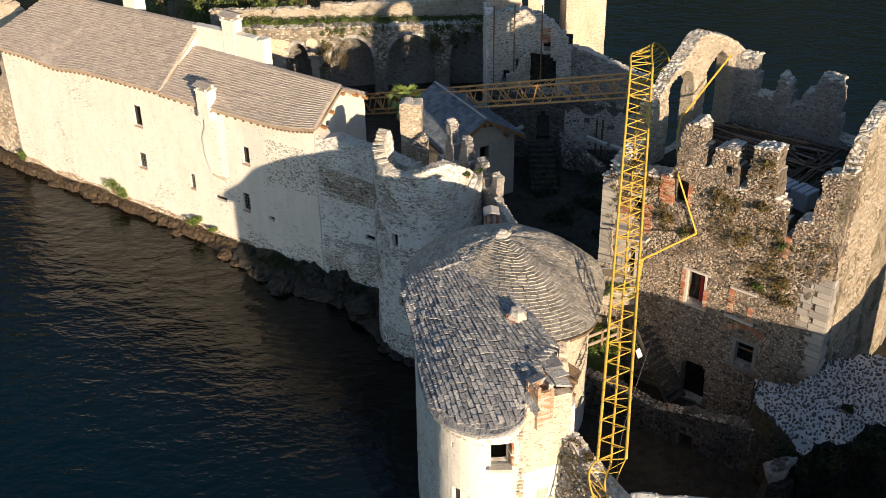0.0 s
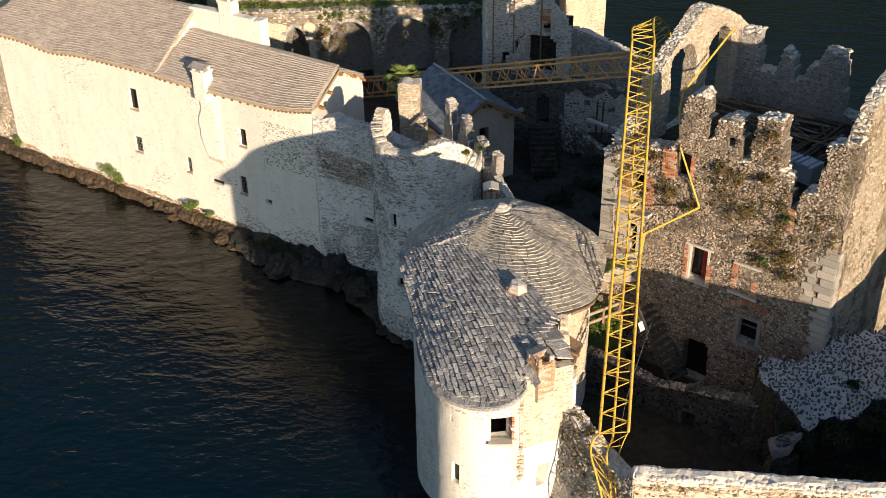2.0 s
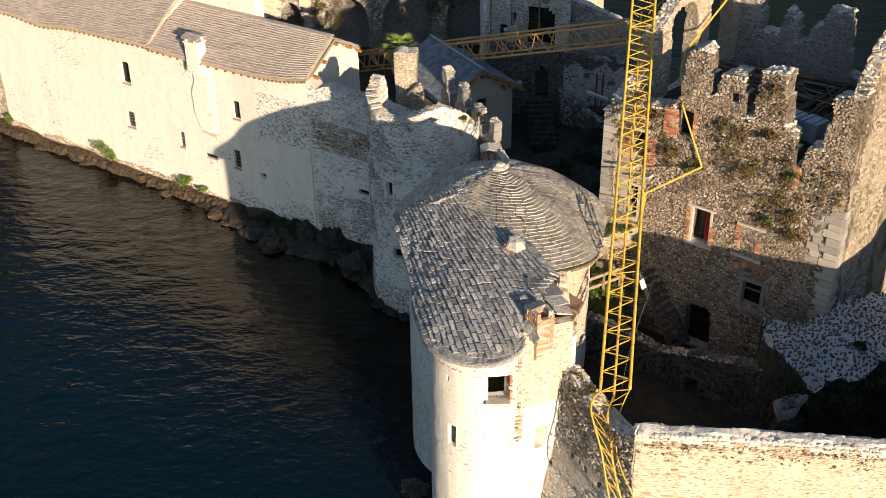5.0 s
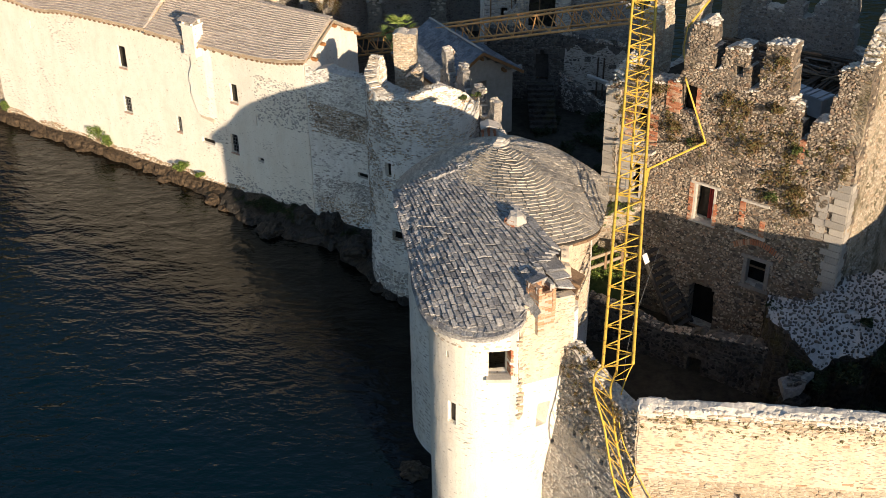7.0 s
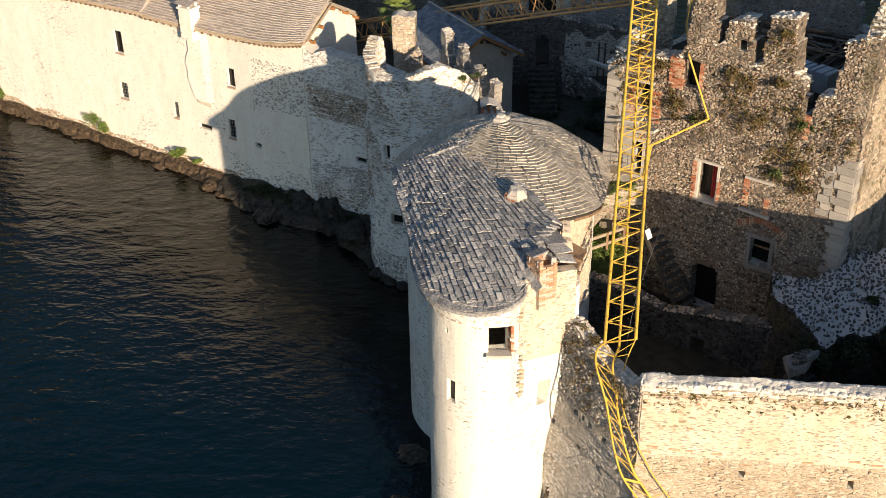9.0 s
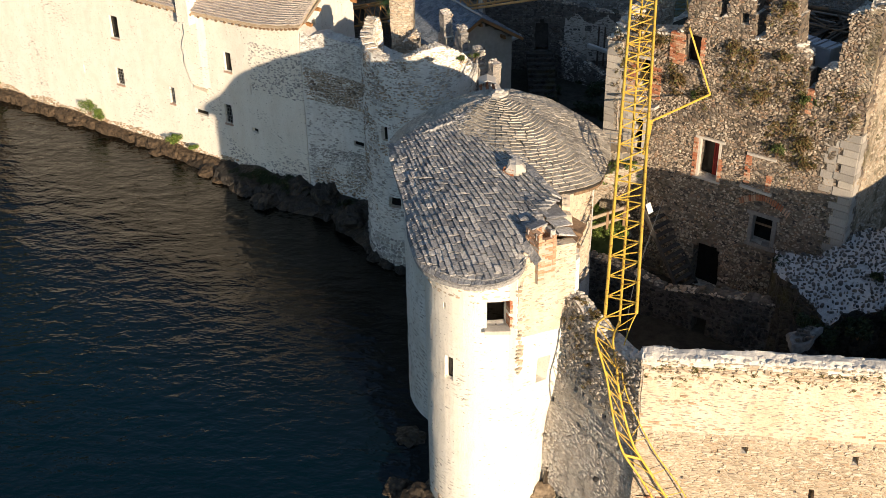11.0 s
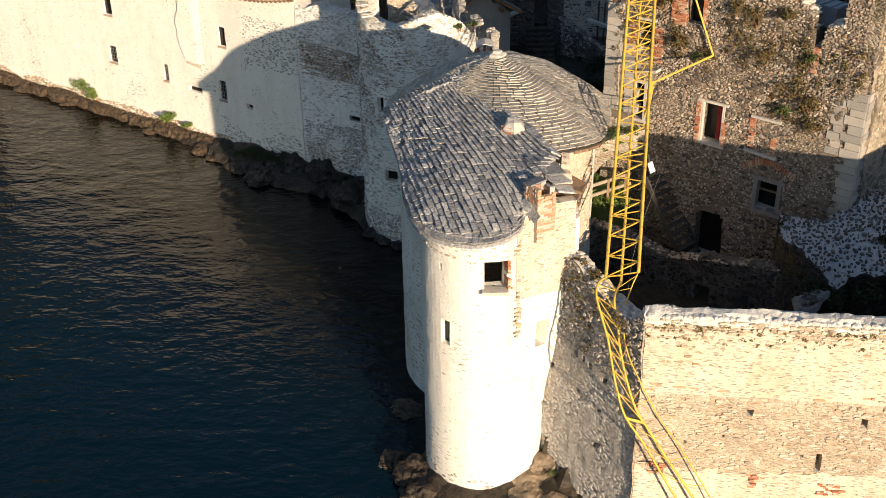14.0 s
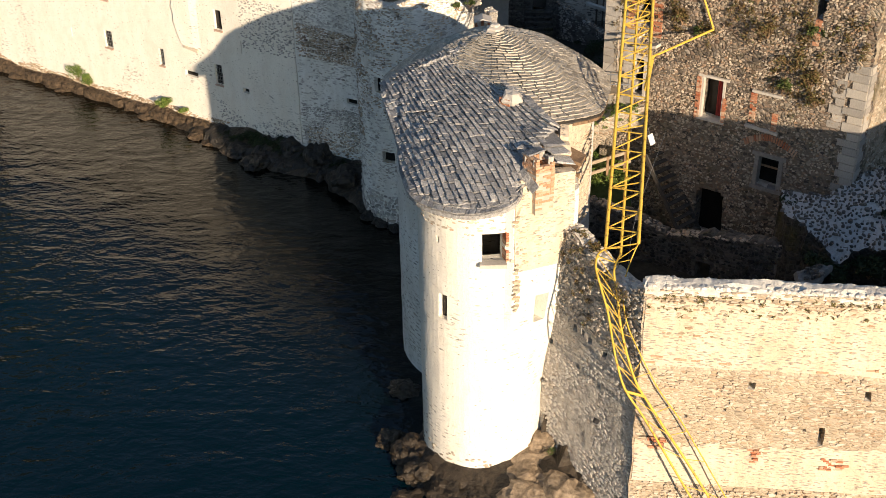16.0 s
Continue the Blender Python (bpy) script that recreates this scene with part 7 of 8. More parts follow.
tagm = thing("notice", "small white weathered sign hanging on the crane mast", "sign")
bm = bmesh.new()
beam(bm, (7.1, 35.1, 11.8), (7.22, 35.05, 11.46), 0.2, 0.02, (0.5, -1, 0.3))
part("plate", bm, WHITE_PAINT, tagm)
bm = bmesh.new()
bar(bm, (7.04, 35.2, 12.0), (7.1, 35.1, 11.8), 0.012, 4)
part("tie", bm, STEEL, tagm)
for pts in ([(6.0, 40.9, 11.2), (6.6, 42.6, 10.9), (7.6, 43.4, 11.6)], [(7.9, 36.5, 11.2), (6.4, 33.0, 9.5), (6.0, 31.0, 7.0)]):
    cable = thing("cable", "thin slack steel cable", "cable", group="cables")
    tube("wire", pts, 0.008, STEEL, cable, 4)

# ---- court: broken vault, inner walls, bank ----
vault = thing("broken_vault", "broken vault top of dark stones set in white mortar", "ruin")
VT = [(12.55, 37.6, 8.45), (13.6, 37.3, 8.35), (14.6, 37.5, 8.45), (15.6, 38.3, 8.6), (16.6, 38.6, 8.75), (18.5, 37.9, 8.8), (19.2, 35.6, 8.6), (17.4, 34.6, 8.3), (16.2, 34.9, 8.2), (15.2, 34.3, 7.8), (14.3, 34.6, 7.75), (13.6, 34.2, 7.5), (12.9, 34.9, 7.9), (12.5, 35.6, 8.1), (12.2, 36.5, 8.3)]
n_ = 130
ring = [curve_at(VT + VT[:1], k / n_) for k in range(n_)]
ctr = sum(ring, Vector()) / n_
vv, vf = [], []
shr = 6
for j in range(shr + 1):
    for p in ring:
        q = ctr.lerp(p, (j / shr)) if j else ctr.copy()
        q.z += 0.14 * noise.noise(q * 0.9) + 0.05 * noise.noise(q * 3.0) + 0.12 * (1 - j / shr)
        if j == shr:
            q += rough(q, 0.4, 0.2) + rough(q, 0.15, 0.1)
        vv.append(q)
for j in range(shr):
    for i in range(n_):
        a, b = j * n_ + i, j * n_ + (i + 1) % n_
        vf.append((a, a + n_, b + n_, b))
mesh_ob("mortar_bed", vv, vf, GREY_LIME, vault, "white lime mortar bed")
base_i = [q.copy() for q in vv[shr * n_:]]
sv, sf = [], []
for j in range(7):
    for q in base_i:
        f = j / 6
        p = q.lerp(Vector((q.x, q.y, 3.8)), f) + (ctr - q).normalized() * 0.0
        p.z = q.z + (3.8 - q.z) * f
        if 0 < j < 6:
            p += rough(p, 0.6, 0.25)
        sv.append(p)
for j in range(6):
    for i in range(n_):
        a, b = j * n_ + i, j * n_ + (i + 1) % n_
        sf.append((a, a + n_, b + n_, b))
mesh_ob("broken_side", sv, sf, RUBBLE_DARK, vault)


def inside(poly, x, y):
    hit = False
    for (ax, ay, *_), (bx, by, *_) in zip(poly, poly[1:] + poly[:1]):
        if (ay > y) != (by > y) and x < ax + (y - ay) * (bx - ax) / (by - ay):
            hit = not hit
    return hit


def vault_z(x, y):
    """The bed's height, from the nearest of its points."""
    near = sorted(((v.x - x) ** 2 + (v.y - y) ** 2, v.z) for v in vv)[:3]
    return sum(z for _, z in near) / 3


stv, stf, count, spots = [], [], 0, []
while count < 1500:
    x, y = rng.uniform(12.2, 19.0), rng.uniform(34.2, 38.6)
    if not inside([tuple(p) for p in ring], x, y):
        count += 0.02
        continue
    r = rng.choice((0.05, 0.065, 0.08, 0.1, 0.13)) * rng.uniform(0.85, 1.15)
    if any((x - a) ** 2 + (y - b) ** 2 < (r + c) ** 2 * 0.62 for a, b, c in spots):
        count += 0.2
        continue
    spots.append((x, y, r))
    count += 1
    z = vault_z(x, y)
    a = rng.random() * 3.14
    v, f = stone_verts(Vector((0, 0, 0)), Vector((math.cos(a), math.sin(a), 0)), Vector((-math.sin(a), math.cos(a), 0)), Vector((0, 0, 1)), 2 * r, r * rng.uniform(0.7, 1.4), 0.04, 7)
    if len(spots) < 240:
        o = mesh_ob("stone", v, f, VAULT_PIECE, vault)
        o.location = (x, y, z + 0.01)
    else:
        n0 = len(stv)
        stv += [q + Vector((x, y, z + 0.01)) for q in v]
        stf += [tuple(n0 + i for i in q) for q in f]
if stv:
    mesh_ob("stones", stv, stf, VAULT_STONE, vault)["kind"] = "stuff"
frag = thing("vault_fragment", "fallen block of pale mortared masonry in the court", "rubble")
fv_, ff_ = [], []
for j in range(13):
    for i in range(13):
        p = Vector((12.6 + 1.2 * (i / 12 - 0.5) * (0.5 + 0.5 * j / 12) + 0.35 * (j / 12 - 0.5), 33.75 + 0.8 * (j / 12 - 0.5), 0))
        q = p + rough(p, 0.35, 0.12)
        e = max(abs(i - 6), abs(j - 6)) / 6
        q.z = 7.2 + 0.35 * (j / 12 - 0.5) + 0.3 * (i / 12 - 0.5) + 0.11 * noise.noise(p * 3.0) + 0.06 * noise.noise(p * 8.0) - (0.22 if e == 1 else 0.06 * e ** 4)
        fv_.append(q)
for j in range(12):
    for i in range(12):
        a = j * 13 + i
        ff_.append((a, a + 1, a + 14, a + 13))
mesh_ob("slab", fv_, ff_, GREY_MORTAR, frag)
for k in range(26):
    x, y = rng.uniform(12.35, 12.9), rng.uniform(33.55, 34.0)
    v, f = stone_verts(Vector((x, y, 7.21 + 0.30 * (y - 33.6) + 0.26 * (x - 12.55) + 0.11 * noise.noise(Vector((x, y, 0)) * 3.0))), Vector((1, 0, 0)), Vector((0, 1, 0)), Vector((0, 0, 1)), rng.uniform(0.1, 0.22), rng.uniform(0.08, 0.16), 0.04, 7)
    mesh_ob("stone", v, f, VAULT_PIECE, frag)
v, f = boulder((12.6, 33.8, 5.5), 0.8, 1.75)
mesh_ob("block", v, f, RUBBLE_DARK, frag)
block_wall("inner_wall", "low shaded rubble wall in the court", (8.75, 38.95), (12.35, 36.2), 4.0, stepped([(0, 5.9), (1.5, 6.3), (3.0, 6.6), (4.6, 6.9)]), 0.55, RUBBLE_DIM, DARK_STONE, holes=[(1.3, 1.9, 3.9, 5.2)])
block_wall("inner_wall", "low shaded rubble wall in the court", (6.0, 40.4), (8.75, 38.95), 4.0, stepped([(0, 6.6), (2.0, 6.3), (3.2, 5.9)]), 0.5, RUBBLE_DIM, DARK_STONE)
# stair timbers near black, so their colour holds the court's shade
ladder = thing("timber_stair", "steep timber stair leaning at the keep's foot, toned dark for shade", "stair")
LA, LB, LS = Vector((8.75, 42.25, 7.75)), Vector((10.15, 40.75, 4.75)), Vector((0.42, 0.36, 0.0))
for sgn in (-1, 1):
    bm = bmesh.new()
    beam(bm, LA + LS * sgn, LB + LS * sgn, 0.06, 0.16)
    part("stringer", bm, SHADE_DARK, ladder)
for k in range(11):
    c = LA.lerp(LB, (k + 0.5) / 11)
    bm = bmesh.new()
    beam(bm, c - LS, c + LS, 0.2, 0.04)
    part("tread", bm, SHADE_DARK, ladder)
bank = thing("grass_bank", "small green grassy bank beside the tower", "bank")
bv, bf = [], []
NBK = 16
for j in range(NBK + 1):
    for i in range(NBK + 1):
        x, y = 5.6 + 2.6 * i / NBK, 41.2 + 5.2 * j / NBK
        e = min(i, NBK - i, j, NBK - j) / NBK
        bv.append(Vector((x, y, 4.0 + min(1.0, e * 6) * (2.55 + 0.2 * noise.noise(Vector((x, y, 0)))))))
for j in range(NBK):
    for i in range(NBK):
        a = j * (NBK + 1) + i
        bf.append((a, a + 1, a + NBK + 2, a + NBK + 1))
mesh_ob("soil", bv, bf, GRASS, bank)
leaves("grass", [((rng.uniform(5.9, 7.8), rng.uniform(41.7, 46.0), 6.65), rng.uniform(0.2, 0.4), 0.5) for _ in range(60)], 90, 0.1, GRASS_LEAF, bank, 11)["kind"] = "stuff"
fence2 = thing("fence", "wooden rail fence on the grass bank", "fence")
for x, y in ((6.2, 41.9), (6.95, 42.3), (7.7, 42.75)):
    bm = bmesh.new()
    beam(bm, (x, y, 6.4), (x, y, 7.5), 0.1, 0.1, (0, 1, 0))
    part("post", bm, WOOD, fence2)
for z in (6.95, 7.4):
    bm = bmesh.new()
    beam(bm, (6.05, 41.82, z), (7.95, 42.9, z + 0.04), 0.06, 0.13)
    part("rail", bm, WOOD_PALE, fence2)
walkway = thing("walkway", "timber gangway with thin steel rails between tower and keep", "walkway")
for k in range(8):
    bm = bmesh.new()
    f = k / 7
    beam(bm, (5.7 + 1.9 * f, 44.0 - 0.25 * f, 9.8), (5.95 + 1.9 * f, 43.2 - 0.25 * f, 9.8), 0.24, 0.05)
    part("board", bm, WOOD_PALE, walkway)
for z in (10.2, 10.6):
    bm = bmesh.new()
    bar(bm, (5.8, 43.25, z), (7.95, 43.0, z), 0.025, 5)
    part("rail", bm, STEEL, walkway)
for x in (6.3, 7.0, 7.7):
    bm = bmesh.new()
    bar(bm, (x, 43.2, 9.75), (x, 43.2, 10.65), 0.025, 5)
    part("post", bm, STEEL, walkway)
# masonry arch with grass on it
arch = thing("arch_bridge", "small masonry arch with green grass on top", "arch")
AX = [(5.75, 7.6, 6.4), (6.1, 8.15, 6.9), (6.4, 8.5, 7.35), (6.75, 8.8, 7.85), (7.1, 9.0, 8.15), (7.45, 9.12, 8.33), (7.9, 9.25, 8.42), (8.35, 9.33, 8.45)]
av, af = [], []
for x, zt, zb in AX:
    av += [Vector((x, 42.9, zb)), Vector((x, 42.9, zt)), Vector((x, 43.8, zt)), Vector((x, 43.8, zb))]
for k in range(len(AX) - 1):
    a = 4 * k
    af += [(a + e, a + (e + 1) % 4, a + 4 + (e + 1) % 4, a + 4 + e) for e in range(4)]
af += [(3, 2, 1, 0), tuple(range(len(av) - 4, len(av)))]
mesh_ob("masonry", av, af, RUBBLE_PALE, arch)
tufts = []
for k in range(170):
    f = rng.uniform(0, 6.6)
    n = int(f)
    x, zt = (AX[n][c] + (AX[n + 1][c] - AX[n][c]) * (f - n) for c in (0, 1))
    tufts.append(((x, rng.uniform(42.85, 43.7), zt - (rng.uniform(0, 0.75) if rng.random() < 0.6 else 0)), rng.uniform(0.1, 0.2), 0.6))
leaves("grass", tufts, 60, 0.07, GRASS_LEAF, arch, 17)["kind"] = "stuff"

# ---- on the keep's floor ----
def timber(a, b, w, h, mat=None):
    ob = thing("timber", "old squared roof timber lying in a stack", "timber", group="stacked timbers")
    bm = bmesh.new()
    beam(bm, a, b, w, h)
    bmesh.ops.bevel(bm, geom=bm.edges[:], offset=0.015, segments=1, affect="EDGES")
    part("log", bm, mat or WOOD, ob)
    return ob


for k in range(44):
    lay = k // 14
    f = (k % 14) / 13 + 0.04 * lay
    o = Vector((-0.62, -0.78, 0)) * (2.0 * f) + Vector((0, 0, 14.02 + 0.1 * lay))
    e, g = rng.uniform(-0.8, 0.9), rng.gauss(0, 0.22)
    timber(Vector((13.0 + e, 49.0 + g, rng.uniform(-0.01, 0.1))) + o, Vector((16.6 + e + rng.uniform(-1.3, 0.6), 46.1 + g + rng.gauss(0, 0.3), rng.uniform(-0.01, 0.16))) + o, rng.uniform(0.06, 0.17), rng.uniform(0.04, 0.1), (OLD_WOOD, OLD_WOOD, WOOD, OLD_WOOD, WOOD_GREY)[k % 5])
for k in range(24):
    lay = k // 10
    o = Vector((0.45, -0.35, 0)) * (0.36 * (k % 10)) + Vector((0, 0, 14.02 + 0.1 * lay))
    g = rng.gauss(0, 0.25)
    timber(Vector((14.4 + g, 43.3 + rng.uniform(-0.2, 0.5), rng.uniform(-0.01, 0.08))) + o, Vector((16.6 + g + rng.gauss(0, 0.35), 46.0 + rng.uniform(-1.0, 0.3), rng.uniform(-0.01, 0.14))) + o, rng.uniform(0.06, 0.18), rng.uniform(0.04, 0.1), (OLD_WOOD, WOOD_GREY, OLD_WOOD, OLD_WOOD)[k % 4])
for k in range(9):
    a = rng.uniform(0, 3.14)
    c, d = Vector((rng.uniform(13.8, 16.6), rng.uniform(44.2, 46.8), 14.34)), Vector((math.cos(a), math.sin(a), rng.uniform(-0.05, 0.12))) * rng.uniform(0.4, 0.9)
    timber(c - d, c + d, rng.uniform(0.06, 0.14), rng.uniform(0.03, 0.06), (OLD_WOOD, WOOD_GREY, WOOD)[k % 3])
for k in range(16):
    slab_ = thing("stone_slab", "broken grey stone slab on the keep's dusty floor", "slab", group="slabs on the floor")
    v, f = boulder((rng.uniform(15.6, 18.2), rng.uniform(42.6, 44.9), 14.02), rng.uniform(0.14, 0.34), rng.uniform(0.25, 0.5))
    mesh_ob("stone", v, f, (GREY_LIME, GREY_MORTAR)[k % 2], slab_)
for k, (x, y) in enumerate(((13.95, 42.4), (14.6, 41.75))):
    cr = thing("crate", "grey-blue strapped pallet crate in the shade", "crate", group="crates")
    bm = bmesh.new()
    beam(bm, (x, y, 13.95), (x, y, 14.75), 0.85, 0.85, (0.62, -0.78, 0))
    bmesh.ops.bevel(bm, geom=bm.edges[:], offset=0.03, segments=2, affect="EDGES")
    part("box", bm, PLASTIC, cr)
    for o in (-0.2, 0.2):
        bm = bmesh.new()
        d1 = Vector((0.78, 0.62, 0))
        c0 = Vector((x, y, 14.765)) + Vector((0.62, -0.78, 0)) * o
        beam(bm, c0 - d1 * 0.43, c0 + d1 * 0.43, 0.05, 0.02)
        part("strap", bm, STEEL, cr)

# ---- plants ----
LAB = {"green": "small green shrub rooted in the wall foot", "dry": "dry brown shrub growing from the masonry", "dark": "dark overgrown bush in the shaded court"}
for k, (x, y, z, r) in enumerate(((-21.4, 67.75, 0.9, 0.85), (-20.7, 67.2, 0.8, 0.6), (-15.3, 63.45, 0.9, 0.5), (-14.1, 62.6, 0.8, 0.35), (-28.6, 73.0, 0.8, 0.5))):
    shrub(LAB["green"], (x, y, z), r, GRASS_LEAF, 110, 8, 0.13, 0.8, 20 + k, group="shore shrubs")
P2 = lambda x, z, o: kf.point(ux(x)) + kf.normal(3) * o + Vector((0, 0, z))
for k, (x, z, r, m) in enumerate(((12.9, 12.5, 0.75, LEAF_DRY), (13.4, 12.0, 0.6, LEAF_DRY), (12.6, 11.5, 0.6, LEAF), (13.6, 11.3, 0.4, LEAF_DRY), (11.6, 14.6, 0.7, LEAF_DRY), (12.4, 15.2, 0.5, LEAF_DRY), (10.9, 14.9, 0.6, LEAF_DRY), (9.4, 13.2, 0.6, LEAF_DRY), (9.9, 12.8, 0.35, LEAF), (7.9, 15.0, 0.7, LEAF_DRY), (8.6, 14.6, 0.6, LEAF_DRY), (13.35, 13.7, 0.35, LEAF), (12.3, 16.9, 0.4, LEAF_DRY), (12.0, 13.4, 0.6, LEAF_DRY))):
    shrub(LAB["dry"] if m is LEAF_DRY else "green weed growing from the keep's masonry", tuple(P2(x, z - 0.15, 0.08)), r, m, 60, 7, 0.11, 0.9, 40 + k, group="wall shrubs")
growth = []
for x0, x1, za, zb, n in ((10.7, 13.2, 12.6, 15.3, 60), (12.2, 13.6, 10.6, 12.8, 36), (7.2, 9.5, 12.4, 14.6, 36), (8.9, 10.4, 12.4, 13.6, 16), (13.7, 14.8, 12.4, 15.0, 18), (11.9, 12.6, 15.6, 17.2, 10)):
    for _ in range(n):
        x, z = rng.uniform(x0, x1), rng.gauss((za + zb) / 2, (zb - za) / 4)
        growth.append((tuple(P2(x, z, 0.03)), rng.uniform(0.12, 0.32), 1.2))
leaves("dry_growth", growth, 42, 0.1, LEAF_DRY, keep, 77, 0.4)["kind"] = "stuff"
for k, (x, y, z, r) in enumerate(((5.0, 31.6, 9.55, 0.4), (4.7, 32.1, 9.6, 0.45), (4.35, 32.5, 0.9, 0.5), (4.8, 31.3, 0.5, 0.4), (3.9, 33.4, 0.8, 0.35), (2.6, 44.4, 11.2, 0.5), (1.3, 50.6, 10.8, 0.3), (1.8, 51.0, 10.8, 0.25))):
    shrub("small green weed rooted on the wall", (x, y, z), r, LEAF if k not in (0, 1) else LEAF_DRY, 60, 6, 0.09, 0.7, 70 + k, group="wall weeds")
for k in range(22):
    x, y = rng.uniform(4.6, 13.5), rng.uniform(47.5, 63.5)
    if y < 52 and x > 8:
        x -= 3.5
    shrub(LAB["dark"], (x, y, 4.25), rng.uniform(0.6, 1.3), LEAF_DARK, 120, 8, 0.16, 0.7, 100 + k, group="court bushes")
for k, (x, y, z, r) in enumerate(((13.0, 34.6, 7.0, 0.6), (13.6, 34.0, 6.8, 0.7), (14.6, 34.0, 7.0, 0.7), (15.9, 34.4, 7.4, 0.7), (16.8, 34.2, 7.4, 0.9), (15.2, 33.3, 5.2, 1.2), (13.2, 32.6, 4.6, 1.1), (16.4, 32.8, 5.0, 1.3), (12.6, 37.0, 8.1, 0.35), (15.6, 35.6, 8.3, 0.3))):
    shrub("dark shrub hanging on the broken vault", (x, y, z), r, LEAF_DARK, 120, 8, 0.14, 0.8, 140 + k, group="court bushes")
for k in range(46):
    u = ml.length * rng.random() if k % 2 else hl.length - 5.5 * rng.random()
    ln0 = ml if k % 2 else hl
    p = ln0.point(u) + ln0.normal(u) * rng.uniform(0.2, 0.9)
    shrub("wet scrub along the shaded wall foot, its leaves toned for shade", (p.x, p.y, max(0.3, island_height(p.x, p.y)) - 0.05), rng.uniform(0.25, 0.5), LEAF_DARK, 70, 7, 0.1, 0.5, 170 + k, group="shore scrub")

palm = thing("palm_tree", "small fan palm behind the ruined pier", "tree", (-2.1, 59.6, 4.1))
bm = bmesh.new()
for k in range(8):
    bar(bm, (0.02 * k, 0, 0.86 * k), (0.02 * (k + 1), 0, 0.86 * (k + 1)), 0.15 - 0.005 * k, 8, 0.13 - 0.005 * k)
part("trunk", bm, WOOD, palm)
g2 = random.Random(3)
for k in range(40):
    a, e = g2.random() * 6.28, g2.uniform(-1.1, 1.2)
    d = Vector((math.cos(a) * math.cos(e), math.sin(a) * math.cos(e), math.sin(e)))
    o = Vector((0.16, 0, 6.75))
    tip = o + d * g2.uniform(0.5, 0.8)
    verts, faces = [], []
    s = d.cross(Vector((0, 0, 1))).normalized()
    t = s.cross(d)
    for i in range(13):
        b = (i - 6) / 6 * 1.25
        q = (d * math.cos(b) + s * math.sin(b)).normalized()
        L = g2.uniform(0.42, 0.56)
        end = tip + q * L + Vector((0, 0, -0.22 * L * (1.3 - e)))
        w = t.cross(q).normalized() * 0.03
        n0 = len(verts)
        verts += [tip, tip + q * L * 0.5 + w, end, tip + q * L * 0.5 - w]
        faces.append((n0, n0 + 1, n0 + 2, n0 + 3))
    n0 = len(verts)
    verts += [o + s * 0.012, o - s * 0.012, tip - s * 0.01, tip + s * 0.01]
    faces.append((n0, n0 + 1, n0 + 2, n0 + 3))
    mesh_ob("frond", verts, faces, PALM_LEAF, palm)


def tree(label, at, h, r, seed):
    g = random.Random(seed)
    ob = thing("tree", label, "tree", at, "shore trees")
    bm = bmesh.new()
    bar(bm, (0, 0, -0.3), (0.1, 0, h * 0.45), 0.2, 8, 0.13)
    blobs = []
    for k in range(16):
        a, e = g.random() * 6.28, g.uniform(-0.15, 1.2)
        q = Vector((math.cos(a) * math.cos(e) * r, math.sin(a) * math.cos(e) * r, h * 0.5 + math.sin(e) * h * 0.45)) * g.uniform(0.8, 1.05)
        bar(bm, (0.1, 0, h * 0.42), q, 0.07, 5, 0.02)
        blobs.append((tuple(q), r * g.uniform(0.3, 0.5), 0.8))
    part("trunk", bm, WOOD, ob)
    leaves("crown", blobs, 420, 0.2, TREE_LEAF, ob, seed)
    return ob


tree("leafy green tree behind the arcade", (-12.6, 79.3, 4.3), 8.8, 3.0, 5)
tree("leafy green tree behind the arcade", (-9.6, 80.0, 4.3), 8.4, 2.7, 6)
tree("leafy green tree behind the long house", (-19.0, 80.0, 4.3), 8.0, 2.8, 7)
tree("leafy green tree behind the long house", (-16.0, 81.5, 4.3), 6.6, 2.2, 8)


# ---- shore rocks ----
def rock(label, at, r, flat, mat, seed):
    bm = bmesh.new()
    bmesh.ops.create_icosphere(bm, subdivisions=4, radius=1.0)
    off = Vector((seed * 3.7, seed * 1.3, seed))
    for v in bm.verts:
        n = v.co.normalized()
        k = 1 + 0.38 * noise.noise(n * 1.3 + off) + 0.2 * noise.noise(n * 3.1 + off) + 0.16 * abs(noise.noise(n * 6 + off)) + 0.09 * noise.noise(n * 13 + off)
        k = round(k * 6) / 6 * 0.4 + k * 0.6
        v.co = Vector((n.x * k * r, n.y * k * r * 0.85, n.z * k * r * flat))
    ob = part("rock", bm, mat)
    ob.location = at
    ob.rotation_euler = (0, 0, seed * 1.9)
    return tagged(ob, label, "rock", "shore rocks")


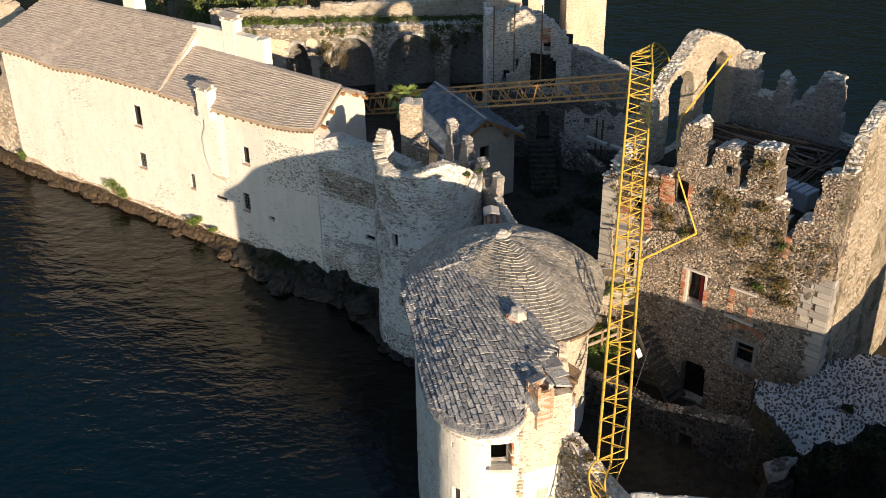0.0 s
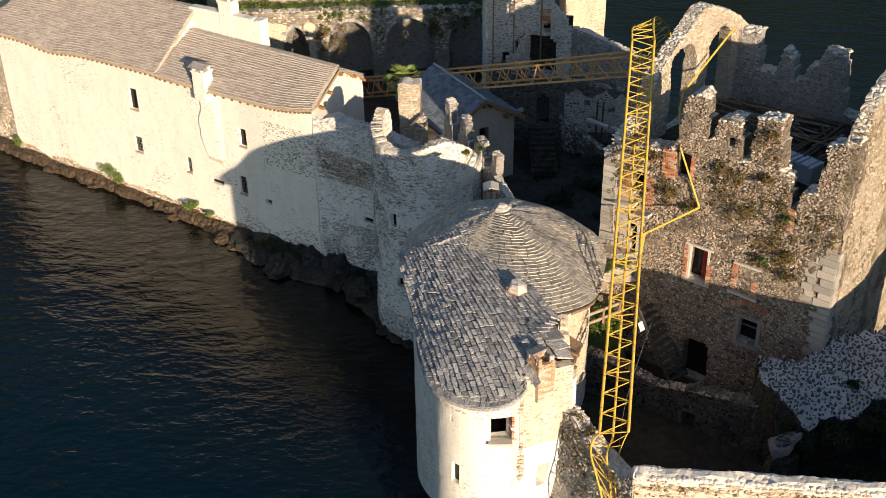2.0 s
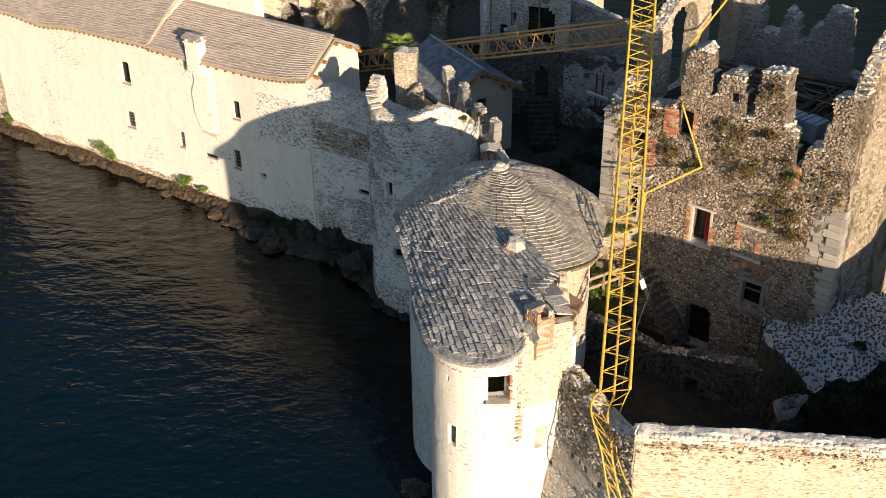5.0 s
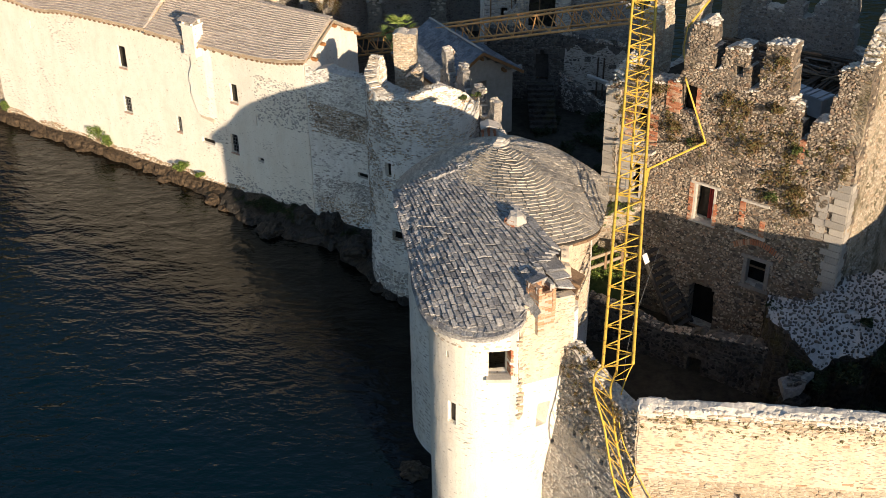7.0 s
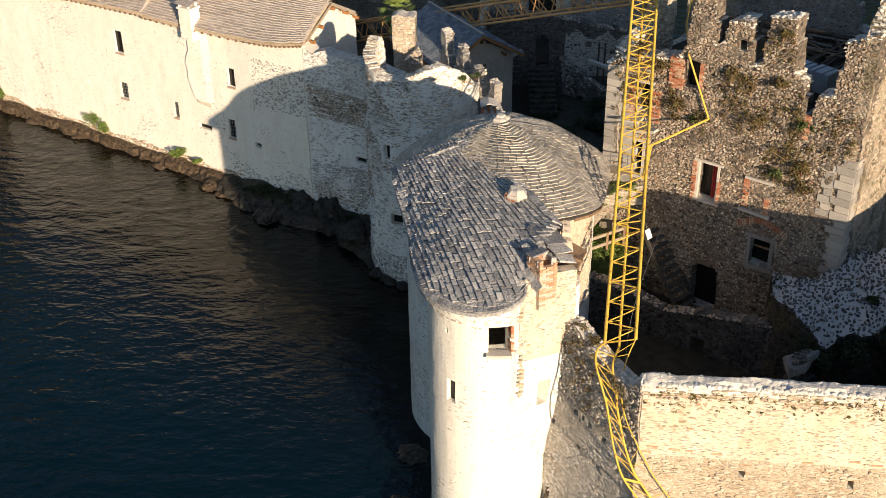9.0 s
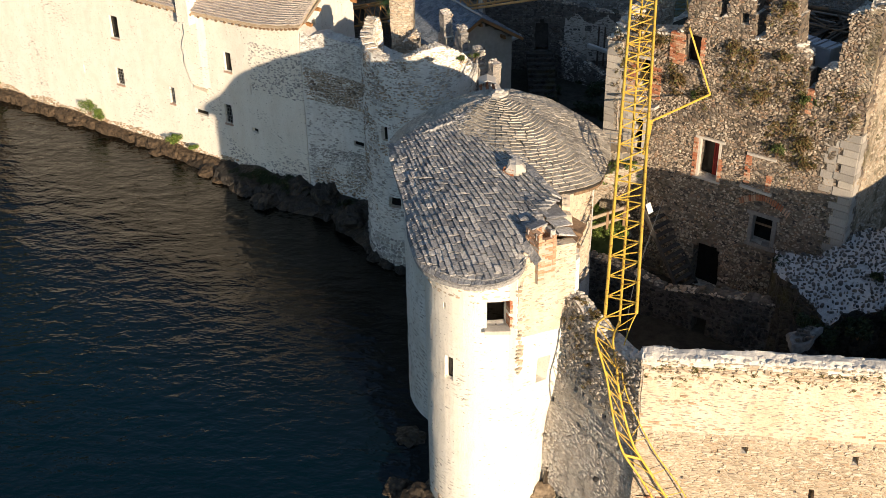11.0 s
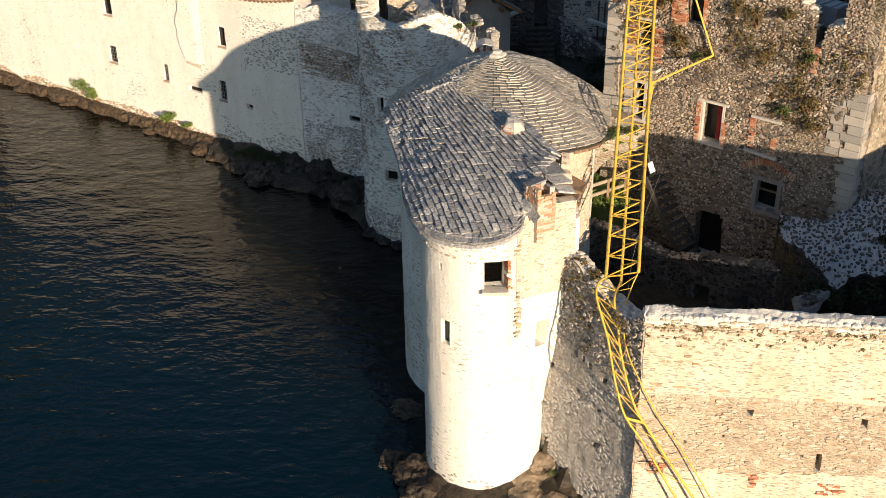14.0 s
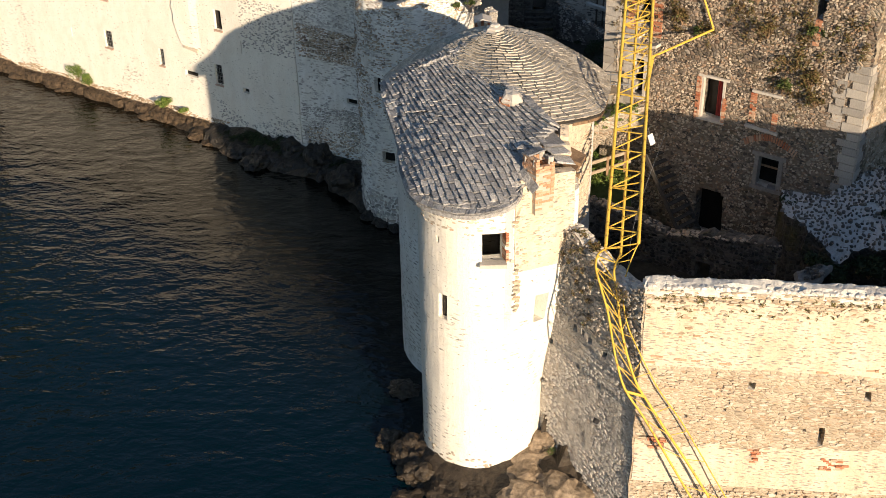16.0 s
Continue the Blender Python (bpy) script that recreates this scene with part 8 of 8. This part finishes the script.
# the rocks' colour carries the light: tan where sunny, dark where shaded and wet
for k, (x, y, z, r, fl) in enumerate(((-0.9, 33.4, 0.05, 0.8, 0.7), (-0.5, 32.5, 0.0, 0.9, 0.55), (0.4, 31.4, 0.0, 0.8, 0.5), (1.2, 30.9, 0.0, 0.9, 0.42), (3.1, 30.6, 0.05, 1.4, 0.5), (4.4, 31.0, 0.15, 1.3, 0.6), (3.6, 32.2, 0.3, 1.3, 0.55), (3.95, 33.0, 0.75, 0.9, 0.7), (4.6, 31.9, 0.4, 0.9, 0.6), (0.2, 30.3, -0.1, 0.7, 0.4), (2.2, 29.6, -0.1, 0.9, 0.35), (-1.6, 34.4, -0.1, 0.7, 0.5), (-1.3, 37.4, -0.1, 0.7, 0.5), (3.9, 29.6, -0.05, 1.0, 0.4), (-1.0, 31.4, -0.2, 0.6, 0.5))):
    rock("brown weathered rock at the tower foot", (x, y, z), r, fl, ROCK_WARM if x > 1.5 else ROCK_BROWN, k + 1)
def shelf(name, label, line, mat, ua, ub, width, rise, seed):
    """A cracked rock shelf along the foot of a wall."""
    nu = int((ub - ua) / 0.1)
    prof = [(-0.3, 1.15), (0.05, 1.05), (0.3, 0.92), (0.6, 0.86), (0.8, 0.78), (0.9, 0.55), (0.96, 0.25), (1.0, -0.2), (1.06, -1.2)]
    verts, faces = [], []
    for i in range(nu + 1):
        u = ua + (ub - ua) * i / nu
        p, n = line.point(u), line.normal(u)
        w = width * (1 + 0.35 * noise.noise(Vector((u * 0.45, seed, 0))) + 0.15 * noise.noise(Vector((u * 1.7, seed, 2))))
        h = rise * (1 + 0.4 * noise.noise(Vector((u * 0.35, seed, 4))))
        crack = max(0.0, 0.86 - abs(noise.noise(Vector((u * 0.55, seed, 7)))) * 22) * 0.3
        for o, z in prof:
            q = p + n * (o * w)
            q.z = z * h
            k = 1.0 if o > 0.1 else 0.2
            q += noise.noise_vector(Vector((u * 0.5, o * 2, seed))) * 0.16 * k + noise.noise_vector(Vector((u * 2.9, o * 9, seed))) * 0.10 * k + noise.noise_vector(Vector((u * 8.0, o * 20, seed))) * 0.05 * k
            q.z = 0.5 * q.z + 0.5 * round(q.z / 0.22) * 0.22
            q -= n * crack * (1 if o > 0.3 else 0)
            verts.append(q)
    m = len(prof)
    for i in range(nu):
        for j in range(m - 1):
            a = i * m + j
            faces.append((a, a + 1, a + m + 1, a + m))
    ob = mesh_ob(name, verts, faces, mat)
    return tagged(ob, label, "rock", kind="structure")


shelf("shore_rock", "reddish-brown cracked rock shelf along the house wall", Line([(-40, 81.5), (-28.75, 73.05), (-18.6, 66.1), (-11.3, 61.1)]), ROCK, 0.5, 34.6, 0.65, 0.48, 3.0)
shelf("shore_rock", "wet rock shelf toned dark for the shade of the wall", Line([(-11.9, 61.5), (-9.7, 59.75), (-6.95, 57.9), (-4.2, 56.3), (-2.6, 55.1)]), ROCK_DARK, 0.0, 11.0, 1.5, 0.6, 9.0)
for k, (x, y, r) in enumerate(((-9.3, 57.5, 0.9), (-7.6, 57.0, 0.8), (-5.9, 56.4, 1.0), (-4.3, 55.2, 1.1), (-3.4, 53.6, 0.8), (-2.4, 51.2, 0.55), (-0.6, 50.1, 0.5), (-10.6, 58.9, 0.8))):
    rock("wet rock toned dark for the shade of the shore wall", (x, y, 0.0), r, 0.55, ROCK_DARK, 70 + k)
for k, (x, y, z, r, fl) in enumerate(((-3.3, 52.4, -0.05, 0.55, 0.8), (-3.05, 51.4, -0.1, 0.5, 0.8), (-2.5, 50.7, -0.1, 0.55, 0.7), (-1.7, 50.2, -0.1, 0.5, 0.75), (-4.4, 54.7, 0.2, 1.0, 0.9), (-6.0, 57.1, 0.3, 1.0, 0.9), (-7.6, 58.1, 0.3, 0.9, 0.9))):
    rock("rock outcrop toned dark for the shade under the whitewashed walls", (x, y, z), r, fl, ROCK_DARK, 110 + k)
for k, (x, y, r) in enumerate(((-13.1, 61.2, 0.7), (-12.2, 60.2, 0.5), (-16.6, 63.9, 0.5), (-22.5, 68.1, 0.45), (-26.0, 70.4, 0.5))):
    rock("reddish-brown rock in the shallow water", (x, y, -0.05), r, 0.5, ROCK, 90 + k)
lv, lf = [], []
for k in range(420):
    x, y = rng.uniform(5.0, 14.5), rng.uniform(29.5, 64)
    if 36.5 < y < 51 and x > 8.5:
        continue
    v, f = boulder((x, y, 4.35), rng.uniform(0.06, 0.24), 0.6)
    n0 = len(lv)
    lv += v
    lf += [tuple(n0 + i for i in q) for q in f]
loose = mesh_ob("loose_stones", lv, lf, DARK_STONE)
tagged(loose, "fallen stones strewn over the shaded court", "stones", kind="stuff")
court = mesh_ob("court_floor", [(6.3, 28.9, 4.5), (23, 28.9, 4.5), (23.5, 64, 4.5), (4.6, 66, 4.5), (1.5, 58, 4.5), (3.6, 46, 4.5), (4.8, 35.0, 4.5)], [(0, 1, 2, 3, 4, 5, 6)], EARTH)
tagged(court, "earth floor of the castle court, darkened for its shade", "ground", kind="structure")
steps_thing = thing("stone_stair", "worn stone steps up to a dark doorway in the court", "stair")
for k in range(9):
    bm = bmesh.new()
    c0 = Vector((5.9, 63.4 - 0.36 * k, 6.0 - 0.17 * k))
    beam(bm, c0 - Vector((0.75, 0.2, 0)), c0 + Vector((0.75, -0.2, 0)), 0.42, 0.34)
    part("step", bm, RUBBLE_DARK, steps_thing)
